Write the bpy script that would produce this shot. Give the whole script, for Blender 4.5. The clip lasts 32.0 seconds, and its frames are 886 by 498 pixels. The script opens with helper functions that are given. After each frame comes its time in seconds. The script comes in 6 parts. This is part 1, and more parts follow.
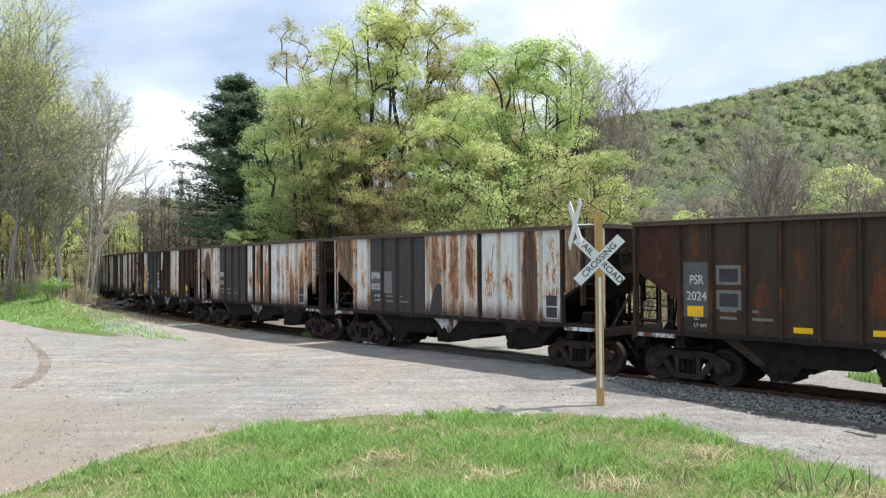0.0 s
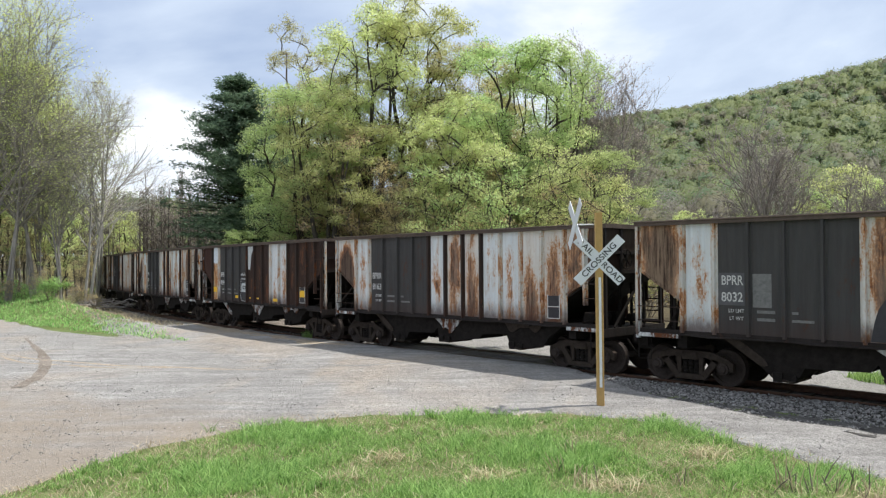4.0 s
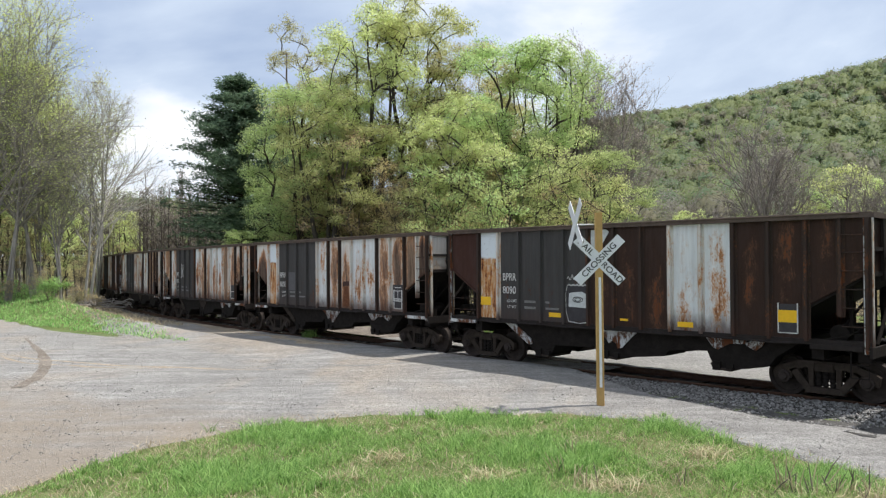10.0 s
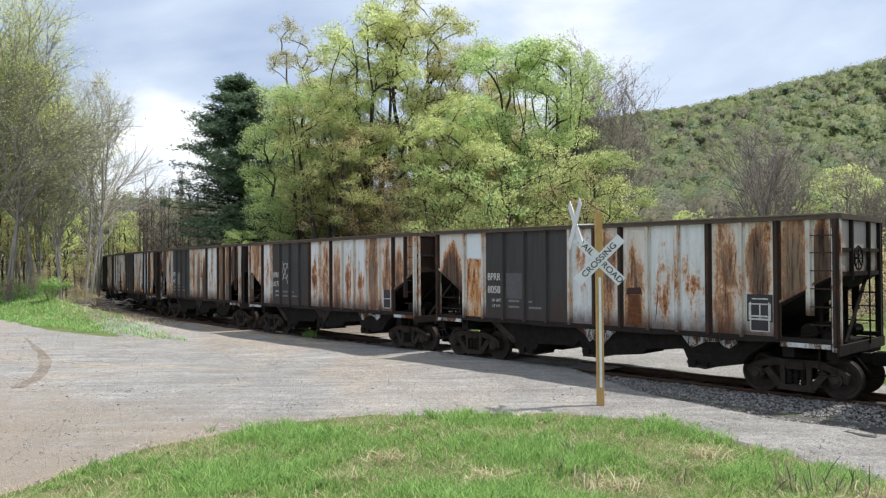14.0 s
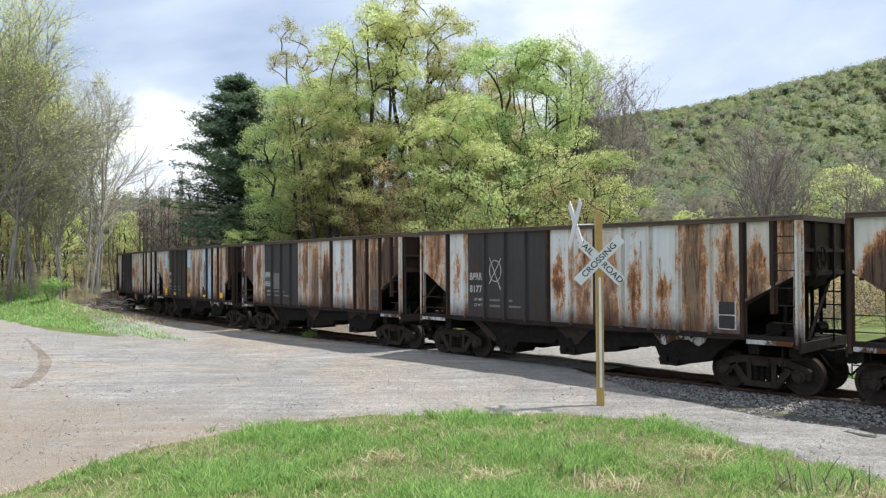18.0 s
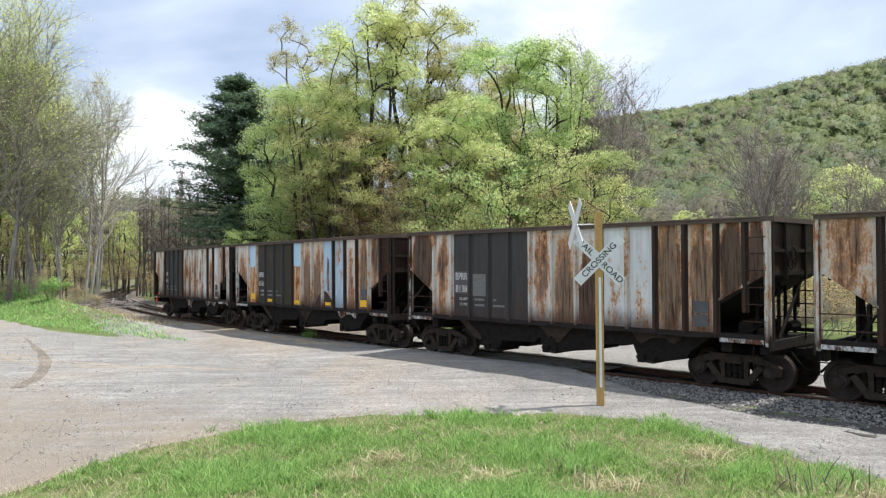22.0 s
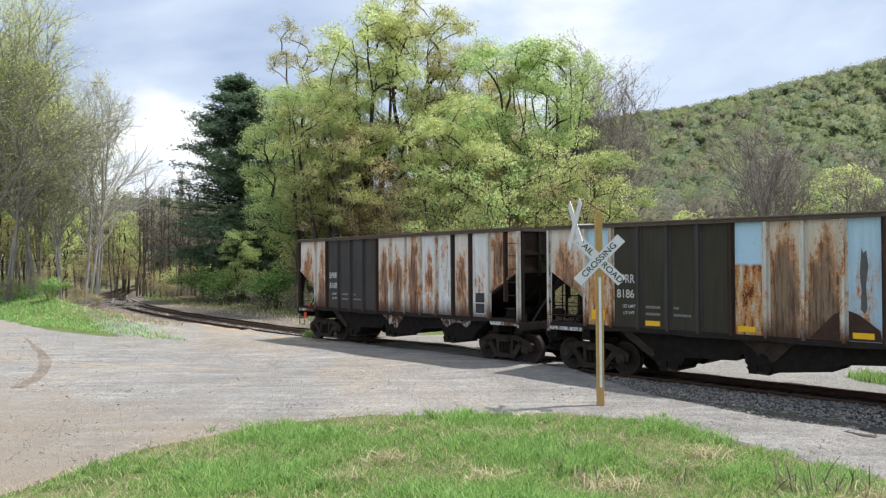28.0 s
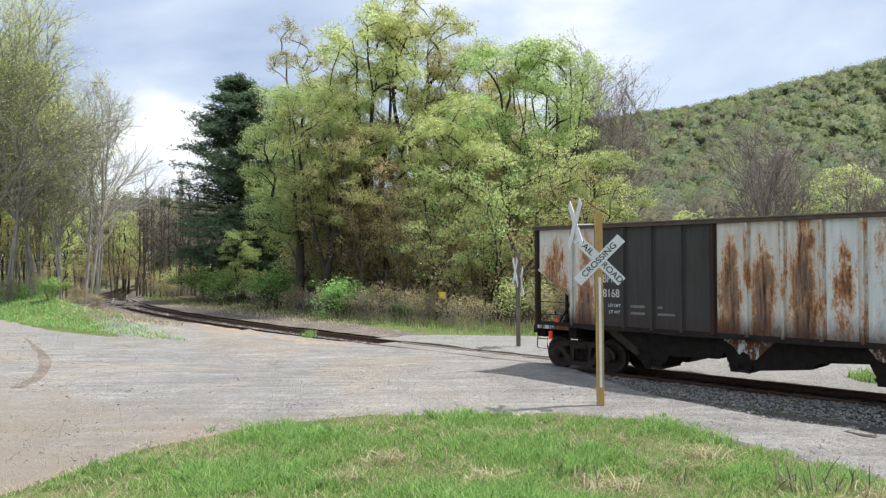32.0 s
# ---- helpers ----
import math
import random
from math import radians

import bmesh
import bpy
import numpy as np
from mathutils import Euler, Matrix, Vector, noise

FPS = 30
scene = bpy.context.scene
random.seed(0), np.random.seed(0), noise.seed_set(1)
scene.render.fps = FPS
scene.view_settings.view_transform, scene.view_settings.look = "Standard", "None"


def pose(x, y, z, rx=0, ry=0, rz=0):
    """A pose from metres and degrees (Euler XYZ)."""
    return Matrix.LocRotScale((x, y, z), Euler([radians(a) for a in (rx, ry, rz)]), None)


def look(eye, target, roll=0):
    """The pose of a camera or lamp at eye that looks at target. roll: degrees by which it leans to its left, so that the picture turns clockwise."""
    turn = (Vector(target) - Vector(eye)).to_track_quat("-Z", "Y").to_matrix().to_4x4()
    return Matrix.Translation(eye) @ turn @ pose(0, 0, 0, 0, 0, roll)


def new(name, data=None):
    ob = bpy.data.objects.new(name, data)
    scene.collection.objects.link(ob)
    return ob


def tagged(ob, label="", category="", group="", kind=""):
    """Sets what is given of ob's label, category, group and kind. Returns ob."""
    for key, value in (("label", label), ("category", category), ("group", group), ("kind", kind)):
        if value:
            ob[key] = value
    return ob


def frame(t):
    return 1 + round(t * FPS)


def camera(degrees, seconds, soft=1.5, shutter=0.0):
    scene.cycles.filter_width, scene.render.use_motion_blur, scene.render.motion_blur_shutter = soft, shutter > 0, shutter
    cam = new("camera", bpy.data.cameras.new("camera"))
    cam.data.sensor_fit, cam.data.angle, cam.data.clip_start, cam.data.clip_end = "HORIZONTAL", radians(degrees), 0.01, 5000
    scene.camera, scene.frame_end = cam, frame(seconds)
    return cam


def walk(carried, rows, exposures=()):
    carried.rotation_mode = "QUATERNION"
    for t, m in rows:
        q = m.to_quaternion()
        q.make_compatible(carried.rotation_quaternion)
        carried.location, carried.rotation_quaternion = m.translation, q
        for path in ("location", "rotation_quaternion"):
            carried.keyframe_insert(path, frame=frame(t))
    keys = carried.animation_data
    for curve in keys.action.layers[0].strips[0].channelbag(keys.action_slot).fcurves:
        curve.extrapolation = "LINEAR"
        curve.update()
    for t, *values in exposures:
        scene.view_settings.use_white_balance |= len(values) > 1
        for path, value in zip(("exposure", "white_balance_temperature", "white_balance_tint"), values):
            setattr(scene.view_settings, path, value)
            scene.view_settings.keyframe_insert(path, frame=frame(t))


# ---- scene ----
cam = camera(60.6, 32.0, soft=1.25)
EYE = (0.0, 0.0, 3.045)
VIEW = look(EYE, (0.0, 10.0, 3.045 + 10 * math.tan(0.02118)), roll=-0.465)
walk(cam, [(0, VIEW), (32, VIEW)], [(0, 0.20), (2, 0.18), (3, 0.08), (7, -0.03), (10, -0.05), (13, 0.0), (18, 0.09), (20, 0.16), (25, 0.14), (28, 0.03), (32, 0.02)])

# ---------------------------------------------------------------- light
SUN_AZ, SUN_EL = radians(69.0), radians(64)      # azimuth from north (+y) towards east (+x)


def make_world():
    w = bpy.data.worlds.new("sky")
    w.use_nodes = True
    scene.world = w
    nt = w.node_tree
    nt.nodes.clear()
    N, L = nt.nodes.new, nt.links.new
    out, bg = N("ShaderNodeOutputWorld"), N("ShaderNodeBackground")
    sky = N("ShaderNodeTexSky")
    sky.sky_type, sky.sun_disc = "NISHITA", False
    sky.sun_elevation, sky.sun_rotation = SUN_EL, SUN_AZ
    sky.air_density, sky.dust_density = 1.0, 2.0
    dim = N("ShaderNodeMix")
    dim.data_type, dim.blend_type = "RGBA", "MULTIPLY"
    dim.inputs["Factor"].default_value = 1.0
    L(sky.outputs[0], dim.inputs["A"])
    dim.inputs["B"].default_value = (0.10, 0.10, 0.10, 1)
    co = N("ShaderNodeTexCoord")
    sep = N("ShaderNodeSeparateXYZ")
    L(co.outputs["Generated"], sep.inputs[0])
    # project the clouds on a layer overhead
    up = N("ShaderNodeMath")
    up.operation = "MAXIMUM"
    L(sep.outputs["Z"], up.inputs[0])
    up.inputs[1].default_value = 0.0
    up2 = N("ShaderNodeMath")
    up2.operation = "ADD"
    L(up.outputs[0], up2.inputs[0])
    up2.inputs[1].default_value = 0.22
    dx, dy = N("ShaderNodeMath"), N("ShaderNodeMath")
    for d, ax in ((dx, "X"), (dy, "Y")):
        d.operation = "DIVIDE"
        L(sep.outputs[ax], d.inputs[0])
        L(up2.outputs[0], d.inputs[1])
    com = N("ShaderNodeCombineXYZ")
    L(dx.outputs[0], com.inputs[0])
    L(dy.outputs[0], com.inputs[1])
    com.inputs[2].default_value = 3.1
    big = N("ShaderNodeTexNoise")
    big.inputs["Scale"].default_value, big.inputs["Detail"].default_value = 1.15, 7.0
    big.inputs["Roughness"].default_value, big.inputs["Distortion"].default_value = 0.52, 0.25
    L(com.outputs[0], big.inputs["Vector"])
    ramp = N("ShaderNodeValToRGB")
    el = ramp.color_ramp.elements
    el[0].position, el[0].color = 0.28, (0.33, 0.42, 0.60, 1)
    el[1].position, el[1].color = 0.645, (0.97, 0.98, 1.0, 1)
    m = ramp.color_ramp.elements.new(0.51)
    m.color = (0.57, 0.66, 0.80, 1)
    fac = big.outputs["Fac"]
    nrm = N("ShaderNodeVectorMath")
    nrm.operation = "NORMALIZE"
    L(co.outputs["Generated"], nrm.inputs[0])
    for way, wide, amount in (((-0.35, 0.925, 0.135), 9, 0.17), ((0.06, 0.94, 0.33), 16, 0.10), ((-0.40, 0.88, 0.26), 14, -0.04), ((0.38, 0.86, 0.26), 15, -0.07)):
        dot = N("ShaderNodeVectorMath")
        dot.operation = "DOT_PRODUCT"
        L(nrm.outputs[0], dot.inputs[0])
        dot.inputs[1].default_value = Vector(way).normalized()
        mr = N("ShaderNodeMapRange")
        mr.interpolation_type = "SMOOTHSTEP"
        mr.inputs["From Min"].default_value, mr.inputs["From Max"].default_value = math.cos(radians(wide)), 1.0
        mr.inputs["To Min"].default_value, mr.inputs["To Max"].default_value = 0.0, amount
        L(dot.outputs["Value"], mr.inputs["Value"])
        ad = N("ShaderNodeMath")
        ad.operation = "ADD"
        L(fac, ad.inputs[0])
        L(mr.outputs[0], ad.inputs[1])
        fac = ad.outputs[0]
    L(fac, ramp.inputs[0])
    mix = N("ShaderNodeMix")
    mix.data_type = "RGBA"
    mix.inputs["Factor"].default_value = 0.9
    L(dim.outputs["Result"], mix.inputs["A"])
    L(ramp.outputs[0], mix.inputs["B"])
    L(mix.outputs["Result"], bg.inputs[0])
    bg.inputs["Strength"].default_value = 1.29
    L(bg.outputs[0], out.inputs[0])


make_world()
sun = new("sun", bpy.data.lights.new("sun", "SUN"))
sun.data.energy, sun.data.angle, sun.data.color = 4.8, radians(1.2), (1.0, 0.95, 0.87)
SUN_DIR = Vector((math.sin(SUN_AZ) * math.cos(SUN_EL), math.cos(SUN_AZ) * math.cos(SUN_EL), math.sin(SUN_EL)))
sun.matrix_world = look(SUN_DIR * 200, (0, 0, 0))

# ---------------------------------------------------------------- materials


class Mat:
    """A small builder for node materials."""

    def __init__(self, name):
        self.m = bpy.data.materials.new(name)
        self.m.use_nodes = True
        self.t = self.m.node_tree
        self.t.nodes.clear()
        self.out = self.t.nodes.new("ShaderNodeOutputMaterial")
        self.b = self.t.nodes.new("ShaderNodeBsdfPrincipled")
        self.link(self.b.outputs[0], self.out.inputs[0])

    def node(self, kind, **values):
        n = self.t.nodes.new("ShaderNode" + kind)
        for k, v in values.items():
            n.inputs[k].default_value = v
        return n

    def link(self, a, b):
        self.t.links.new(a, b)

    def coords(self, stretch=(1, 1, 1), shift=0.0, space="Object"):
        co = self.node("TexCoord")
        mp = self.node("Mapping", Scale=stretch)
        self.link(co.outputs[space], mp.inputs["Vector"])
        if shift:
            oi = self.node("ObjectInfo")
            mu = self.node("Math")
            mu.operation = "MULTIPLY"
            mu.inputs[1].default_value = shift
            self.link(oi.outputs["Random"], mu.inputs[0])
            self.link(mu.outputs[0], mp.inputs["Location"])
        return mp.outputs[0]

    def noise(self, vec, scale, detail=5.0, rough=0.55, distort=0.0):
        n = self.node("TexNoise", Scale=scale, Detail=detail, Roughness=rough, Distortion=distort)
        self.link(vec, n.inputs["Vector"])
        return n.outputs["Fac"]

    def ramp(self, fac, stops):
        r = self.node("ValToRGB")
        el = r.color_ramp.elements
        while len(el) < len(stops):
            el.new(0.5)
        for e, (p, c) in zip(el, stops):
            e.position = p
            e.color = (c, c, c, 1) if isinstance(c, (int, float)) else (*c, 1)
        self.link(fac, r.inputs[0])
        return r.outputs[0]

    def mix(self, fac, a, b, blend="MIX"):
        n = self.node("Mix")
        n.data_type, n.blend_type = "RGBA", blend
        for key, v in (("Factor", fac), ("A", a), ("B", b)):
            if isinstance(v, (int, float)):
                n.inputs[key].default_value = v if key == "Factor" else (v, v, v, 1)
            elif isinstance(v, tuple):
                n.inputs[key].default_value = (*v, 1)
            else:
                self.link(v, n.inputs[key])
        return n.outputs["Result"]

    def math(self, op, a, b):
        n = self.node("Math")
        n.operation = op
        for i, v in enumerate((a, b)):
            if isinstance(v, (int, float)):
                n.inputs[i].default_value = v
            else:
                self.link(v, n.inputs[i])
        return n.outputs[0]

    def bump(self, height, strength=0.3, dist=0.02):
        n = self.node("Bump", Strength=strength, Distance=dist)
        self.link(height, n.inputs["Height"])
        self.link(n.outputs[0], self.b.inputs["Normal"])

    def finish(self, color, rough=0.8, metal=0.0, spec=0.3):
        for key, v in (("Base Color", color), ("Roughness", rough), ("Metallic", metal)):
            if isinstance(v, tuple):
                self.b.inputs[key].default_value = (*v, 1)
            elif isinstance(v, (int, float)):
                self.b.inputs[key].default_value = v
            else:
                self.link(v, self.b.inputs[key])
        self.b.inputs["Specular IOR Level"].default_value = spec
        return self.m


RUST_DARK, RUST_MID, RUST_ORANGE = (0.030, 0.013, 0.009), (0.135, 0.046, 0.018), (0.42, 0.175, 0.055)


def painted(name, paint, rust=0.5, fade=0.25, dark=0.0, drip=1.0, bruise=0.16, foot=0.0):
    """Old paint that rusts from the middle of each plate in tall bruises; rust: 0 none, 1 nearly all."""
    k = Mat(name)
    v = k.coords((1, 1, 1), 37.0)
    tallv = k.coords((1, 1, 0.42), 43.0)
    vs = k.coords((7.5, 7.5, 0.55), 61.0)
    patch = k.noise(tallv, 1.6, 5, 0.6, 0.4)
    streak = k.noise(vs, 1.7, 6, 0.7, 0.15)
    lump = k.noise(tallv, 6.0, 6, 0.7, 0.5)
    fine = k.noise(k.coords((1, 1, 0.6), 29.0), 24, 8, 0.8)
    f = k.math("ADD", k.math("MULTIPLY", patch, 0.40), k.math("MULTIPLY", streak, 0.20 * drip))
    f = k.math("ADD", f, k.math("MULTIPLY", fine, 0.30))
    f = k.math("ADD", f, k.math("MULTIPLY", lump, 0.36))
    # the bruise of rust sits at a height of its own on each plate
    ge, gs, oi = k.node("TexCoord"), k.node("SeparateXYZ"), k.node("ObjectInfo")
    k.link(ge.outputs["Generated"], gs.inputs[0])
    zc = k.math("ADD", k.math("MULTIPLY", oi.outputs["Random"], 0.55), 0.15)
    ex = k.math("MULTIPLY", k.math("SUBTRACT", gs.outputs["X"], 0.5), 2.15)
    ez = k.math("MULTIPLY", k.math("SUBTRACT", gs.outputs["Z"], zc), 1.35)
    e = k.math("ADD", k.math("MULTIPLY", ex, ex), k.math("MULTIPLY", ez, ez))
    f = k.math("ADD", f, k.math("MULTIPLY", k.math("SUBTRACT", 0.55, e), bruise))
    edge = 0.635 + (0.5 - rust) * 0.40
    tan = tuple(0.35 * c + 0.65 * q for c, q in zip(paint, (0.48, 0.275, 0.13))) if dark < 0.5 else (0.075, 0.040, 0.026)
    worn = k.ramp(k.math("ADD", k.math("SUBTRACT", f, edge), 0.5), [
        (0.415, paint), (0.462, tuple(0.35 * a + 0.65 * c for a, c in zip(tan, paint))), (0.492, tan), (0.522, RUST_ORANGE if dark < 0.5 else RUST_MID), (0.575, RUST_MID), (0.65, RUST_DARK)])
    stain = k.ramp(streak, [(0.45, 1.0), (0.66, 0.0)])
    col = k.mix(k.math("MULTIPLY", stain, fade * 0.45), worn, tan)
    speck = k.ramp(fine, [(0.60, 0.0), (0.66, 1.0)])
    col = k.mix(k.math("MULTIPLY", speck, 0.10 + 0.40 * rust), col, RUST_MID)
    scab = k.ramp(k.noise(v, 13, 6, 0.75, 0.8), [(0.66, 0.0), (0.70, 1.0)])
    col = k.mix(k.math("MULTIPLY", scab, 0.25 + 0.4 * min(1.0, rust)), col, RUST_DARK)
    grime = k.ramp(k.noise(vs, 1.1, 5, 0.65), [(0.3, 0.78), (0.62, 1.0)])
    col = k.mix(1.0, col, grime, "MULTIPLY")
    low = k.math("SUBTRACT", k.math("ADD", gs.outputs["Z"], k.math("MULTIPLY", lump, 0.3)), 0.15)
    if foot:
        col = k.mix(k.math("MULTIPLY", k.ramp(low, [(0.03, 1.0), (0.10, 0.6), (0.20, 0.0)]), foot), col, (0.060, 0.026, 0.018))
    k.bump(k.math("ADD", k.math("MULTIPLY", f, 0.6), k.math("MULTIPLY", fine, 0.5)), 0.4, 0.008)
    return k.finish(col, k.ramp(f, [(0.45, 0.55), (0.7, 0.9)]), 0.0, 0.25)


def two_tone(name, top, z, rust, low=(0.16, 0.06, 0.025)):
    """Sound paint above a ragged line at height z, rust below it."""
    k = Mat(name)
    co = k.node("TexCoord")
    sep = k.node("SeparateXYZ")
    k.link(co.outputs["Object"], sep.inputs[0])
    v, vs = k.coords((1, 1, 1), 37.0), k.coords((3.4, 3.4, 0.6), 51.0)
    n = k.noise(v, 3.0, 5)
    line = k.math("ADD", sep.outputs["Z"], k.math("MULTIPLY", k.math("SUBTRACT", n, 0.5), 0.16))
    lowm = k.ramp(k.math("SUBTRACT", line, z - 0.5), [(0.47, 1.0), (0.53, 0.0)])
    fine = k.noise(v, 18, 6, 0.7)
    rustc = k.ramp(k.math("ADD", k.math("MULTIPLY", k.noise(vs, 2.4, 6, 0.65), 0.7), k.math("MULTIPLY", fine, 0.3)),
                   [(0.35, RUST_DARK), (0.41, RUST_MID), (0.46, RUST_ORANGE), (0.53, (0.46, 0.30, 0.16)), (0.64, tuple(0.3 * a + 0.4 for a in top))])
    up = k.mix(k.ramp(fine, [(0.60, 0.0), (0.68, 0.7)]), top, RUST_MID)
    k.bump(fine, 0.3, 0.006)
    return k.finish(k.mix(lowm, up, rustc), 0.75, 0.0, 0.25)


def plain(name, color, rough=0.7, metal=0.0, vary=0.35, scale=6.0, bump=0.15, spec=0.3):
    k = Mat(name)
    v = k.coords((1, 1, 1), 23.0)
    a, b = k.noise(v, scale, 5), k.noise(v, scale * 6, 5, 0.65)
    f = k.math("ADD", k.math("MULTIPLY", a, 0.6), k.math("MULTIPLY", b, 0.4))
    col = k.ramp(f, [(0.30, tuple(c * (1 - vary) for c in color)), (0.72, tuple(min(1, c * (1 + vary)) for c in color))])
    k.bump(b, bump, 0.01)
    return k.finish(col, rough, metal, spec)


PALE = (0.66, 0.71, 0.73)
SILL = painted("sill_sooty_steel", (0.018, 0.015, 0.014), 0.12, 0.15, 0.95, bruise=0.0)
PAINT = {
    "W": painted("pale_paint_light_rust", PALE, 0.31, 0.35, -0.35, foot=0.8),
    "M": painted("pale_paint_rust_streaks", (0.66, 0.665, 0.64), 0.47, 0.75, -0.2, bruise=0.22, foot=0.85),
    "S": painted("pale_paint_rust_patches", (0.62, 0.615, 0.585), 0.56, 0.8, 0.15, foot=0.7),
    "O": painted("orange_rust_over_paint", (0.61, 0.575, 0.505), 0.70, 0.9, -0.2, bruise=0.22, foot=0.7),
    "X": painted("pale_paint_dark_rust_blotch", (0.63, 0.63, 0.605), 0.80, 0.4, -0.1, bruise=0.40, foot=0.8),
    "B": painted("dark_brown_rust", (0.028, 0.0145, 0.0105), 0.20, 0.4, 0.95),
    "D": painted("dark_grey_repaint", (0.056, 0.057, 0.057), 0.05, 0.25, 0.9, foot=0.3),
    "K": painted("dark_olive_repaint", (0.044, 0.043, 0.032), 0.02, 0.16, 0.8),
    "C": painted("sooty_brown_paint", (0.037, 0.031, 0.027), 0.27, 0.7, 0.85),
    "L": painted("light_blue_paint", (0.40, 0.58, 0.72), 0.24, 0.2, foot=0.5),
    "H": two_tone("pale_paint_over_rust", (0.62, 0.68, 0.72), 3.25, 0.6),
    "T": two_tone("blue_paint_over_rust", (0.40, 0.59, 0.74), 3.05, 0.6),
    "P": painted("red_brown_primer", (0.046, 0.019, 0.014), 0.06, 0.2, 0.95),
}
POST_DARK = painted("post_rusty_brown", (0.034, 0.024, 0.020), 0.30, 0.25, 0.95, bruise=0.0, foot=0.5)
POST_PALE = painted("post_pale_rusty", (0.60, 0.61, 0.585), 0.40, 0.4, 0.2, drip=1.0, bruise=0.0, foot=0.9)
CHORD = plain("chord_brown_steel", (0.085, 0.062, 0.050), 0.7, 0.0, 0.4)
SOOT = plain("sooty_black_steel", (0.017, 0.0145, 0.013), 0.92, 0.0, 0.5, spec=0.1)
TRUCK = plain("truck_dusty_black_steel", (0.042, 0.033, 0.027), 0.9, 0.0, 0.5, spec=0.12)
WHEEL = plain("wheel_rusty_steel", (0.040, 0.031, 0.027), 0.75, 0.1, 0.45, spec=0.2)
BARE = painted("pale_paint_worn_plate", (0.66, 0.69, 0.70), 0.45, 0.4, 0.75, bruise=0.0)
STENCIL = plain("white_stencil_paint", (0.50, 0.50, 0.485), 0.75, 0.0, 0.45, 14.0, 0.05)
STENCIL_DIM = plain("faded_stencil_paint", (0.16, 0.16, 0.155), 0.8, 0.0, 0.4, 14.0, 0.05)
STENCIL_PALE = plain("chalky_pale_paint", (0.50, 0.53, 0.53), 0.8, 0.0, 0.3, 9.0, 0.1)
GREY_PATCH = plain("flat_grey_patch_paint", (0.095, 0.095, 0.10), 0.85, 0.0, 0.25)
PRIMER = plain("dark_brown_primer_patch", (0.050, 0.026, 0.020), 0.85, 0.0, 0.35)
RUSTY = plain("raw_rust", (0.13, 0.050, 0.022), 0.9, 0.0, 0.55, 9.0)
YELLOW = plain("yellow_reflective_tape", (0.78, 0.46, 0.015), 0.45, 0.0, 0.12)
BLACKBOX = plain("stencil_panel_dark", (0.040, 0.038, 0.042), 0.7, 0.0, 0.3)
REDLAMP = plain("red_orange_marker_plastic", (0.80, 0.075, 0.03), 0.4, 0.0, 0.1)
WHITE_SIGN = plain("white_sign_sheet", (0.66, 0.68, 0.72), 0.45, 0.0, 0.10, 5.0, 0.03)
SIGN_BACK = plain("bare_aluminium_sign_back", (0.42, 0.43, 0.45), 0.4, 0.8, 0.12)
SIGN_BLACK = plain("black_sign_lettering", (0.03, 0.03, 0.035), 0.6, 0.0, 0.2)
LUMBER = plain("treated_lumber_tan", (0.42, 0.27, 0.10), 0.75, 0.0, 0.22, 3.0, 0.2)
OLDWOOD = plain("weathered_grey_wood", (0.17, 0.145, 0.12), 0.85, 0.0, 0.35, 4.0, 0.3)
TIE = plain("creosoted_tie_wood", (0.060, 0.050, 0.042), 0.9, 0.0, 0.45, 5.0, 0.4)
RAIL = plain("rusty_rail_steel", (0.085, 0.046, 0.030), 0.7, 0.2, 0.35, 8.0, 0.2)


def bark(name, color):
    k = Mat(name)
    v, vs = k.coords((1, 1, 1), 19.0), k.coords((9, 9, 1.3), 19.0)
    n, r = k.noise(v, 1.4, 4), k.noise(vs, 1.6, 5, 0.65)
    col = k.ramp(k.math("ADD", k.math("MULTIPLY", n, 0.45), k.math("MULTIPLY", r, 0.55)),
                 [(0.32, tuple(c * 0.55 for c in color)), (0.7, tuple(c * 1.5 for c in color))])
    k.bump(r, 0.6, 0.03)
    return k.finish(col, 0.9, 0.0, 0.15)


def leafy(name, dark, light, through_light=0.35, drift=0.0):
    k = Mat(name)
    g = k.node("NewGeometry")
    oi = k.node("ObjectInfo")
    col = k.ramp(g.outputs["Random Per Island"], [(0.0, dark), (1.0, light)])
    if drift:
        n = k.noise(k.coords(), drift, 2.0)
        col = k.mix(1.0, col, k.ramp(n, [(0.36, (0.80, 0.84, 0.80)), (0.5, (1.0, 1.0, 1.0)), (0.64, (1.18, 1.12, 1.05))]), "MULTIPLY")
    hsv = k.node("HueSaturation", Saturation=1.0)
    k.link(col, hsv.inputs["Color"])
    k.link(k.ramp(oi.outputs["Random"], [(0, 0.485), (1, 0.515)]), hsv.inputs["Hue"])
    k.link(k.math("ADD", k.math("MULTIPLY", oi.outputs["Random"], 0.35), 0.82), hsv.inputs["Value"])
    col = hsv.outputs[0]
    tr = k.node("BsdfTranslucent")
    k.link(col, tr.inputs["Color"])
    ms = k.node("MixShader", Fac=through_light)
    k.finish(col, 0.6, 0.0, 0.25)
    k.link(k.b.outputs[0], ms.inputs[1])
    k.link(tr.outputs[0], ms.inputs[2])
    k.link(ms.outputs[0], k.out.inputs[0])
    return k.m


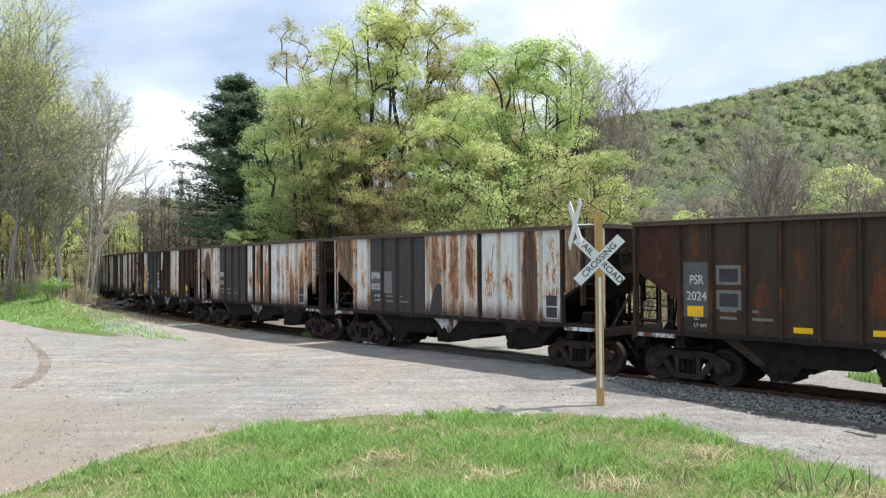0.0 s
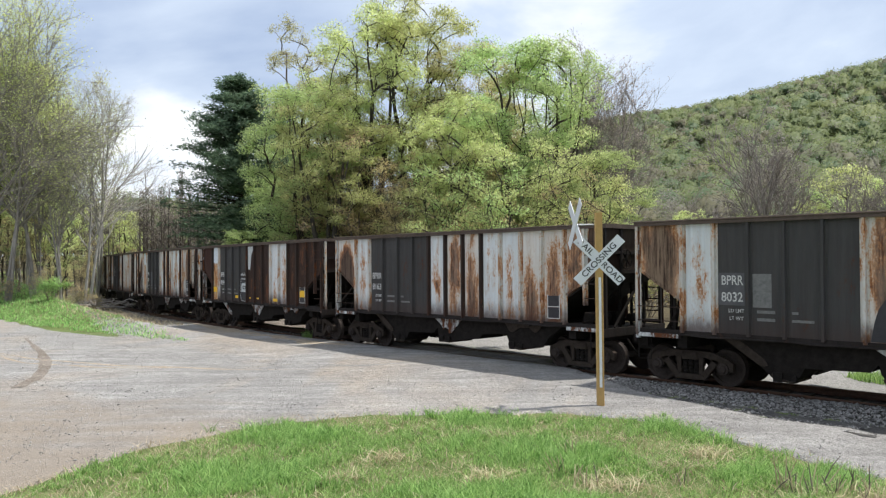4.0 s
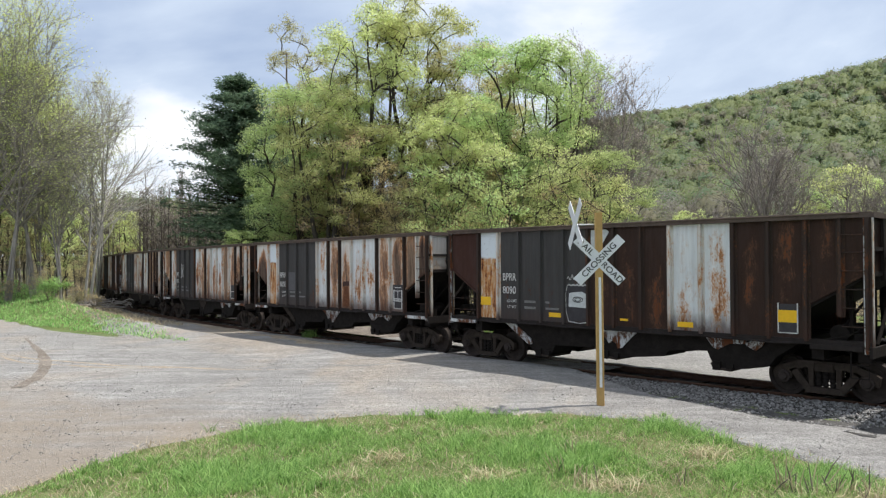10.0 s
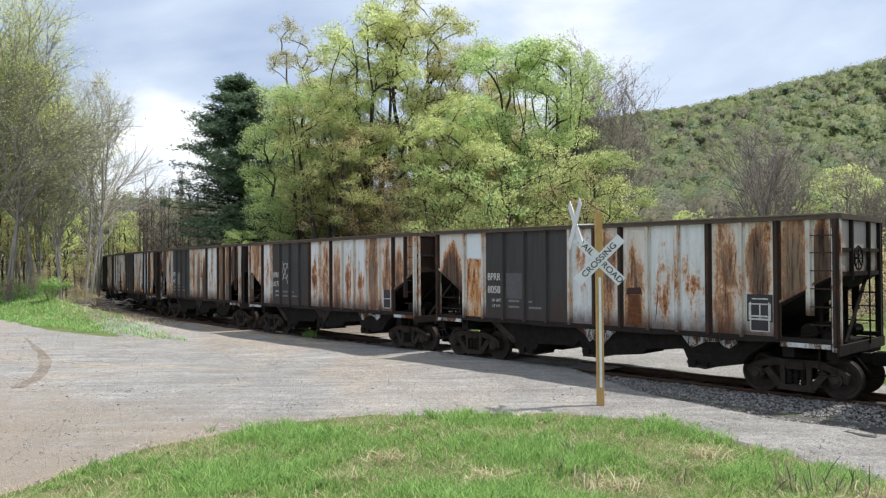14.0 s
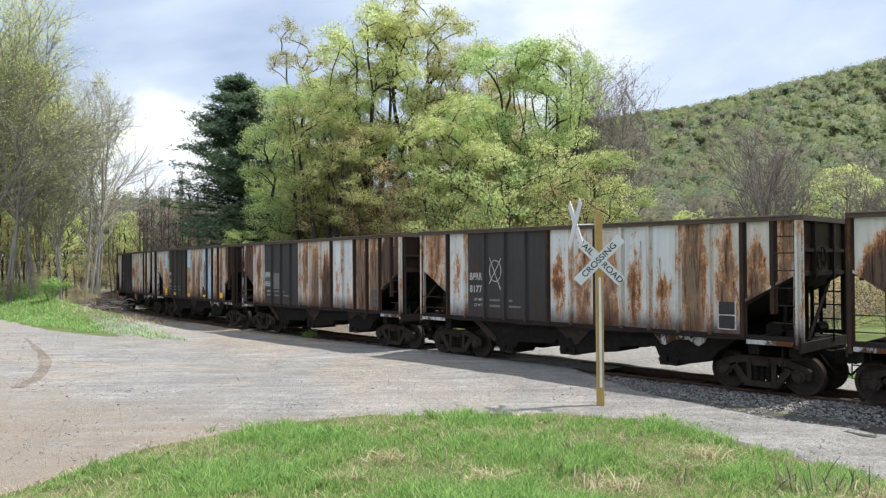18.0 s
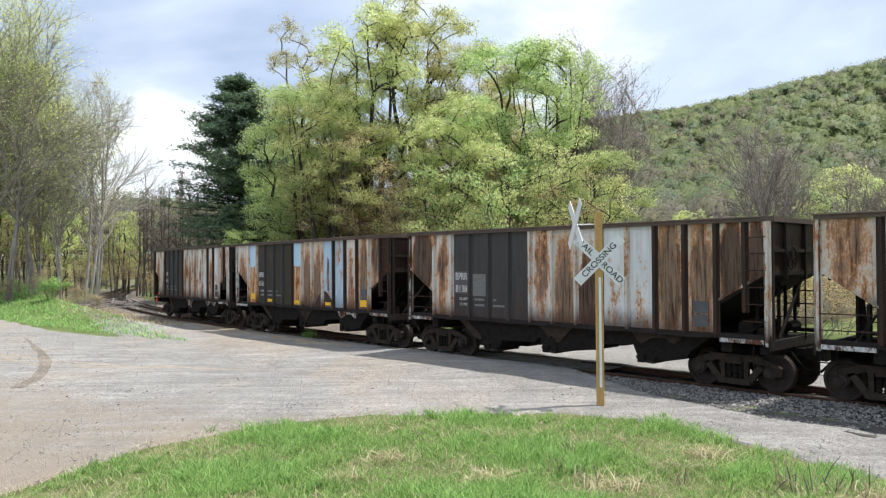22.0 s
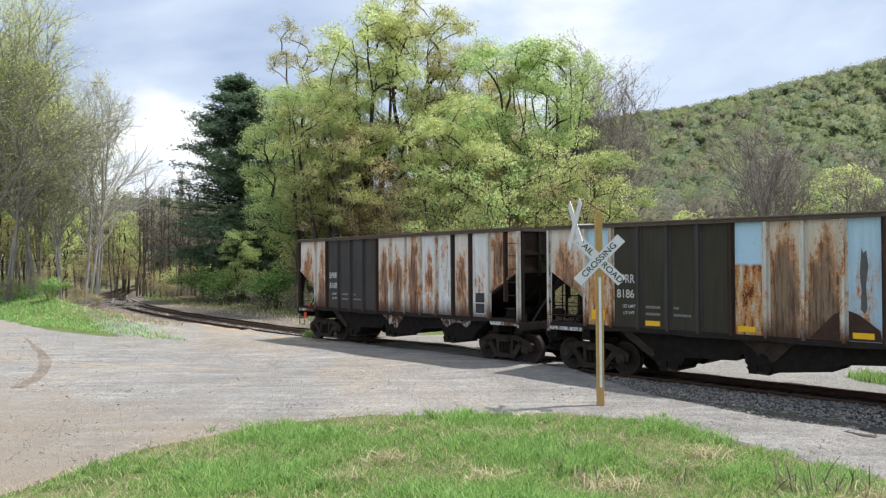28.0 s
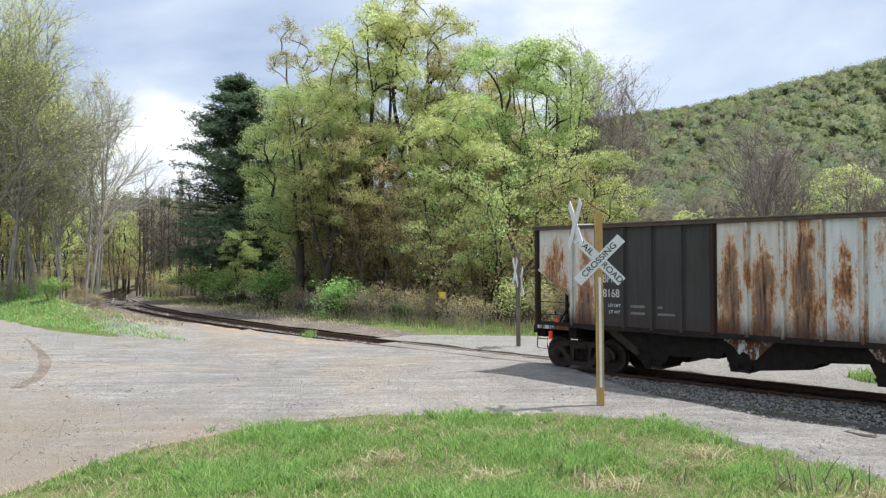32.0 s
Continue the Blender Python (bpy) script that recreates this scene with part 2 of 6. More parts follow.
BARK_DARK = bark("dark_wet_bark", (0.060, 0.052, 0.043))
BARK_GREY = bark("grey_bark", (0.30, 0.275, 0.255))
BARK_STEM = bark("grey_brown_stem_bark", (0.42, 0.40, 0.375))
BARK_TWIG = bark("pinkish_grey_twig_bark", (0.25, 0.222, 0.203))
BARK_MID = bark("brown_grey_bark", (0.13, 0.112, 0.095))
LEAF_LIME = leafy("spring_leaf_lime", (0.43, 0.50, 0.175), (0.76, 0.81, 0.40), 0.66)
LEAF_GREEN = leafy("spring_leaf_green", (0.34, 0.47, 0.165), (0.64, 0.75, 0.36), 0.66)
LEAF_OLIVE = leafy("bud_leaf_olive_brown", (0.45, 0.37, 0.19), (0.68, 0.58, 0.32), 0.62)
LEAF_GOLD = leafy("spring_leaf_golden_olive", (0.50, 0.48, 0.21), (0.75, 0.71, 0.38), 0.66)
LEAF_PALE = leafy("young_leaf_pale_yellow", (0.44, 0.44, 0.22), (0.66, 0.66, 0.36), 0.5)
LEAF_BUD = leafy("pinkish_grey_buds", (0.27, 0.235, 0.20), (0.44, 0.40, 0.345), 0.45)
LEAF_ROSY = leafy("rosy_brown_buds", (0.36, 0.29, 0.26), (0.54, 0.46, 0.41), 0.45)
LEAF_SHRUB = leafy("shrub_leaf_fresh_green", (0.17, 0.34, 0.09), (0.42, 0.63, 0.22), 0.45)
NEEDLE = leafy("pine_needle_dark_green", (0.065, 0.125, 0.075), (0.19, 0.285, 0.17), 0.35)
BLADE = leafy("grass_blade_green", (0.10, 0.235, 0.05), (0.52, 0.75, 0.27), 0.5)
STRAW = leafy("dry_grass_straw", (0.32, 0.25, 0.14), (0.66, 0.58, 0.40), 0.2)
# Hill leaf colours are greyed and blued to stand in for distance haze.
HAZY_LIME = leafy("hazy_hill_leaf_lime", (0.185, 0.245, 0.105), (0.255, 0.320, 0.145), 0.45, 0.05)
HAZY_GREEN = leafy("hazy_hill_leaf_green", (0.140, 0.215, 0.112), (0.195, 0.272, 0.148), 0.45, 0.05)
HAZY_OLIVE = leafy("hazy_hill_leaf_olive", (0.180, 0.188, 0.118), (0.235, 0.237, 0.155), 0.45, 0.05)
HAZY_GREY = leafy("hazy_hill_leaf_grey", (0.185, 0.172, 0.150), (0.255, 0.240, 0.215), 0.35, 0.05)
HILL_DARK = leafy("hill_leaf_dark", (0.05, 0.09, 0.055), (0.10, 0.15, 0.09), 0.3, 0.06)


def ground_material(name, stops, scale, fine, bump=0.5, dist=0.03, rough=0.95, patch=None, streak=0.0, grit=0.0, far=None, worn=None):
    k = Mat(name)
    v = k.coords()
    a, b, c = k.noise(v, scale, 6, 0.6), k.noise(v, fine, 6, 0.75), k.noise(v, scale * 0.13, 3)
    f = k.math("ADD", k.math("MULTIPLY", a, 0.34), k.math("ADD", k.math("MULTIPLY", b, 0.46), k.math("MULTIPLY", c, 0.20)))
    if streak:
        co = k.node("TexCoord")
        mp = k.node("Mapping", Rotation=(0, 0, radians(-24)), Scale=(0.16, 1.5, 1))
        k.link(co.outputs["Object"], mp.inputs["Vector"])
        w = k.noise(mp.outputs[0], 1.6, 6, 0.65, 0.3)
        f = k.math("ADD", f, k.math("MULTIPLY", k.math("SUBTRACT", w, 0.5), streak))
    col = k.ramp(f, stops)
    if patch:
        tint, lo, hi, psc = patch
        vp = k.coords((1.0, 0.55, 1.0))
        col = k.mix(k.ramp(k.noise(vp, psc, 5, 0.6, 0.6), [(lo, 0.0), (hi, 0.85)]), col, k.mix(1.0, tint, k.ramp(b, [(0.3, 0.7), (0.7, 1.3)]), "MULTIPLY"))
    vo = k.node("TexVoronoi", Scale=fine * 1.3)
    k.link(v, vo.inputs["Vector"])
    if grit:
        g = k.ramp(vo.outputs["Color"], [(0.25, 0.42), (0.5, 1.0), (0.75, 1.6)])
        col = k.mix(grit, col, k.mix(1.0, col, g, "MULTIPLY"))
        v2 = k.node("TexVoronoi", Scale=fine * 0.42)
        k.link(v, v2.inputs["Vector"])
        g2 = k.ramp(v2.outputs["Color"], [(0.22, 0.50), (0.36, 1.0), (0.70, 1.0), (0.80, 1.45)])
        col = k.mix(grit * 0.8, col, k.mix(1.0, col, g2, "MULTIPLY"))
    if worn:
        co, sep = k.node("TexCoord"), k.node("SeparateXYZ")
        k.link(co.outputs["Object"], sep.inputs[0])
        g = k.math("ADD", k.math("MULTIPLY", sep.outputs["Y"], -0.11), k.math("MULTIPLY", sep.outputs["X"], -0.07))
        g = k.math("ADD", g, k.math("MULTIPLY", k.noise(k.coords((0.5, 1, 1)), 0.35, 5, 0.65, 0.5), 2.0))
        col = k.mix(k.ramp(k.math("ADD", g, 0.75), [(0.25, 0.0), (0.75, 0.75)]), col, k.mix(1.0, worn, k.ramp(b, [(0.3, 0.75), (0.7, 1.25)]), "MULTIPLY"))
    if far:
        # beyond the meadow the ground is woodland litter
        co, sep = k.node("TexCoord"), k.node("SeparateXYZ")
        k.link(co.outputs["Object"], sep.inputs[0])
        col = k.mix(k.ramp(k.math("MULTIPLY", sep.outputs["Y"], 0.005), [(0.42, 0.0), (0.56, 1.0)]), col, far)
    k.bump(k.math("ADD", b, vo.outputs["Distance"]), bump, dist)
    return k.finish(col, rough, 0.0, 0.2)


EARTH = ground_material("meadow_earth_and_turf", [(0.34, (0.060, 0.075, 0.028)), (0.5, (0.12, 0.17, 0.050)), (0.64, (0.25, 0.235, 0.13))], 1.4, 16, 0.6, 0.05, far=(0.17, 0.18, 0.095))
GRAVEL = ground_material("crushed_gravel_road", [(0.33, (0.19, 0.184, 0.177)), (0.50, (0.29, 0.282, 0.272)), (0.66, (0.41, 0.40, 0.385))], 0.8, 34, 0.8, 0.025,
                         patch=((0.37, 0.305, 0.235), 0.47, 0.70, 0.16), streak=0.55, grit=0.36, worn=(0.285, 0.238, 0.190))
TRACKMARK = ground_material("scuffed_brown_gravel", [(0.33, (0.135, 0.112, 0.092)), (0.50, (0.205, 0.175, 0.148)), (0.66, (0.31, 0.28, 0.245))], 0.8, 30, 0.8, 0.02, grit=0.5)
LANE = ground_material("pale_gravel_lane", [(0.33, (0.19, 0.185, 0.177)), (0.50, (0.29, 0.283, 0.272)), (0.66, (0.40, 0.39, 0.375))], 0.8, 30, 0.8, 0.025, grit=0.4)
BALLAST = ground_material("dark_ballast_bed", [(0.34, (0.040, 0.038, 0.036)), (0.5, (0.105, 0.101, 0.097)), (0.66, (0.22, 0.214, 0.207))], 2.0, 24, 0.9, 0.04)
SAND = ground_material("tan_sandy_wash", [(0.33, (0.25, 0.205, 0.155)), (0.5, (0.35, 0.29, 0.22)), (0.66, (0.45, 0.385, 0.30))], 1.5, 30, 0.5, 0.015, grit=0.5)
DIRT = ground_material("grey_brown_dirt_shoulder", [(0.33, (0.10, 0.083, 0.070)), (0.5, (0.20, 0.172, 0.150)), (0.66, (0.33, 0.295, 0.265))], 0.9, 22, 0.8, 0.03, grit=0.7)
FLOORLEAF = ground_material("woodland_floor", [(0.34, (0.045, 0.038, 0.024)), (0.5, (0.09, 0.075, 0.046)), (0.66, (0.15, 0.13, 0.07))], 0.7, 9, 0.6, 0.05)
STONE = leafy("ballast_stone", (0.028, 0.027, 0.026), (0.33, 0.322, 0.312), 0.0)
PEBBLE = leafy("road_pebble", (0.20, 0.19, 0.175), (0.50, 0.485, 0.465), 0.0)

# ---------------------------------------------------------------- mesh helpers


def mesh_of(name, verts, faces, smooth=False):
    me = bpy.data.meshes.new(name)
    me.from_pydata([tuple(v) for v in verts], [], faces)
    me.update()
    if smooth:
        me.shade_smooth()
    return me


def quick_mesh(name, verts, quads):
    """A mesh of quads from number arrays."""
    me = bpy.data.meshes.new(name)
    n, k = len(quads), quads.shape[1]
    me.vertices.add(len(verts))
    me.vertices.foreach_set("co", np.asarray(verts, np.float32).ravel())
    me.loops.add(n * k)
    me.loops.foreach_set("vertex_index", quads.astype(np.int32).ravel())
    me.polygons.add(n)
    me.polygons.foreach_set("loop_start", np.arange(0, n * k, k, dtype=np.int32))
    me.update(calc_edges=True)
    return me


class Shape:
    """Collects pieces of one mesh."""

    def __init__(self):
        self.v, self.f = [], []

    def add(self, verts, faces):
        n = len(self.v)
        self.v += [tuple(p) for p in verts]
        self.f += [tuple(n + i for i in f) for f in faces]
        return self

    def box(self, x0, x1, y0, y1, z0, z1, m=None, cut=0.0):
        """A box, its upright or long edges cut by a small bevel."""
        if cut:
            c = cut
            ring = [(x0 + c, y0), (x1 - c, y0), (x1, y0 + c), (x1, y1 - c), (x1 - c, y1), (x0 + c, y1), (x0, y1 - c), (x0, y0 + c)]
            return self.prism([(a, b) for a, b in ring], z0, z1, m=m)
        p = [(x, y, z) for z in (z0, z1) for y in (y0, y1) for x in (x0, x1)]
        if m:
            p = [m @ Vector(q) for q in p]
        return self.add(p, [(0, 2, 3, 1), (4, 5, 7, 6), (0, 1, 5, 4), (2, 6, 7, 3), (0, 4, 6, 2), (1, 3, 7, 5)])

    def prism(self, ring, a, b, axis="z", m=None):
        """A flat outline pushed from a to b along an axis."""
        def at(u, v, w):
            return (u, v, w) if axis == "z" else (u, w, v) if axis == "y" else (w, u, v)
        n = len(ring)
        p = [at(u, v, a) for u, v in ring] + [at(u, v, b) for u, v in ring]
        if m:
            p = [m @ Vector(q) for q in p]
        fs = [tuple(range(n))[::-1], tuple(range(n, 2 * n))] + [(i, (i + 1) % n, n + (i + 1) % n, n + i) for i in range(n)]
        return self.add(p, fs)

    def bar(self, p, q, r, n=6):
        """A round bar from p to q."""
        return self.tube([p, q], [r, r], n)

    def tube(self, pts, rad, n=6, cap=True):
        pts = [Vector(p) for p in pts]
        base = len(self.v)
        for i, p in enumerate(pts):
            d = (pts[min(i + 1, len(pts) - 1)] - pts[max(i - 1, 0)]).normalized()
            a = d.cross(Vector((0.3, 0.1, 1)) if abs(d.z) < 0.9 else Vector((1, 0.2, 0))).normalized()
            b = d.cross(a)
            for j in range(n):
                t = 2 * math.pi * j / n
                self.v.append(tuple(p + (a * math.cos(t) + b * math.sin(t)) * rad[i]))
        for i in range(len(pts) - 1):
            for j in range(n):
                k = (j + 1) % n
                self.f.append((base + i * n + j, base + i * n + k, base + (i + 1) * n + k, base + (i + 1) * n + j))
        if cap:
            self.f.append(tuple(base + j for j in range(n))[::-1])
            self.f.append(tuple(base + (len(pts) - 1) * n + j for j in range(n)))
        return self

    def lathe(self, prof, centre, n=20):
        """prof: (radius, offset along y) turned round a y-axis through centre."""
        base, (cx, cy, cz) = len(self.v), centre
        for r, o in prof:
            for j in range(n):
                t = 2 * math.pi * j / n
                self.v.append((cx + r * math.cos(t), cy + o, cz + r * math.sin(t)))
        for i in range(len(prof) - 1):
            for j in range(n):
                k = (j + 1) % n
                self.f.append((base + i * n + j, base + i * n + k, base + (i + 1) * n + k, base + (i + 1) * n + j))
        return self

    def mesh(self, name, smooth=False):
        return mesh_of(name, self.v, self.f, smooth)


def part(name, shape, material, parent=None, label="", smooth=False):
    me = shape.mesh(name, smooth) if isinstance(shape, Shape) else shape
    if material and not me.materials:
        me.materials.append(material)
    ob = new(name, me)
    ob.parent = parent
    if label:
        ob["label"] = label
    return ob


def holder(name, m, label, category, group="", kind=""):
    ob = new(name)
    ob.empty_display_size = 0.3
    ob.matrix_basis = m
    return tagged(ob, label, category, group, kind)


def words(name, text, size, material, parent, m, label="", width=None):
    cu = bpy.data.curves.new(name, "FONT")
    cu.body, cu.size, cu.extrude = text, size, 0.001
    cu.align_x, cu.align_y = "CENTER", "CENTER"
    cu.offset = size * 0.012
    cu.materials.append(material)
    ob = new(name, cu)
    ob.parent = parent
    ob.matrix_basis = m @ Matrix.Diagonal((width or 1, 1, 1, 1))
    if label:
        ob["label"] = label
    return ob


def smooth01(a, b, x):
    t = np.clip((np.asarray(x, float) - a) / (b - a), 0, 1)
    return t * t * (3 - 2 * t)


# ---------------------------------------------------------------- the line of the railway
TRACK_P, TRACK_H = (1.2965, 26.1712), -0.7836
BEND, BEND_RATE = 8.44, 0.0048
GRID = np.linspace(-240, 170, 4101)
_h = TRACK_H + np.where(GRID >= BEND, 0, BEND_RATE * (np.maximum(GRID, -61.07) - BEND)) + np.where(GRID < -61.07, 0.006 * (GRID + 61.07), 0)
_dx, _dy, _st = np.cos(_h), np.sin(_h), GRID[1] - GRID[0]
_X = np.concatenate([[0], np.cumsum((_dx[1:] + _dx[:-1]) / 2)]) * _st
_Y = np.concatenate([[0], np.cumsum((_dy[1:] + _dy[:-1]) / 2)]) * _st
_i0 = int(np.argmin(abs(GRID)))
_X += TRACK_P[0] - _X[_i0]
_Y += TRACK_P[1] - _Y[_i0]
GRADE, FALL = 0.0016, -0.0059


def rail_z(s):
    return GRADE * np.maximum(np.minimum(0.0, s), -95.0) + FALL * np.clip(s, 0.0, 60.0)


def on_track(s, off=0.0):
    """A point of the line s metres along (travel is towards +s), off metres to its far side."""
    x, y, h = (np.interp(s, GRID, a) for a in (_X, _Y, _h))
    return x - np.sin(h) * off, y + np.cos(h) * off, rail_z(s), h


def track_frame(x, y):
    """For points: metres along the line and metres to its far side."""
    x, y = np.asarray(x, float), np.asarray(y, float)
    c = np.arange(0, len(GRID), 20)
    d = (x[..., None] - _X[c]) ** 2 + (y[..., None] - _Y[c]) ** 2
    k = c[np.argmin(d, axis=-1)]
    return GRID[k], -(x - _X[k]) * np.sin(_h[k]) + (y - _Y[k]) * np.cos(_h[k])


def height(x, y):
    """The lie of the land; the railhead at the crossing is 0."""
    x, y = np.asarray(x, float), np.asarray(y, float)
    s, far = track_frame(x, y)
    z = -0.06 + GRADE * np.maximum(np.minimum(0, -(y - 26.7) / 0.8), -95) + FALL * np.clip(s, 0, 20) * smooth01(9, 3, np.abs(far))
    z = z + 1.45 * smooth01(11.5, 0.0, y)
    # bank with grass beside the bend
    a = 0.672 * (x + 12.2) + 0.741 * (y - 32.6)
    z = z + 2.9 * smooth01(-1.0, 14.0, np.minimum(a, (-far - 3.4) * 1.7)) * (far < 0) + 1.2 * smooth01(14, 40, np.minimum(a, (-far - 3.4) * 1.7)) * (far < 0)
    # side ditch beyond the crossing
    z = z - 0.12 * smooth01(9, 17, s) * smooth01(1.8, 3.6, np.abs(far)) * (y < 60)
    # valley side
    r = np.hypot(x, y)
    ridge = np.clip(72 + 0.205 * x, 12, 190)
    z = z + ridge * 0.90 * smooth01(95, 560, r) * (y > 0) * smooth01(-170, 70, x)
    z = z + 6 * smooth01(170, 600, r) * smooth01(100, -260, x)
    z = z + 0.02 * np.sin(x * 1.3 + 0.7 * y) * np.sin(y * 0.9 - 0.4 * x)
    return z


def height1(x, y):
    return float(height(np.array([x]), np.array([y]))[0])

# ---------------------------------------------------------------- ground


def spread_lines(lo, a, b, hi, step, grow):
    """Grid lines: even between a and b, ever wider out to lo and hi."""
    mid = list(np.arange(a, b + 0.01, step))
    left, right, d = [a], [mid[-1]], step
    while left[-1] > lo:
        d *= grow
        left.append(left[-1] - d)
    d = step
    while right[-1] < hi:
        d *= grow
        right.append(right[-1] + d)
    return np.array(left[:0:-1] + mid + right[1:])


def grid_mesh(name, X, Y, Z):
    r, c = X.shape
    i = np.arange(r * c).reshape(r, c)
    q = np.stack([i[:-1, :-1], i[:-1, 1:], i[1:, 1:], i[1:, :-1]], -1).reshape(-1, 4)
    me = quick_mesh(name, np.stack([X, Y, Z], -1).reshape(-1, 3), q)
    me.shade_smooth()
    return me


def road_rise(x, y):
    s, far = track_frame(x, y)
    return 0.055 * smooth01(5.5, 1.0, np.abs(far)) * smooth01(-9, -4, s) * smooth01(7, 3.5, s)


def wob(x, y, k=1.0):
    return (np.sin(x * 1.7 * k + 1.1 * np.sin(y * k)) + np.sin(y * 2.3 * k + x * 0.9 * k) + 0.6 * np.sin(x * 5.1 * k - y * 3.7 * k)) / 2.6


VERGE_X = [-75, -30, -12, -7.1, -6.3, -5.8, -5.1, -4.1, -2.1, -0.4, 1.3, 2.5, 3.65, 4.5, 4.95, 5.8, 6.2, 6.6, 8, 12, 60]
VERGE_Y = [-30, -6, 1.0, 5.5, 9.0, 11.1, 13.0, 14.4, 15.5, 15.9, 15.9, 15.75, 15.45, 14.6, 13.7, 12.5, 11.7, 10.9, 9.0, 4.0, -42]


def lot_edges():
    """Front and back edge of the gravel lot over x."""
    xl = np.concatenate([np.linspace(-75, -30, 24, endpoint=False), np.linspace(-30, 9.2, 132), np.linspace(9.6, 60, 40)])
    front = np.interp(xl, VERGE_X,
                      VERGE_Y)
    ss = np.linspace(-60, 120, 1500)
    nx, ny, _, _ = on_track(ss, -0.86)
    bx, by, _, _ = on_track(ss, -3.4 - 0.3 * np.sin(ss * 0.7))
    back_rail = np.interp(xl, nx, ny)
    back_ball = np.interp(xl, bx, by)
    t = smooth01(3.6, 5.2, xl)
    back = back_rail * (1 - t) + back_ball * t
    bank = np.interp(xl, [-75, -45, -27, -20, -17.3, -14, -12.2, -11.2, -10.4, -9.6, -8.6], [92, 62.5, 46.2, 38.4, 35.9, 33.4, 32.6, 33.2, 35.5, 38.0, 39.6])
    back = np.minimum(back, np.where(xl < -8.6, bank, 1e9))
    return xl, front, back


def build_ground():
    xs = spread_lines(-2600, -46, 22, 2600, 0.6, 1.16)
    ys = spread_lines(-400, 0, 66, 3000, 0.6, 1.13)
    X, Y = np.meshgrid(xs, ys)
    s, far = track_frame(X, Y)
    Z = height(X, Y)
    # trough under the ballast bed
    Z = Z - 0.45 * smooth01(2.6, 1.4, np.abs(far))
    xl, front, back = lot_edges()
    f, k = np.interp(X, xl, front), np.interp(X, xl, back)
    inside = np.clip(np.minimum(Y - f - 0.3, k - Y - 0.3), 0, 1)
    Z = Z - 0.05 * inside * (X > -74) * (X < 59)
    lane = np.interp(s, [-7.5, -5, 0, 6, 12, 60], [2.0, 4.5, 7.0, 8.5, 9.5, 14])
    Z = Z - 0.12 * ((far > 0.8) & (far < lane + 0.3) & (s > -7) & (s < 59))
    ob = part("ground", grid_mesh("ground", X, Y, Z), EARTH)
    tagged(ob, "rough spring meadow and bare earth along the railway", "ground", kind="structure")

    # gravel lot and lane in front of the line
    xl, front, back = lot_edges()
    wig = wob(xl, xl * 0.3, 1.9) * 0.22
    v = np.linspace(0, 1, 60)[:, None]
    Y = (front + wig)[None] * (1 - v) + (back + np.where(xl < -9, wig * 0.8, 0))[None] * v
    X = np.repeat(xl[None], 60, 0)
    Z = height(X, Y) + 0.035 + road_rise(X, Y) + 0.010 * wob(X, Y, 2.2) + 0.01 * wob(Y, X, 0.7)
    Z[0] -= 0.06
    Z[-1] -= 0.02
    lot = part("road", grid_mesh("road", X, Y, Z), GRAVEL)
    tagged(lot, "dusty grey and tan gravel road leading to the crossing", "road", kind="structure")

    # fill between the rails and the lane on the far side
    u, w = np.meshgrid(np.linspace(-5.5, 5.2, 40), np.linspace(-0.66, 0.66, 7))
    x, y, z, _ = on_track(u, w)
    ob = part("crossing_fill", grid_mesh("crossing_fill", x, y, z - 0.035 + 0.012 * wob(x, y, 3)), GRAVEL)
    tagged(ob, "packed gravel between the rails of the crossing", "road", kind="structure")
    u, w = np.meshgrid(np.linspace(-7.5, 60, 120), np.linspace(0.86, 1, 24))
    wide = np.interp(u, [-7.5, -5, 0, 6, 12, 60], [2.0, 4.5, 7.0, 8.5, 9.5, 14])
    off = 0.86 + (w - 0.86) / 0.14 * wide
    x, y, z, _ = on_track(u, off)
    zz = height(x, y) + 0.014 + road_rise(x, y) + 0.012 * wob(x, y, 2.1)
    ob = part("road_beyond", grid_mesh("road_beyond", x, y, zz), LANE)
    tagged(ob, "pale gravel lane beyond the railway", "road", kind="structure")

    # bare shoulders beside the bend
    for nm, side, lo, hi, mat, lab in (("shoulder_far", 1, -120, -4, DIRT, "bare dirt and gravel between the bend and the wood"), ("shoulder_bank", -1, -120, -23, DIRT, "brown dirt between the bend and the grass bank"),
                                       ("shoulder_near", -1, -24, -9.5, GRAVEL, "dusty gravel shoulder beside the bend")):
        u, w = np.meshgrid(np.linspace(lo, hi, 110), np.linspace(0, 1, 14))
        out = np.interp(u, [-120, -60, -45, -30, -14, -4], [2.6, 2.8, 4.2, 6.0, 5.0, 3.2]) if side > 0 else np.interp(u, [-120, -60, -45, -13, -9.5], [2.6, 2.8, 4.4, 7.4, 7.0])
        off = side * (1.5 * (1 - w) + w * (out + 0.5 * wob(u, u * 0.4, 1.3)))
        x, y, z, _ = on_track(u, off)
        zz = np.maximum(height(x, y) + 0.022 - 0.05 * (w > 0.97), z - 0.24 - 0.1 * (w < 0.05)) + 0.012 * wob(x, y, 2.4)
        tagged(part(nm, grid_mesh(nm, x, y, zz), mat), lab, "ground", kind="structure")
    u, w = np.meshgrid(np.linspace(-24, -4.6, 70), np.linspace(0, 1, 10))
    mid = np.interp(u, [-24, -16, -8, -4.6], [-1.5, -1.7, -2.0, -1.5])
    off = mid + (w - 0.5) * np.interp(u, [-24, -19, -9, -4.6], [0.05, 0.6, 1.2, 0.05]) * (1 + 0.35 * wob(u, w * 3, 2.2))
    x, y, z, _ = on_track(u, off)
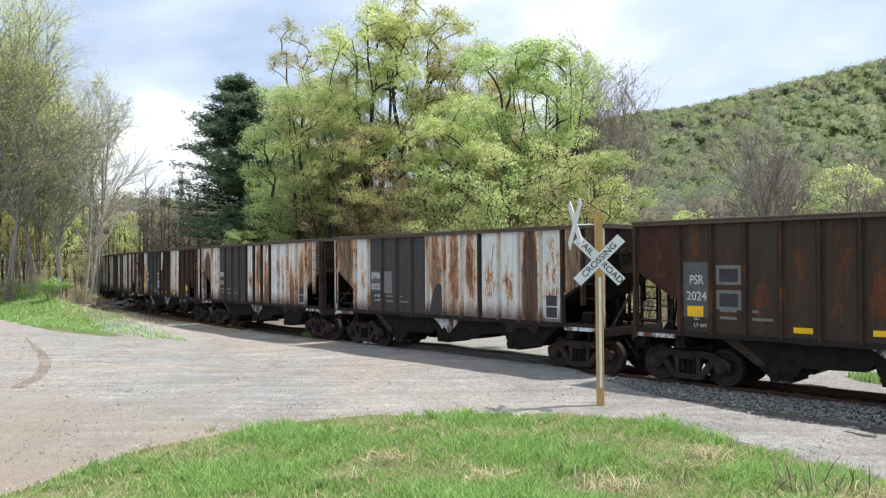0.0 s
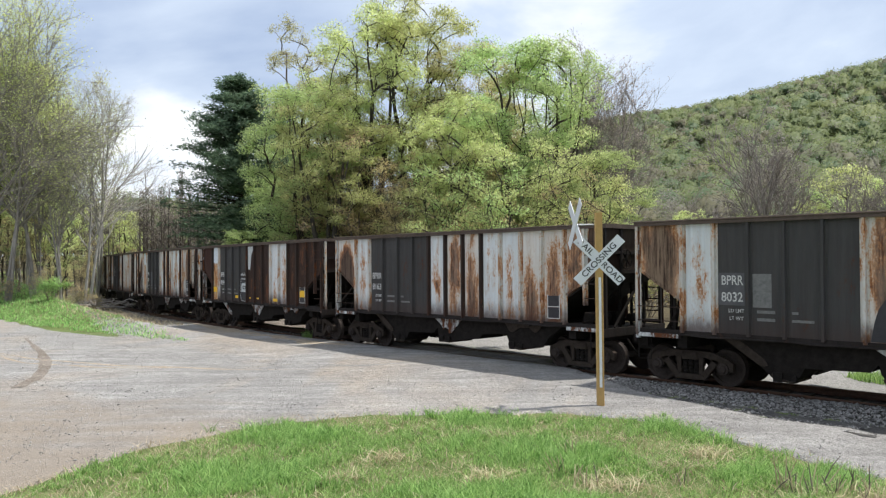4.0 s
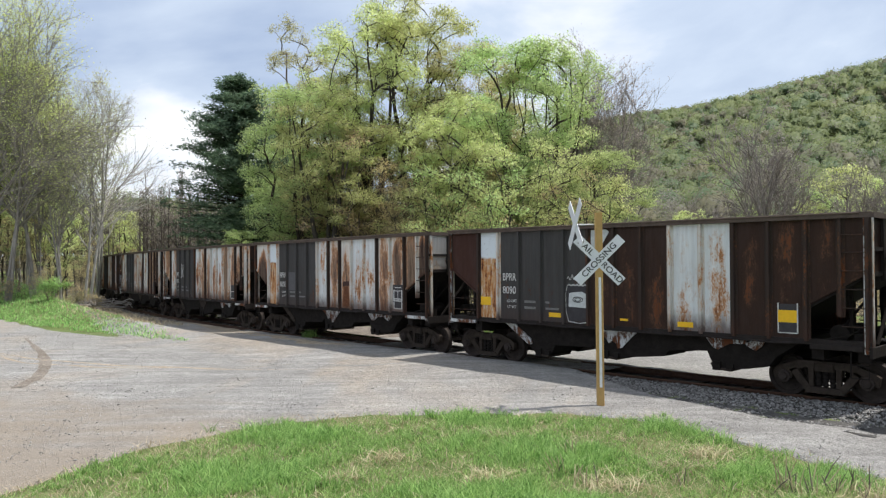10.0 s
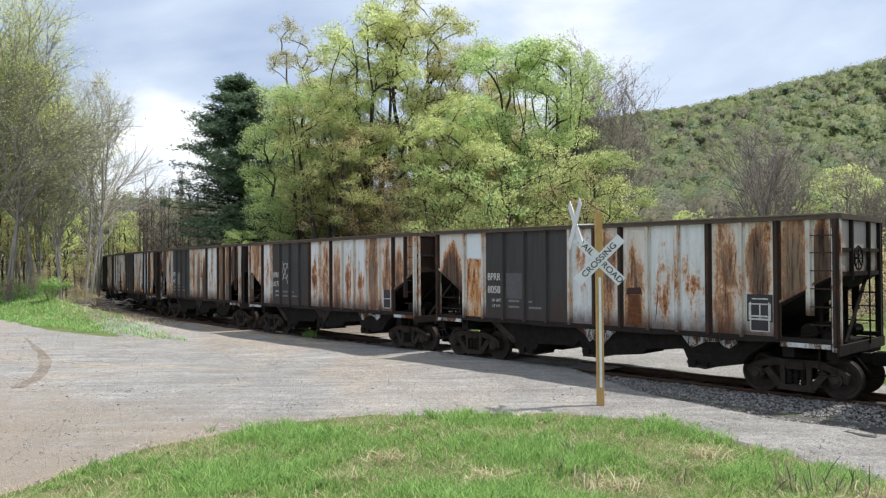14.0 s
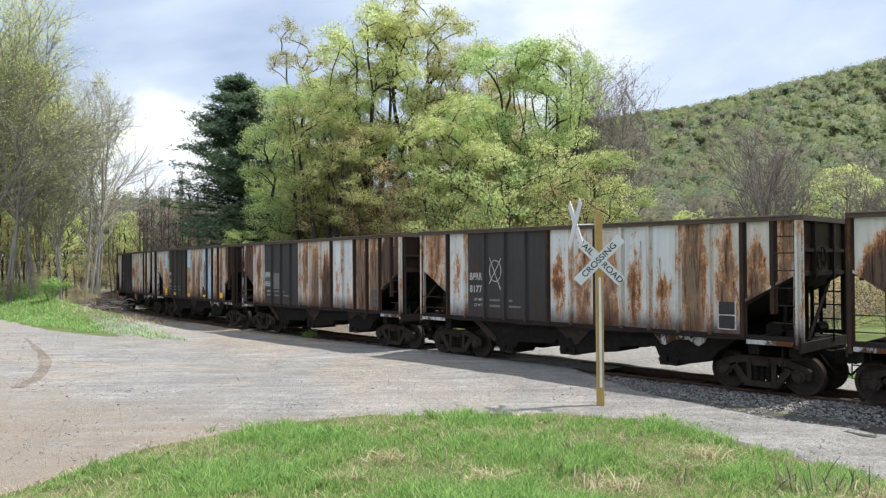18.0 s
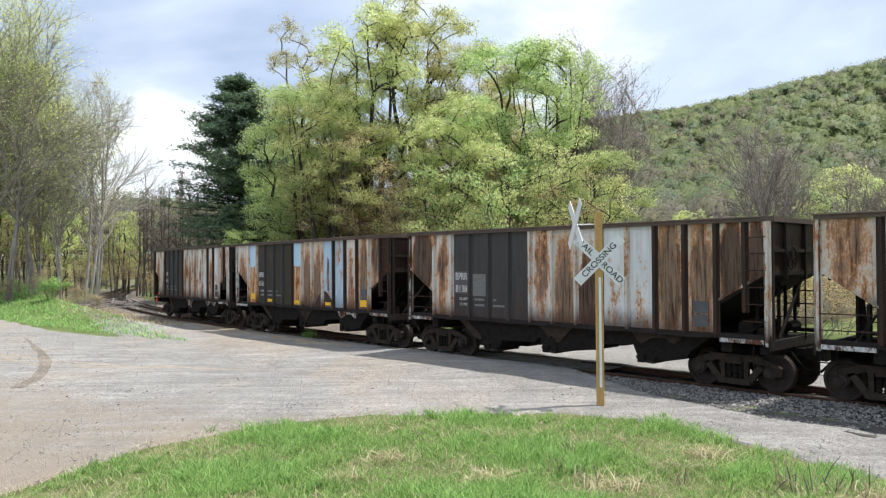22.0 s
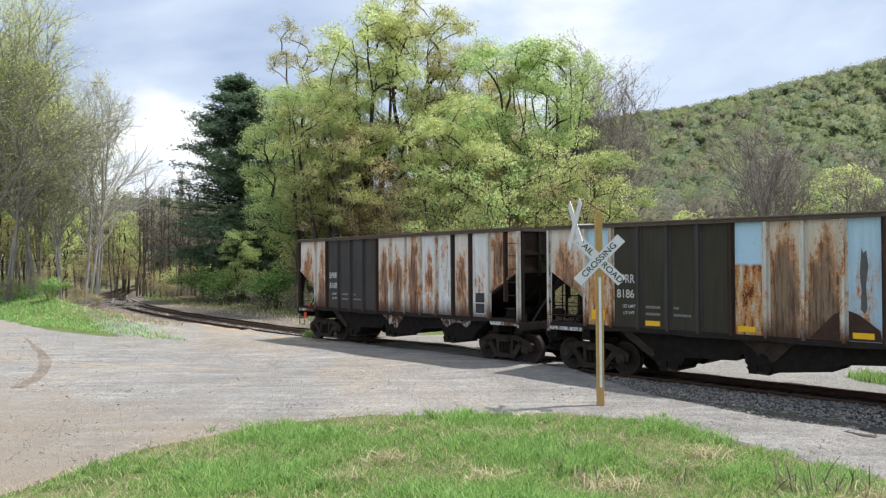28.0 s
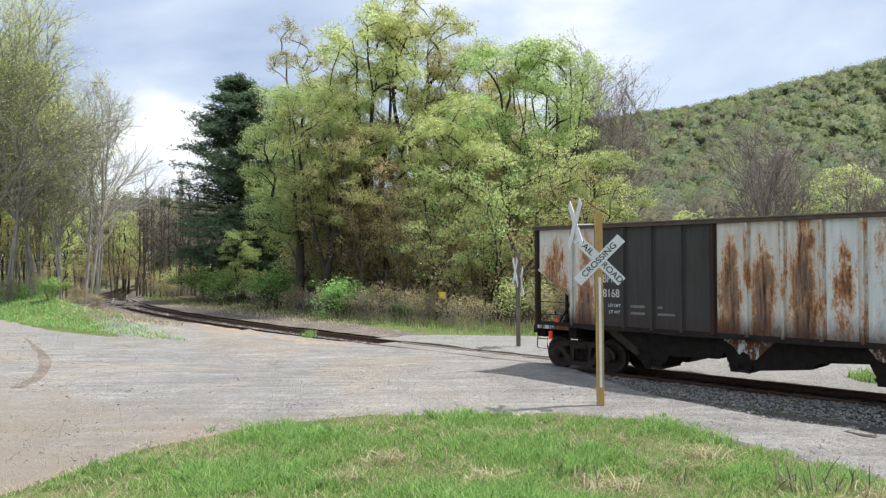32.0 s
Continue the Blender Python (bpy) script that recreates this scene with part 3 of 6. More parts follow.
    zz = np.maximum(height(x, y), z - 0.07) + 0.045 + road_rise(x, y) - 0.03 * np.abs(w - 0.5)
    tagged(part("sandy_wash", grid_mesh("sandy_wash", x, y, zz), SAND), "tan sandy strip beside the rail", "ground", kind="structure")
    # leaf litter under the wood
    u, w = np.meshgrid(np.linspace(-150, 3, 150), np.linspace(0, 1, 40))
    off = np.interp(u, [-150, -40, -8, 3], [4.2, 6.5, 10.5, 15]) * (1 - w) + w * 75 + 0.5 * wob(u, w * 9, 1.0) * (1 - w)
    x, y, z, _ = on_track(u, off)
    ob = part("woodland_floor", grid_mesh("woodland_floor", x, y, height(x, y) + 0.05), FLOORLEAF)
    tagged(ob, "brown leaf litter under the trees", "ground", kind="structure")
    u, w = np.meshgrid(np.linspace(-190, -42, 100), np.linspace(0, 1, 24))
    off = -np.interp(u, [-190, -70, -42], [4.5, 4.5, 14]) * (1 - w) - w * 60
    x, y, z, _ = on_track(u, off)
    ob = part("woodland_floor_bank", grid_mesh("woodland_floor_bank", x, y, height(x, y) + 0.05), FLOORLEAF)
    tagged(ob, "brown leaf litter under the bank trees", "ground", kind="structure")

    # ballast
    prof = np.array([(-3.9, -0.33), (-2.9, -0.26), (-2.0, -0.21), (-1.5, -0.19), (-0.6, -0.19), (0.6, -0.19), (1.5, -0.19), (2.1, -0.26), (3.0, -0.40)])
    for a, b, name, mat, lab in ((-235, -5.2, "ballast", GRAVEL, "light dusty ballast shoulder along the bend"), (3.6, 165, "ballast_dark", BALLAST, "dark grey crushed stone ballast shoulder")):
        u = np.linspace(a, b, int((b - a) / 0.7))
        U, O = np.meshgrid(u, prof[:, 0])
        x, y, z, _ = on_track(U, O)
        zz = z + prof[:, 1][:, None] + 0.018 * wob(x, y, 3.0)
        edge = (np.abs(O) > 2.5)
        zz = np.where(edge & (U > 0) & (O < 0), np.maximum(zz, height(x, y) + 0.02), zz)
        zz = np.where(edge & (U < 0), np.minimum(zz + 0.12, height(x, y) + 0.02), zz)
        tagged(part(name, grid_mesh(name, x, y, zz), mat), lab, "ballast", kind="structure")


def build_track():
    tr = holder("railway_track", Matrix(), "single railway line with rusty rails on dark ties", "railway track", kind="structure")
    prof = [(-0.036, 0.0), (0.036, 0.0), (0.036, -0.04), (0.010, -0.055), (0.010, -0.135), (0.07, -0.155), (0.07, -0.17), (-0.07, -0.17), (-0.07, -0.155), (-0.010, -0.135), (-0.010, -0.055), (-0.036, -0.04)]
    u = np.concatenate([np.arange(-220, 30, 1.0), np.arange(30, 165, 4.0)])
    for off, lab in ((-0.753, ""), (0.753, "")):
        P = []
        for o, z in prof:
            x, y, rz, _ = on_track(u, off + o)
            P.append(np.stack([x, y, rz + z], -1))
        P = np.stack(P, 1)
        n, k = P.shape[:2]
        i = np.arange(n * k).reshape(n, k)
        q = np.stack([i[:-1], np.roll(i, -1, 1)[:-1], np.roll(i, -1, 1)[1:], i[1:]], -1).reshape(-1, 4)
        part("rail", quick_mesh("rail", P.reshape(-1, 3), q), RAIL, tr)
    tie = Shape().box(-0.11, 0.11, -1.28, 1.28, -0.33, -0.165, cut=0.015).mesh("tie")
    tie.materials.append(TIE)
    rng = random.Random(4)
    for s in np.arange(-112, 26, 0.56):
        if -5.4 < s < 5.0:
            continue
        x, y, z, h = on_track(s)
        ob = part("tie", tie, None, tr)
        ob.matrix_basis = Matrix.Translation((x, y, z + rng.uniform(-0.012, 0.008))) @ Matrix.Rotation(h + rng.uniform(-0.02, 0.02), 4, "Z")
    # planks that edge the flangeways
    plank = Shape().box(-2.2, 2.2, -0.11, 0.11, -0.09, 0.0, cut=0.02).mesh("plank")
    plank.materials.append(OLDWOOD)
    for s in (-3.0, 1.5):
        for off in (-0.90, 0.93, 0.58, -0.58):
            x, y, z, h = on_track(s, off)
            ob = part("crossing_plank", plank, None, tr)
            ob.matrix_basis = Matrix.Translation((x, y, z - 0.012)) @ Matrix.Rotation(h, 4, "Z")


build_ground()
build_track()

# ---------------------------------------------------------------- the train
LEN, TOP, LOW, SIDE = 12.56, 4.18, 1.38, 1.50
EDGES = [0.0] + [round(1.255 + 0.833 * k, 3) for k in range(13)] + [11.97, 12.50]
LEAD_TRUCK = 11.46
MESHES = {}


def cut_line(x):
    """The lower edge of the side sheet."""
    if x < EDGES[1] + 0.01:
        return 2.95 - 0.66 * x
    if x > EDGES[13] - 0.01:
        return 2.18 + (x - EDGES[13]) * 0.56
    return LOW


def shared(key, make, mat):
    if (key, mat.name) not in MESHES:
        me = make().mesh(key.split("/")[0])
        me.materials.append(mat)
        MESHES[(key, mat.name)] = me
    return MESHES[(key, mat.name)]


def shift(sh):
    sh.v = [(x - LEN / 2, y, z) for x, y, z in sh.v]
    return sh


def panel_shape(i, side=-1):
    """One side sheet; it bellies a little between its posts."""
    a, b = EDGES[i] + 0.01, EDGES[i + 1] - 0.01
    cut = i in (0, 13, 14)
    n = 5
    sh = Shape()
    v = []
    for layer in (0.0, 0.02):
        for j in range(n):
            x = a + (b - a) * j / (n - 1)
            z0 = cut_line(x) if cut else LOW
            belly = 0.011 * math.sin(math.pi * j / (n - 1))
            for q in (0.0, 0.08, 0.5, 0.92, 1.0):
                out = SIDE + (belly * math.sin(math.pi * q) ** 0.5 if 0 < q < 1 else 0.0) - layer
                v.append((x, side * out, z0 + (4.07 - z0) * q))
    f = []
    for layer in (0, 1):
        o = layer * n * 5
        for j in range(n - 1):
            for q in range(4):
                c = (o + j * 5 + q, o + (j + 1) * 5 + q, o + (j + 1) * 5 + q + 1, o + j * 5 + q + 1)
                f.append(c if (side < 0) == (layer == 0) else c[::-1])
    sh.add(v, f)
    if cut:
        za, zb = cut_line(a), cut_line(b)
        sh.prism([(a, za - 0.035), (b, zb - 0.035), (b, zb + 0.03), (a, za + 0.03)], *sorted((side * (SIDE + 0.03), side * (SIDE - 0.06))), axis="y")
    return shift(sh)


def post_shape(i, side=-1):
    """A pressed hat-section post with its two riveted flanges."""
    x = EDGES[i]
    w = 0.050 if 0 < i < 15 else 0.045
    z0 = 1.92 if i == 14 else LOW - 0.03
    sh = Shape()
    y0, y1, y2 = side * (SIDE + 0.002), side * (SIDE + 0.016), side * (SIDE + 0.095)
    ring = [(x - w - 0.042, y0), (x - w - 0.042, y1), (x - w, y1), (x - w * 0.62, y2), (x + w * 0.62, y2), (x + w, y1), (x + w + 0.042, y1), (x + w + 0.042, y0)]
    if side > 0:
        ring = ring[::-1]
    sh.prism(ring, z0 if i not in (0, 15) else 1.24, 4.06)
    if side < 0:
        for k in range(17):
            z = max(z0, 1.45) + 0.05 + k * 0.155
            if z > 4.0:
                break
            for dx in (-w - 0.024, w + 0.024):
                sh.box(x + dx - 0.011, x + dx + 0.011, y1 - 0.012, y1, z - 0.011, z + 0.011)
    return shift(sh)


def chord_shape():
    """The top rim: an angle with a rolled outer edge, its leading corners cut."""
    c, o, i = 0.22, SIDE + 0.12, SIDE - 0.06
    e = 0.05
    R = [(-e, -o), (LEN + e - c, -o), (LEN + e, -o + c), (LEN + e, o - c), (LEN + e - c, o), (-e, o)]
    Q = [(0.08, -i), (LEN - 0.08 - c, -i), (LEN - 0.08, -i + c), (LEN - 0.08, i - c), (LEN - 0.08 - c, i), (0.08, i)]
    n, sh = 6, Shape()
    v = [(x, y, z) for z in (4.06, TOP) for ring_ in (R, Q) for x, y in ring_]
    f = []
    for a in range(n):
        b = (a + 1) % n
        f += [(a, b, 2 * n + b, 2 * n + a), (n + a, 3 * n + a, 3 * n + b, n + b), (2 * n + a, 2 * n + b, 3 * n + b, 3 * n + a), (a, n + a, n + b, b)]
    sh.add(v, f)
    for side in (-1, 1):
        sh.bar((-e, side * (o + 0.004), TOP - 0.02), (LEN + e - c, side * (o + 0.004), TOP - 0.02), 0.026, 6)
    return shift(sh)


def slope_shape(lead):
    sh = Shape()
    L = LEN
    if lead:
        ring = [(L - 0.06, 2.86), (L - 2.7, 1.26), (L - 2.7, 1.21), (L - 0.06, 2.80)]
    else:
        ring = [(0.03, 2.95), (2.6, 1.30), (2.6, 1.25), (0.03, 2.89)]
    return shift(sh.prism(ring, -SIDE + 0.03, SIDE - 0.03, axis="y"))


def end_panel_shape(lead):
    x0, x1 = (LEN - 0.08, LEN - 0.05) if lead else (0.0, 0.03)
    return shift(Shape().box(x0, x1, -SIDE + 0.05, SIDE - 0.05, 2.82 if lead else 2.92, 4.06))


def end_post_shape(lead, y):
    xo = LEN - 0.05 if lead else -0.08
    return shift(Shape().box(xo, xo + 0.08, y - 0.05, y + 0.05, 2.7 if abs(y) < 1 else 1.2, 4.06, cut=0.012))


def end_rail_shape(lead):
    xo = LEN - 0.05 if lead else -0.08
    return shift(Shape().box(xo, xo + 0.06, -SIDE + 0.02, SIDE - 0.02, 3.35, 3.43, cut=0.01).box(xo, xo + 0.05, -SIDE + 0.02, SIDE - 0.02, 2.80, 2.90, cut=0.01))


def sill_shape():
    """Side sills: a plate bent by years of loading shocks, with a bottom flange."""
    sh = Shape()
    for sgn in (-1, 1):
        n = 26
        v, f = [], []
        for k in range(n + 1):
            x = 0.0 + (LEN + 0.02) * k / n
            sag = 0.012 * math.sin(x * 2.3) + 0.010 * math.sin(x * 5.1 + 1)
            for y, z in ((1.31, 1.30), (1.575, 1.27 + sag), (1.575, 1.30 + sag), (1.53, 1.31), (1.53, 1.40), (1.31, 1.40)):
                v.append((x, sgn * y, z))
        for k in range(n):
            for j in range(6):
                a, b = k * 6 + j, k * 6 + (j + 1) % 6
                q = (a, a + 6, b + 6, b)
                f.append(q if sgn < 0 else q[::-1])
        sh.add(v, f)
    return shift(sh)


def underframe_shape():
    sh = Shape()
    L = LEN
    sh.box(0.05, L - 0.05, -0.2, 0.2, 0.82, 1.22)
    for x in (0.1, 1.2, LEAD_TRUCK, L - 0.15):
        sh.box(x - 0.13, x + 0.13, -1.45, 1.45, 0.95, 1.26)
    # the hopper floors between the bays
    sh.prism([(2.2, 1.30), (3.0, 0.82), (4.2, 0.70), (5.45, 0.74), (5.62, 0.92), (7.6, 0.84), (8.85, 0.92), (9.0, 0.84), (10.4, 0.84), (11.0, 1.25), (11.0, 1.36), (2.2, 1.36)], -1.33, 1.33, axis="y")
    return shift(sh)


# each hopper bay: an outline along the car, from its rear lip round the discharge gate to its front lip
BAYS = [[(2.25, 1.27), (3.15, 0.62), (3.38, 0.42), (3.52, 0.36), (3.84, 0.36), (4.02, 0.52), (4.12, 0.72), (4.2, 1.27)],
        [(5.50, 1.27), (5.62, 0.92), (5.66, 0.72), (5.74, 0.62), (5.72, 0.55), (5.86, 0.49), (6.65, 0.57), (7.62, 0.68), (7.72, 0.80), (7.86, 0.88), (7.95, 1.27)],
        [(8.72, 1.27), (8.80, 0.92), (8.88, 0.74), (8.95, 0.62), (8.93, 0.55), (9.06, 0.49), (9.8, 0.56), (10.3, 0.66), (10.42, 0.80), (10.75, 1.27)]]


def bay_shape(k):
    sh = Shape()
    ring = BAYS[k]
    for a, b in ((-1.32, -0.22), (0.22, 1.32)):
        sh.prism(ring, a, b, axis="y")
    lo = min(ring, key=lambda q: q[1])
    for y in (-1.38, 1.32):
        sh.box(lo[0] - 0.10, lo[0] + 0.10, y, y + 0.06, lo[1] - 0.02, lo[1] + 0.20)
        sh.box(lo[0] + 0.25, lo[0] + 0.42, y, y + 0.06, lo[1] + 0.03, lo[1] + 0.16)
    return shift(sh)


def gusset_shape(k):
    """The worn plate at the upper corner of a bay, with a lumpy lower edge."""
    if k == 0:
        ring = [(2.26, 1.25), (2.62, 1.26), (3.22, 0.84), (3.30, 0.70), (3.20, 0.66), (3.08, 0.70), (2.66, 0.98)]
    elif k == 1:
        ring = [(5.56, 1.25), (6.85, 1.25), (6.70, 1.12), (6.52, 0.94), (6.38, 0.80), (6.26, 0.78), (6.22, 0.90), (6.08, 0.98), (5.98, 0.90), (5.86, 1.06)]
    else:
        ring = [(8.80, 1.25), (10.25, 1.25), (10.20, 1.14), (10.04, 1.02), (9.92, 1.06), (9.78, 1.16), (9.40, 1.14), (9.10, 0.98), (8.98, 1.02)]
    return shift(Shape().prism(ring, -1.375, -1.335, axis="y"))


def door_shape(k):
    lo = min(BAYS[k], key=lambda q: q[1])
    x, z = lo
    return shift(Shape().prism([(x - 0.02, z + 0.06), (x + 0.36, z + 0.02), (x + 0.36, z - 0.03), (x - 0.08, z + 0.0), (x - 0.16, z + 0.12), (x - 0.12, z + 0.18)], -1.36, -0.25, axis="y"))


def corner_shape(lead):
    """The corner pillar, solid; its holes are dark discs on the face."""
    sh = Shape()
    x0, x1 = (LEN - 0.12, LEN - 0.03) if lead else (-0.05, 0.05)
    sh.box(x0, x1, -SIDE - 0.075, -SIDE + 0.05, 1.15, 4.06, cut=0.012)
    return shift(sh)


# a black disc laid on the pillar for the shaded inside of a hole
def pillar_hole(lead, k):
    sh = Shape()
    x, z = LEN - 0.075 if lead else 0.0, 2.35 + k * 0.185
    sh.prism([(x + 0.022 * math.cos(a), z + 0.026 * math.sin(a)) for a in (k2 * math.pi / 4 for k2 in range(8))], -SIDE - 0.079, -SIDE - 0.074, axis="y")
    return shift(sh)


def platform_shape(lead):
    sh = Shape()
    L = LEN
    if lead:
        sh.box(L - 1.25, L + 0.02, -1.53, 1.53, 1.18, 1.26)
        sh.box(L - 0.02, L + 0.04, -1.56, 1.56, 1.06, 1.29)
    else:
        sh.box(-0.05, 1.2, -1.53, 1.53, 1.18, 1.26)
        sh.box(-0.10, -0.04, -1.56, 1.56, 1.06, 1.29)
    return shift(sh)


def lip_shape(lead):
    """The pale worn edge strip of the end platform."""
    a, b = (LEN - 1.22, LEN - 0.14) if lead else (0.06, 1.16)
    return shift(Shape().box(a, b, -1.59, -1.532, 1.20, 1.30, cut=0.01))


def rung_shape(x0, x1, z, y=-SIDE - 0.085):
    return shift(Shape().tube([(x0, y + 0.08, z), (x0, y, z), (x1, y, z), (x1, y + 0.08, z)], [0.013] * 4, 5))


def stirrup_shape(x):
    return shift(Shape().tube([(x, -1.52, 1.2), (x, -1.54, 0.62), (x + 0.36, -1.54, 0.62), (x + 0.36, -1.52, 1.2)], [0.017] * 4, 5).bar((x, -1.53, 0.9), (x + 0.36, -1.53, 0.9), 0.014, 5))


def end_fittings(lead):
    """Hand rails, struts and brake gear inside the open end, as (name, shape)."""
    L = LEN
    out = []
    if lead:
        for x, y, z in ((L - 0.55, -0.95, 2.55), (L - 0.35, -0.2, 2.65), (L - 0.55, 0.7, 2.55), (L - 0.60, 1.44, 2.5)):
            out.append(("strut", Shape().box(x - 0.035, x + 0.035, y - 0.035, y + 0.035, 1.25, z)))
        for z in (1.66, 2.02, 2.36):
            out.append(("hand_rail", Shape().bar((L - 1.15 + (z - 1.6) * 0.7, 1.46, z), (L - 0.1, 1.46, z), 0.018, 5)))
        out.append(("brace", Shape().bar((L - 1.0, -1.1, 1.26), (L - 0.3, -0.1, 2.5), 0.035, 6)))
        out.append(("brace", Shape().bar((L - 0.06, -0.9, 1.3), (L - 0.06, 0.5, 2.7), 0.04, 6)))
        out.append(("air_tank", Shape().lathe([(0.0, -0.45), (0.20, -0.42), (0.20, 0.42), (0.0, 0.45)], (L - 0.75, -0.72, 1.52), 14)))
        out.append(("brake_cylinder", Shape().lathe([(0.0, -0.3), (0.13, -0.28), (0.13, 0.28), (0.0, 0.3)], (L - 0.35, 0.6, 1.5), 12)))
        out.append(("valve_box", Shape().box(L - 1.0, L - 0.7, 0.1, 0.6, 1.26, 1.66, cut=0.03)))
        out.append(("valve_box", Shape().box(L - 0.42, L - 0.2, -1.3, -0.95, 1.26, 1.54, cut=0.03)))
        out.append(("pipe", Shape().tube([(L - 1.1, -1.38, 1.36), (L - 0.8, -1.4, 1.42), (L - 0.5, -1.35, 1.5), (L - 0.2, -1.2, 1.7), (L - 0.15, -1.0, 2.3)], [0.02] * 5, 5)))
        out.append(("brake_staff", Shape().tube([(L + 0.06, 0.4, 1.2), (L + 0.06, 0.4, 3.2)], [0.02, 0.02], 6)))
    else:
        for x, y, z in ((0.62, -0.9, 2.45), (0.62, 0.0, 2.45), (0.62, 0.9, 2.45), (0.98, -1.40, 2.2), (0.98, 1.40, 2.2)):
            out.append(("strut", Shape().box(x - 0.035, x + 0.035, y - 0.035, y + 0.035, 1.25, z)))
        for z in (1.62, 1.98):
            out.append(("hand_rail", Shape().bar((0.06, 1.46, z), (1.2, 1.46, z), 0.018, 5)))
        out.append(("brace", Shape().bar((0.95, -1.3, 1.26), (0.5, -0.2, 2.5), 0.035, 6)))
        out.append(("brace", Shape().bar((1.15, -1.44, 2.0), (0.70, -1.44, 1.30), 0.028, 6)))
        out.append(("valve_box", Shape().box(0.78, 1.08, -1.36, -1.05, 1.26, 1.46, cut=0.03)))
    return [(n, shift(sh)) for n, sh in out]


def coupler_shape(lead):
    sh = Shape()
    x = LEN - 0.02 if lead else 0.02
    d = 1 if lead else -1
    sh.box(*sorted((x, x + d * 0.36)), -0.11, 0.11, 0.82, 1.02)
    sh.prism([(x + d * 0.30, -0.22), (x + d * 0.54, -0.17), (x + d * 0.58, 0.04), (x + d * 0.48, 0.20), (x + d * 0.30, 0.22)], 0.76, 1.06)
    # hose
    sh.tube([(x, -0.35, 0.95), (x + d * 0.2, -0.36, 0.7), (x + d * 0.38, -0.32, 0.52), (x + d * 0.5, -0.2, 0.55)], [0.03] * 4, 6)
    return shift(sh)


def brake_wheel_shape():
    sh = Shape()
    n, R, x = 18, 0.27, LEN + 0.12
    ring = [(x, R * math.cos(2 * math.pi * k / n) - 0.55, 3.2 + R * math.sin(2 * math.pi * k / n)) for k in range(n + 1)]
    sh.tube(ring, [0.018] * (n + 1), 5)
    for k in range(4):
        a = math.pi * k / 4
        sh.bar((x, -0.55 - R * math.cos(a), 3.2 - R * math.sin(a)), (x, -0.55 + R * math.cos(a), 3.2 + R * math.sin(a)), 0.012, 5)
    sh.bar((x - 0.15, -0.55, 3.2), (x, -0.55, 3.2), 0.03, 6)
    return shift(sh)


def frame_side_shape(sgn):
    y0, y1 = sorted((sgn * 0.93, sgn * 1.07))
    sh = Shape()
    sh.prism([(-1.12, 0.40), (-1.14, 0.60), (-1.0, 0.70), (-0.55, 0.86), (0.55, 0.86), (1.0, 0.70), (1.14, 0.60), (1.12, 0.40), (0.72, 0.42), (0.70, 0.60), (0.45, 0.70), (-0.45, 0.70), (-0.70, 0.60), (-0.72, 0.42)], y0, y1, axis="y")
    for m in (-1, 1):
        sh.prism([(m * 0.78, 0.62), (m * 0.62, 0.68), (m * 0.26, 0.22), (m * 0.40, 0.15)], y0, y1, axis="y")
        sh.prism([(m * 0.24, 0.28), (m * 0.34, 0.28), (m * 0.36, 0.72), (m * 0.24, 0.72)], y0 + 0.01, y1 - 0.01, axis="y")
    sh.prism([(-0.42, 0.14), (0.42, 0.14), (0.36, 0.27), (-0.36, 0.27)], y0 - 0.02, y1 + 0.02, axis="y")
    return sh


def cap_shape(sgn):
    return Shape().lathe([(0.0, sgn * 1.17), (0.08, sgn * 1.17), (0.10, sgn * 1.13), (0.145, sgn * 1.12), (0.15, sgn * 0.92)], (0, 0, 0), 12)


def spring_shape(sgn):
    sh = Shape()
    for x in (-0.15, 0.0, 0.15):
        prof = []
        for k in range(9):
            z = 0.28 + k * 0.045
            prof.append((0.075 if k % 2 else 0.055, z))
        n = 10
        base = len(sh.v)
        for r, z in prof:
            for j in range(n):
                t = 2 * math.pi * j / n
                sh.v.append((x + r * math.cos(t), sgn * 0.98 + r * math.sin(t), z))
        for i in range(len(prof) - 1):
            for j in range(n):
                k = (j + 1) % n
                sh.f.append((base + i * n + j, base + i * n + k, base + (i + 1) * n + k, base + (i + 1) * n + j))
    return sh


def bolster_shape():
    return Shape().box(-0.21, 0.21, -1.12, 1.12, 0.64, 0.82, cut=0.03).box(-0.3, 0.3, -0.3, 0.3, 0.6, 0.95)


def wheelset_shape():
    sh = Shape()
    for sgn in (-1, 1):
        prof = [(0.0, 0.86), (0.10, 0.86), (0.13, 0.80), (0.20, 0.785), (0.36, 0.80), (0.38, 0.825), (0.455, 0.825), (0.462, 0.74), (0.49, 0.70), (0.48, 0.685), (0.38, 0.69), (0.2, 0.74), (0.1, 0.70), (0.0, 0.69)]
        sh.lathe([(r, sgn * o) for r, o in prof], (0, 0, 0), 28)
        # cast lightening dimples
        for k in range(6):
            t = 2 * math.pi * k / 6
            cx, cz = 0.28 * math.cos(t), 0.28 * math.sin(t)
            sh.box(cx - 0.03, cx + 0.03, *sorted((sgn * 0.785, sgn * 0.81)), cz - 0.03, cz + 0.03)
    sh.bar((0, -1.0, 0), (0, 1.0, 0), 0.085, 10)
    return sh


WHEELSETS, CARS = [], []


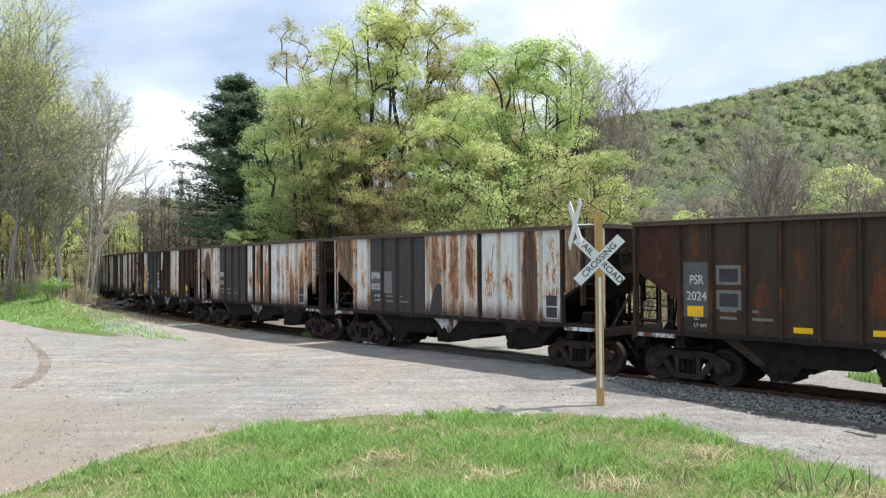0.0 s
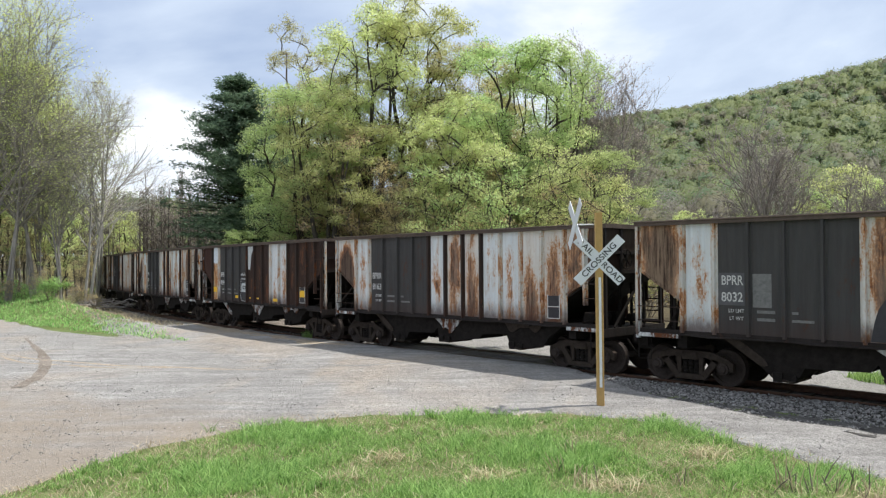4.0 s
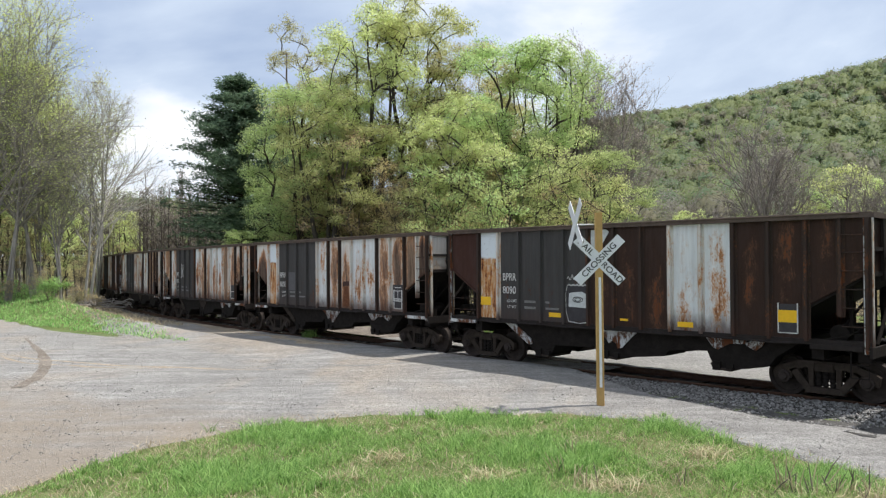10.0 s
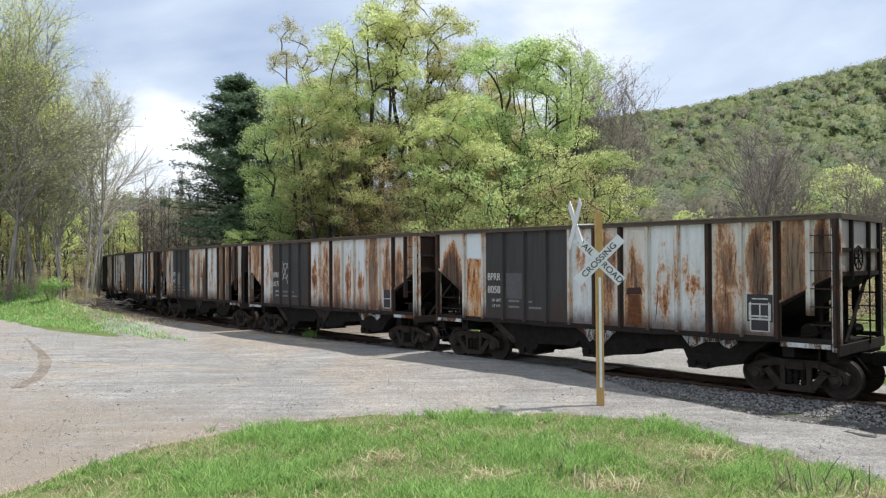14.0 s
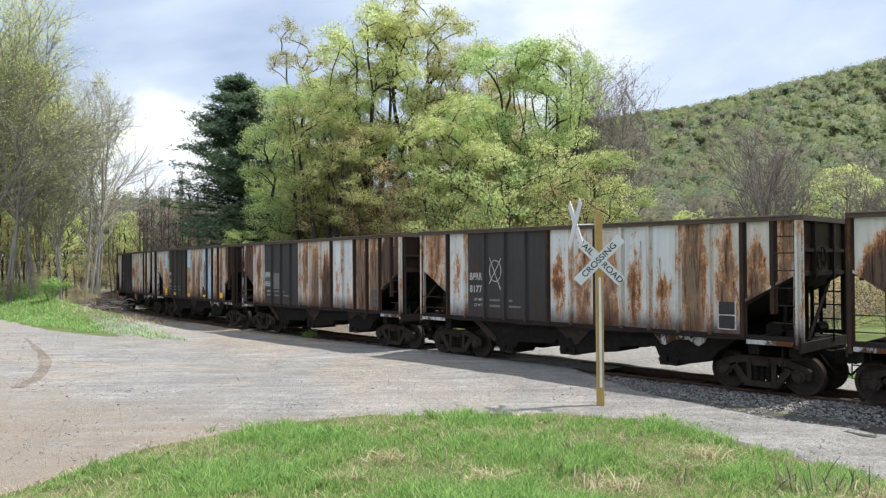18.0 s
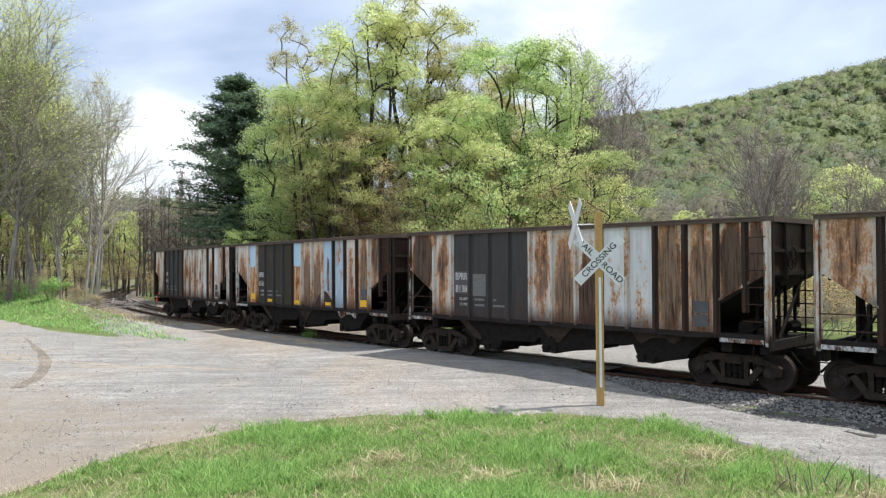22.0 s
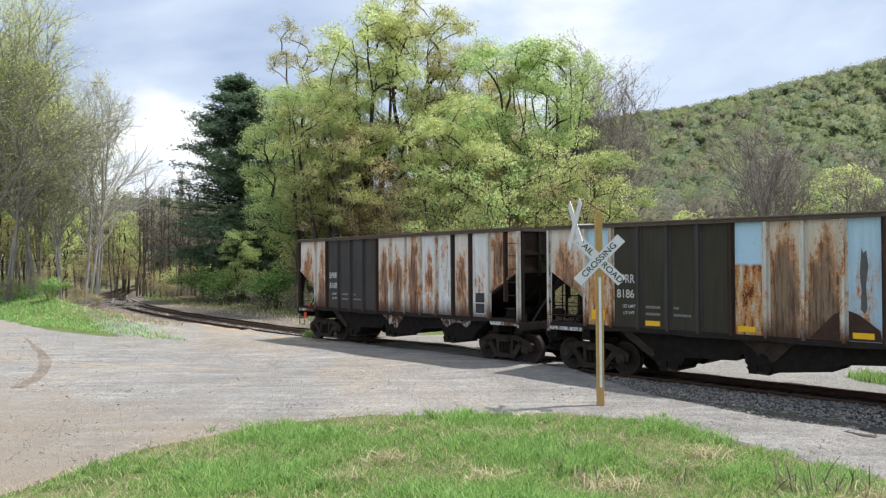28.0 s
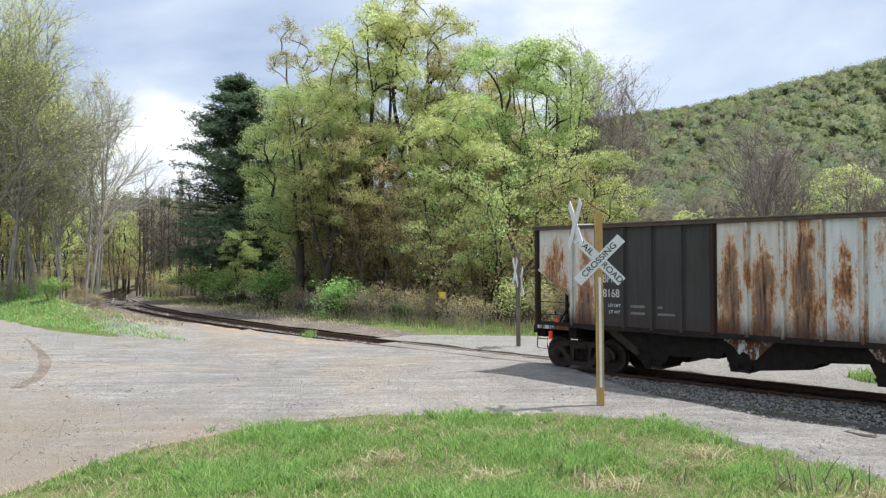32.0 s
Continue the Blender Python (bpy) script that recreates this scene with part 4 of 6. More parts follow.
def truck(car, cx):
    tk = part("truck", shared("truck", bolster_shape, TRUCK), None, car)
    tk.matrix_basis = Matrix.Translation((cx - LEN / 2, 0, 0))
    for sgn in (-1, 1):
        part("side_frame", shared("side_frame/%d" % sgn, lambda: frame_side_shape(sgn), TRUCK), None, tk)
        part("spring_nest", shared("spring_nest/%d" % sgn, lambda: spring_shape(sgn), SOOT), None, tk)
        for x in (-0.89, 0.89):
            cp = part("bearing_cap", shared("bearing_cap/%d" % sgn, lambda: cap_shape(sgn), WHEEL), None, tk)
            cp.matrix_basis = Matrix.Translation((x, 0, 0.46))
    for x in (-0.89, 0.89):
        w = part("wheelset", shared("wheelset", wheelset_shape, WHEEL), None, tk)
        w.matrix_basis = Matrix.Translation((x, 0, 0.46))
        WHEELSETS.append((w, x))
    return tk


FACE = Matrix.Rotation(radians(90), 4, "X")


def decal(name, parent, x0, x1, z0, z1, mat, y=-SIDE - 0.014, label=""):
    return part(name, shift(Shape().box(x0, x1, y, -SIDE - 0.0005, z0, z1)), mat, parent, label)


def lettering(panel, text, x, z, size, mat, width=0.95):
    return words("lettering", text, size, mat, panel, Matrix.Translation((x - LEN / 2, -SIDE - 0.0135, z)) @ FACE, "", width)


def hopper_car(style, mark, number, label, seed, tapes=(), mark_panel=2, pale_corner=True):
    rng = random.Random(seed)
    car = holder("hopper_car", Matrix(), label, "railway car", "hopper cars of the train")
    panels = []
    for i, c in enumerate(style):
        panels.append(part("side_panel", shared("side_panel/%d" % i, lambda: panel_shape(i), PAINT[c]), None, car))
    for i in range(16):
        near_dark = style[max(0, i - 1)] in "DKCBP" and style[min(14, i)] in "DKCBP"
        mat = PAINT["D"] if near_dark and style[min(14, i)] in "DK" else POST_DARK if near_dark or rng.random() < 0.40 else POST_PALE
        part("side_post", shared("side_post/%d" % i, lambda: post_shape(i), mat), None, car)
    for i in range(15):
        part("side_panel", shared("far_panel/%d" % i, lambda: panel_shape(i, 1), PAINT["B"]), None, car)
    for i in range(16):
        part("side_post", shared("far_post/%d" % i, lambda: post_shape(i, 1), POST_DARK), None, car)
    part("top_chord", shared("top_chord", chord_shape, CHORD), None, car)
    part("side_sill", shared("side_sill", sill_shape, SILL), None, car)
    part("underframe", shared("underframe", underframe_shape, SOOT), None, car)
    for lead in (False, True):
        part("slope_sheet", shared("slope_sheet/%d" % lead, lambda: slope_shape(lead), SOOT), None, car)
        part("end_panel", shared("end_panel/%d" % lead, lambda: end_panel_shape(lead), PAINT["S"] if lead and number == "8058" else PAINT["B"]), None, car)
        for y in (-1.38, -0.6, 0.6, 1.38):
            part("end_post", shared("end_post/%d%.2f" % (lead, y), lambda: end_post_shape(lead, y), POST_PALE if y < -1 and rng.random() < 0.5 else SILL), None, car)
        part("end_rail", shared("end_rail/%d" % lead, lambda: end_rail_shape(lead), SILL), None, car)
        part("corner_post", shared("corner_post/%d" % lead, lambda: corner_shape(lead), BARE if pale_corner and rng.random() < 0.85 else POST_DARK), None, car)
        for k in range(9):
            part("pillar_hole", shared("pillar_hole/%d%d" % (lead, k), lambda: pillar_hole(lead, k), SOOT), None, car)
        part("end_platform", shared("end_platform/%d" % lead, lambda: platform_shape(lead), SILL), None, car)
        part("platform_lip", shared("platform_lip/%d" % lead, lambda: lip_shape(lead), SILL if style[0] == "P" and lead else BARE), None, car)
        for k, (nm, sh) in enumerate(end_fittings(lead)):
            part(nm, shared("%s/%d%d" % (nm, lead, k), lambda: sh, SOOT), None, car)
        part("coupler", shared("coupler/%d" % lead, lambda: coupler_shape(lead), SOOT), None, car)
        part("step", shared("step/%d" % lead, lambda: stirrup_shape(LEN - 0.4 if lead else 0.02), SOOT), None, car)
    part("brake_wheel", shared("brake_wheel", brake_wheel_shape, SOOT), None, car)
    for z in (1.72, 2.12, 2.52, 2.92, 3.32, 3.7):
        part("ladder_rung", shared("ladder_rung/%.2f" % z, lambda: rung_shape(12.0, LEN - 0.06, z), POST_DARK), None, car)
    for z in (1.62, 1.98):
        part("ladder_rung", shared("ladder_rung/t%.2f" % z, lambda: rung_shape(0.02, 1.2, z), POST_DARK), None, car)
    for k in range(3):
        bay = part("hopper_bay", shared("hopper_bay/%d" % k, lambda: bay_shape(k), SOOT), None, car)
        part("bay_door", shared("bay_door/%d" % k, lambda: door_shape(k), TRUCK), None, bay)
        part("gusset", shared("gusset/%d" % k, lambda: gusset_shape(k), BARE if rng.random() < (0.15, 0.75, 0.6)[k] else TRUCK), None, bay)
    truck(car, 1.2)
    truck(car, LEAD_TRUCK)
    # lettering
    a = (EDGES[mark_panel] + EDGES[mark_panel + 1]) / 2
    fresh = STENCIL
    lettering(panels[mark_panel], mark, a + 0.02, 2.67, 0.32, fresh, 0.74)
    lettering(panels[mark_panel], number, a + 0.02, 2.27, 0.31, fresh, 0.86)
    low = 0.22 if mark == "PSR" else 0.0
    lettering(panels[mark_panel], "LD LMT" if not low else "LD", a + (0.12 if not low else 0.02), 1.95 - low, 0.12, fresh)
    lettering(panels[mark_panel], "LT WT", a + 0.12, 1.77 - low, 0.12, fresh)
    b = (EDGES[mark_panel + 1] + EDGES[mark_panel + 2]) / 2
    for z in (1.95, 1.77):
        decal("stencil_bar", panels[mark_panel + 1], b - 0.22, b + 0.20, z - 0.035, z + 0.035, STENCIL_DIM)
    d = (EDGES[mark_panel + 2] + EDGES[mark_panel + 3]) / 2
    decal("stencil_bar", panels[mark_panel + 2], d - 0.26, d - 0.12, 1.92, 1.98, STENCIL_DIM)
    decal("stencil_bar", panels[mark_panel + 2], d - 0.26, d + 0.22, 1.74, 1.80, STENCIL_DIM)
    # inspection stencil
    if style[12] != "C":
        x = EDGES[12] + 0.22
        for z in (1.52, 1.86):
            decal("stencil_panel", panels[12], x, x + 0.40, z, z + 0.30, BLACKBOX if style[12] != "O" else GREY_PATCH)
            for q in () if style[12] == "O" else ((x - 0.03, x, z - 0.02, z + 0.32), (x + 0.40, x + 0.43, z - 0.02, z + 0.32), (x, x + 0.40, z - 0.03, z - 0.005)):
                decal("stencil_border", panels[12], *q, STENCIL)
    for i, x, z, w, h in tapes:
        decal("reflector", panels[i], x - w / 2, x + w / 2, z - h / 2, z + h / 2, YELLOW, -SIDE - 0.016, "yellow reflective strip")
    CARS.append(car)
    return car, panels


TAIL = [5.825 - 13.565 * (k - 4) for k in range(9)]
RECT, SQ = (0.42, 0.13), (0.42, 0.26)
c0, p0 = hopper_car("PCCCCCCCCCCCCBB", "PSR", "2024", "sooty brown open hopper car with faded grey patches", 10, [(1, 1.66, 1.90, *SQ), (4, 4.22, 1.57, *RECT), (6, 5.85, 1.6, *RECT)], 1, False)
c1, p1 = hopper_car("OWDDDDMMMWWXWOX", "BPRR", "8032", "pale open hopper car with brown rust streaks and grey panels", 11)
c2, p2 = hopper_car("XWDDDDWMMWWMMSX", "BPRR", "8163", "white open hopper car with orange rust and dark grey panels", 12)
c3, p3 = hopper_car("PHDDDDBBBWWBBBB", "BPRR", "8090", "dark brown rusty open hopper car with two pale panels", 13,
                    [(1, 1.55, 1.92, *SQ), (4, 4.25, 1.60, *RECT), (6, 5.72, 1.58, 0.13, 0.06), (7, 6.55, 1.58, 0.24, 0.06), (9, 8.32, 1.55, *RECT), (12, 10.83, 1.88, 0.42, 0.28)])
c4, p4 = hopper_car("XHDDDDWMMWWMMOX", "BPRR", "8058", "pale open hopper car with orange rust and dark grey panels", 14)
c5, p5 = hopper_car("SWDDDDWMMWWOMMS", "BPRR", "8177", "white open hopper car with a scrawled cross on grey panels", 15)
c6, p6 = hopper_car("XMDDDDMOXWWOOXX", "BPRR", "8138", "heavily rusted orange open hopper car with pale blue panels", 16)
c7, p7 = hopper_car("STKKKKTOOLLMOOB", "BPRR", "8186", "olive grey open hopper car with sky blue and rust panels", 17,
                    [(1, 1.66, 1.68, *SQ), (3, 3.32, 1.53, *RECT), (6, 5.78, 1.53, *RECT), (9, 8.30, 1.53, *RECT), (12, 10.83, 1.62, *SQ)])
c8, p8 = hopper_car("MMDDDDMMMWWMWSS", "BPRR", "8168", "white rusty open hopper car with a red marker at its tail", 18)


def extras():
    # pale patches and scrawls that set single cars apart
    y = -SIDE - 0.006
    flat = -SIDE - 0.0125
    for z in (2.02, 2.62):
        decal("patch", p0[2], 2.20, 2.82, z - 0.05, z + 0.42, STENCIL_DIM, flat)
        decal("patch", p0[2], 2.28, 2.74, z + 0.02, z + 0.34, BLACKBOX)
    decal("patch", p0[1], 1.34, 2.02, 1.75, 3.12, GREY_PATCH, flat)
    decal("patch", p1[2], 2.14, 2.86, 2.08, 2.86, GREY_PATCH, flat)
    decal("patch", p1[3], 3.02, 3.46, 2.05, 2.84, STENCIL_DIM, flat)
    decal("patch", p4[3], 3.02, 3.66, 2.02, 2.80, GREY_PATCH, flat)
    decal("patch", p6[2], 2.14, 2.88, 2.12, 2.84, GREY_PATCH, flat)
    decal("patch", p6[3], 3.04, 3.60, 2.06, 2.76, STENCIL_DIM, flat)

    def sheet(panel, ring, mat, label="", out=flat):
        part("patch", shift(Shape().prism(ring, out, -SIDE - 0.0005, axis="y")), mat, panel, label)
    # a grey arch left by an old hopper, brown gable patches, a dark patch
    arch = [(5.52, 1.42), (6.18, 1.42), (6.17, 2.25), (6.08, 2.42), (5.92, 2.44), (5.80, 2.30), (5.68, 2.12), (5.60, 1.85)]
    sheet(p1[6], arch, BLACKBOX, "grey arch-shaped repaint")
    sheet(p7[8], [(7.20, 1.42), (7.83, 1.42), (7.83, 2.02), (7.72, 1.98)], PRIMER, "brown gable-shaped repaint")
    sheet(p7[9], [(8.01, 1.42), (8.66, 1.42), (8.62, 1.66), (8.22, 1.98), (8.01, 2.06)], PRIMER, "brown gable-shaped repaint")
    sheet(p7[9], [(8.25, 2.10), (8.33, 2.00), (8.38, 2.12), (8.36, 2.6), (8.41, 3.05), (8.37, 3.36), (8.31, 3.30), (8.28, 3.42), (8.24, 2.9), (8.27, 2.5)], GREY_PATCH, "grey drip where blue paint has gone")
    sheet(p4[8], [(7.26, 2.26), (7.74, 2.28), (7.70, 2.46), (7.30, 2.44)], PRIMER, "dark brown patch on the sheet")
    sheet(p4[8], [(7.30, 1.46), (7.70, 1.48), (7.66, 2.26), (7.34, 2.26)], RUSTY, "rust below the dark patch")
    # inspection box of the rusty pale car
    decal("patch", p4[12], 10.54, 11.14, 1.72, 2.36, BLACKBOX, flat)
    for q in ((10.58, 11.10, 1.76, 1.80), (10.58, 11.10, 2.12, 2.15), (10.58, 10.62, 1.80, 2.12), (11.06, 11.10, 1.80, 2.12), (10.83, 10.86, 1.80, 2.12), (10.66, 11.04, 2.24, 2.27), (10.64, 11.0, 1.84, 1.87)):
        decal("stencil_line", p4[12], *q, STENCIL, -SIDE - 0.016)
    # streaks where water has run down over pale sheets
    rng = random.Random(5)
    for panels, picks in ((p1, (9, 10, 12)), (p2, (7, 8, 10, 11)), (p4, (7, 9, 10, 11)), (p5, (6, 8, 9, 10)), (p6, (6, 9, 11)), (p8, (7, 8, 10, 11))):
        for i in picks:
            for k in range(rng.choice((0, 1, 1, 2))):
                x, w = rng.uniform(EDGES[i] + 0.18, EDGES[i + 1] - 0.2), rng.uniform(0.006, 0.015)
                z1 = rng.uniform(2.3, 3.8)
                z0, bend = z1 - rng.uniform(0.25, 0.9), rng.uniform(-0.06, 0.1)
                sh = Shape().prism([(x - w * 0.3, z0), (x + w * 0.3, z0), (x + bend + w, z1 - 0.1), (x + bend + w * 0.6, z1), (x + bend - w * 0.6, z1 - 0.02)], flat, -SIDE - 0.0005, axis="y")
                part("scratch", shift(sh), RUSTY, panels[i])
    sh = Shape()
    ring = [(3.36 + 0.24 * math.cos(2 * math.pi * k / 20), flat, 2.86 + 0.33 * math.sin(2 * math.pi * k / 20)) for k in range(21)]
    sh.tube(ring, [0.014] * 21, 4)
    sh.bar((3.1, flat, 2.45), (3.60, flat, 3.25), 0.016, 4)
    sh.bar((3.12, flat, 3.27), (3.58, flat, 2.28), 0.014, 4)
    part("scrawl", shift(sh), STENCIL, p5[3], "chalked circle with a cross")
    # painted scrawl: white strokes, a pale blot on a black one, a wavering outline
    decal("patch", p3[5], 4.68, 5.35, 1.46, 2.46, BLACKBOX, flat)
    sheet(p3[5], [(4.74, 1.86), (5.34, 1.84), (5.36, 2.22), (5.2, 2.30), (4.9, 2.27), (4.76, 2.24)], STENCIL_PALE, "", -SIDE - 0.0165)
    sheet(p3[6], [(5.50, 2.95), (5.72, 2.92), (5.78, 3.2), (5.86, 3.6), (6.10, 3.95), (6.0, 4.02), (5.50, 4.02)], STENCIL_PALE, "pale paint left at the sheet's corner")
    sh = Shape()
    for r in (0.17, 0.10):
        ring = [(5.06 + r * math.cos(2 * math.pi * k / 18), -SIDE - 0.018, 2.07 + r * 0.45 * math.sin(2 * math.pi * k / 18)) for k in range(19)]
        sh.tube(ring, [0.012] * 19, 4)
    part("scrawl", shift(sh), BLACKBOX, p3[5])
    sh = Shape()
    for k in range(5):
        x, h = 4.70 + k * 0.13, (0.10, 0.15, 0.08, 0.16, 0.12)[k]
        sh.tube([(x, flat, 2.62 + 0.4 * h), (x + 0.04, flat, 2.62 + h), (x + 0.09, flat, 2.60 + 0.2 * h), (x + 0.13, flat, 2.66)], [0.016] * 4, 4)
    sh.tube([(4.70, flat, 2.46), (4.64, flat, 2.2), (4.66, flat, 1.7), (4.74, flat, 1.44), (5.1, flat, 1.40), (5.36, flat, 1.44)], [0.014] * 6, 4)
    sh.tube([(4.70 + 0.067 * k, flat, 2.47 + (0.02 if k % 2 else -0.01)) for k in range(11)], [0.022] * 11, 4)
    part("scrawl", shift(sh), STENCIL, p3[5], "white painted scrawl")
    part("end_marker", shift(Shape().prism([(0.56, 1.275), (0.80, 1.275), (0.70, 1.52), (0.64, 1.52)], -1.50, -1.42, axis="y")), REDLAMP, c8, "red orange end-of-train marker")
    part("marker_lamp", shift(Shape().box(0.46, 0.58, -1.60, -1.52, 0.90, 1.14, cut=0.015)), REDLAMP, c8, "small red lamp")


extras()

# ---------------------------------------------------------------- signs


def crossbuck(x, y, tall, face, back, old=False, number=0):
    z = height1(x, y)
    ob = holder("crossbuck_sign", Matrix.Translation((x, y, z)), "white railroad crossing crossbuck on a %s wooden post" % ("weathered grey" if old else "tan new"), "crossing sign", "crossbuck signs")
    part("post", Shape().box(-0.075, 0.075, -0.075, 0.075, -0.3, tall, cut=0.012), OLDWOOD if old else LUMBER, ob)
    if not old:
        part("reflector_strip", Shape().box(-0.028, 0.028, -0.082, -0.0755, 0.44, 2.85), WHITE_SIGN, ob, "white reflective strip")
    if not old:
        part("bracket", Shape().bar((-0.42, 0.10, tall - 0.26), (0.02, 0.085, tall - 0.26), 0.02, 6), SIGN_BACK, ob)
    for turn, up, dx, arms in ((face, tall - 1.05, 0.0, True), (back, tall - 0.26 if not old else tall - 0.7, 0.0 if old else -0.42, False)):
        m = Matrix.Rotation(radians(turn), 4, "Z")
        for k, (ang, txt) in enumerate(((-45, ("RAIL", "ROAD")), (45, ("CROSSING",)))):
            b = part("sign_blade", Shape().box(-0.68, 0.68, -0.006, 0.006, -0.114, 0.114, cut=0.003), WHITE_SIGN, ob)
            b.matrix_basis = Matrix.Translation((dx, 0, up)) @ m @ Matrix.Translation((0, -0.10 - 0.014 * k if arms else -0.09 - 0.014 * k, 0)) @ Matrix.Rotation(radians(-ang), 4, "Y")
            if not arms or old:
                continue
            f = Matrix.Translation((0, -0.008, 0)) @ FACE
            if len(txt) == 1:
                words("lettering", txt[0], 0.185, SIGN_BLACK, b, f, "", 1.12)
            else:
                words("lettering", txt[0], 0.185, SIGN_BLACK, b, Matrix.Translation((-0.40, 0, 0)) @ f, "", 1.12)
                words("lettering", txt[1], 0.185, SIGN_BLACK, b, Matrix.Translation((0.39, 0, 0)) @ f, "", 1.12)
    return ob


crossbuck(3.44, 16.75, 4.28, -8, -84)
crossbuck(2.78, 28.3, 3.50, 95, 275, True)


def yellow_marker(x, y):
    z = height1(x, y)
    ob = holder("marker_sign", Matrix.Translation((x, y, z)), "small yellow warning plate on a thin steel post", "sign")
    part("post", Shape().box(-0.02, 0.02, -0.012, 0.012, -0.2, 1.75), OLDWOOD, ob)
    part("plate", Shape().box(-0.17, 0.17, -0.02, -0.014, 1.48, 1.80, cut=0.002), YELLOW, ob, "yellow plate")
    part("plate_mark", Shape().box(-0.08, 0.08, -0.024, -0.0205, 1.58, 1.70), STENCIL, ob)


yellow_marker(-0.05, 37.2)

# ---------------------------------------------------------------- trees


def turned(rng, d, angle):
    """A direction at an angle to d, any way round."""
    a = d.orthogonal().normalized()
    b = d.cross(a)
    t = rng.uniform(0, 2 * math.pi)
    return (d * math.cos(angle) + (a * math.cos(t) + b * math.sin(t)) * math.sin(angle)).normalized()


def limb(sh, tips, rng, p, d, length, r, lev, last, kids, lift, wander, spread, twig=0.005):
    n = (8 if r > 0.05 else 5, 5 if r > 0.03 else 3, 3 if r > 0.02 else 2, 2, 1)[min(lev, 4)] if lev < last else 1
    pts, rad = [p], [r]
    for i in range(n):
        d = (d + Vector((rng.gauss(0, 1), rng.gauss(0, 1), rng.gauss(0, 1))) * wander + Vector((0, 0, lift))).normalized()
        p = p + d * (length / n)
        pts.append(p)
        rad.append(r * (1 - 0.82 * (i + 1) / n) + twig)
    if lev >= last:
        side = (pts[1] - pts[0]).cross(Vector((rng.gauss(0, 1), rng.gauss(0, 1), 0.3))).normalized() * max(r * 1.25, twig)
        sh.add([pts[0] - side, pts[0] + side, pts[1] + side * 0.25, pts[1] - side * 0.25], [(0, 1, 2, 3)])
    else:
        sh.tube(pts, rad, 7 if r > 0.12 else 5 if r > 0.05 else 3, cap=False)
    if lev >= last:
        tips += [tuple(pts[0].lerp(pts[1], f)) for f in (0.4, 0.7, 1.0)]
        return
    for k in range(kids[lev]):
        t = rng.uniform(0.30, 1.0) if lev else 0.28 + 0.72 * (k + rng.random()) / kids[lev]
        i = min(int(t * n), n - 1)
        q = pts[i].lerp(pts[i + 1], t * n - i)
        dd = turned(rng, (pts[i + 1] - pts[i]).normalized(), rng.uniform(0.5, 0.95) if lev else rng.uniform(0.75, 1.1) - 0.35 * t)
        if lev == 0:
            ll = spread * (0.45 + 1.15 * math.sin(math.pi * min(1, 0.25 + 0.72 * t))) * rng.uniform(0.7, 1.2) * 0.8
            rr = min(rad[i] * 0.6, 0.015 + ll * 0.014)
        else:
            ll, rr = length * rng.uniform(0.34, 0.6), rad[i] * rng.uniform(0.45, 0.65)
        limb(sh, tips, rng, q, dd, ll, rr, lev + 1, last, kids, lift * 1.3, wander, spread, twig)


def soft_normals(me, normals):
    """Leaves shade as part of the round crown that they lie on."""
    me.normals_split_custom_set_from_vertices(normals)


def leaves(name, tips, count, size, scatter, seed, mat, flat=0.35, long=0.6, soft=0.45):
    r = np.random.RandomState(seed)
    tips = np.array(tips)
    c = tips[r.randint(len(tips), size=count)] + r.normal(0, scatter, (count, 3)) * (1, 1, 0.7)
    u = r.normal(0, 1, (count, 3)) * (1, 1, flat)
    u /= np.linalg.norm(u, axis=1)[:, None]
    w = np.cross(u, r.normal(0, 1, (count, 3)))
    w /= np.linalg.norm(w, axis=1)[:, None] + 1e-6
    g = np.cross(u, w)
    out = (c - tips.mean(0)) / (tips.std(0) + 0.1)
    out /= np.linalg.norm(out, axis=1)[:, None] + 1e-6
    out = out + (0, 0, 0.6)
    flip = np.where((g * out).sum(1) < 0, -1.0, 1.0)[:, None]
    w, g = w * flip, g * flip
    nn = out * soft + g * (1 - soft)
    nn /= np.linalg.norm(nn, axis=1)[:, None] + 1e-6
    s = size * r.uniform(0.55, 1.3, (count, 1))
    v = np.stack([c - u * s, c - w * s * long, c + u * s, c + w * s * long], 1).reshape(-1, 3)
    me = quick_mesh(name, v, np.arange(count * 4).reshape(-1, 4))
    me.materials.append(mat)
    soft_normals(me, np.repeat(nn, 4, 0))
    return me


TREES = {}


def tree_kind(key, seed, tall, spread, r0, kids, last, count, size, scatter, leaf, bark_mat, stems=1, lift=0.05, wander=0.12, crown=0.2, twig=0.005):
    rng = random.Random(seed)
    sh, tips = Shape(), []
    for k in range(stems):
        p = Vector((rng.uniform(-0.3, 0.3), rng.uniform(-0.3, 0.3), -0.3)) if stems > 1 else Vector((0, 0, -0.3))
        d = turned(rng, Vector((0, 0, 1)), rng.uniform(0.02, 0.06 if stems == 1 else 0.26))
        limb(sh, tips, rng, p, d, tall * (1.0 if k == 0 else rng.uniform(0.75, 0.95)), r0 / (1 if stems == 1 else 1.3), 0, last, kids, lift, wander * 0.35, spread, twig)
    wood = sh.mesh("trunk")
    wood.materials.append(bark_mat)
    wood.shade_smooth()
    tips = [t for t in tips if t[2] > tall * crown]
    TREES[key] = (wood, leaves("crown", tips, count, size, scatter, seed, leaf) if count else None)


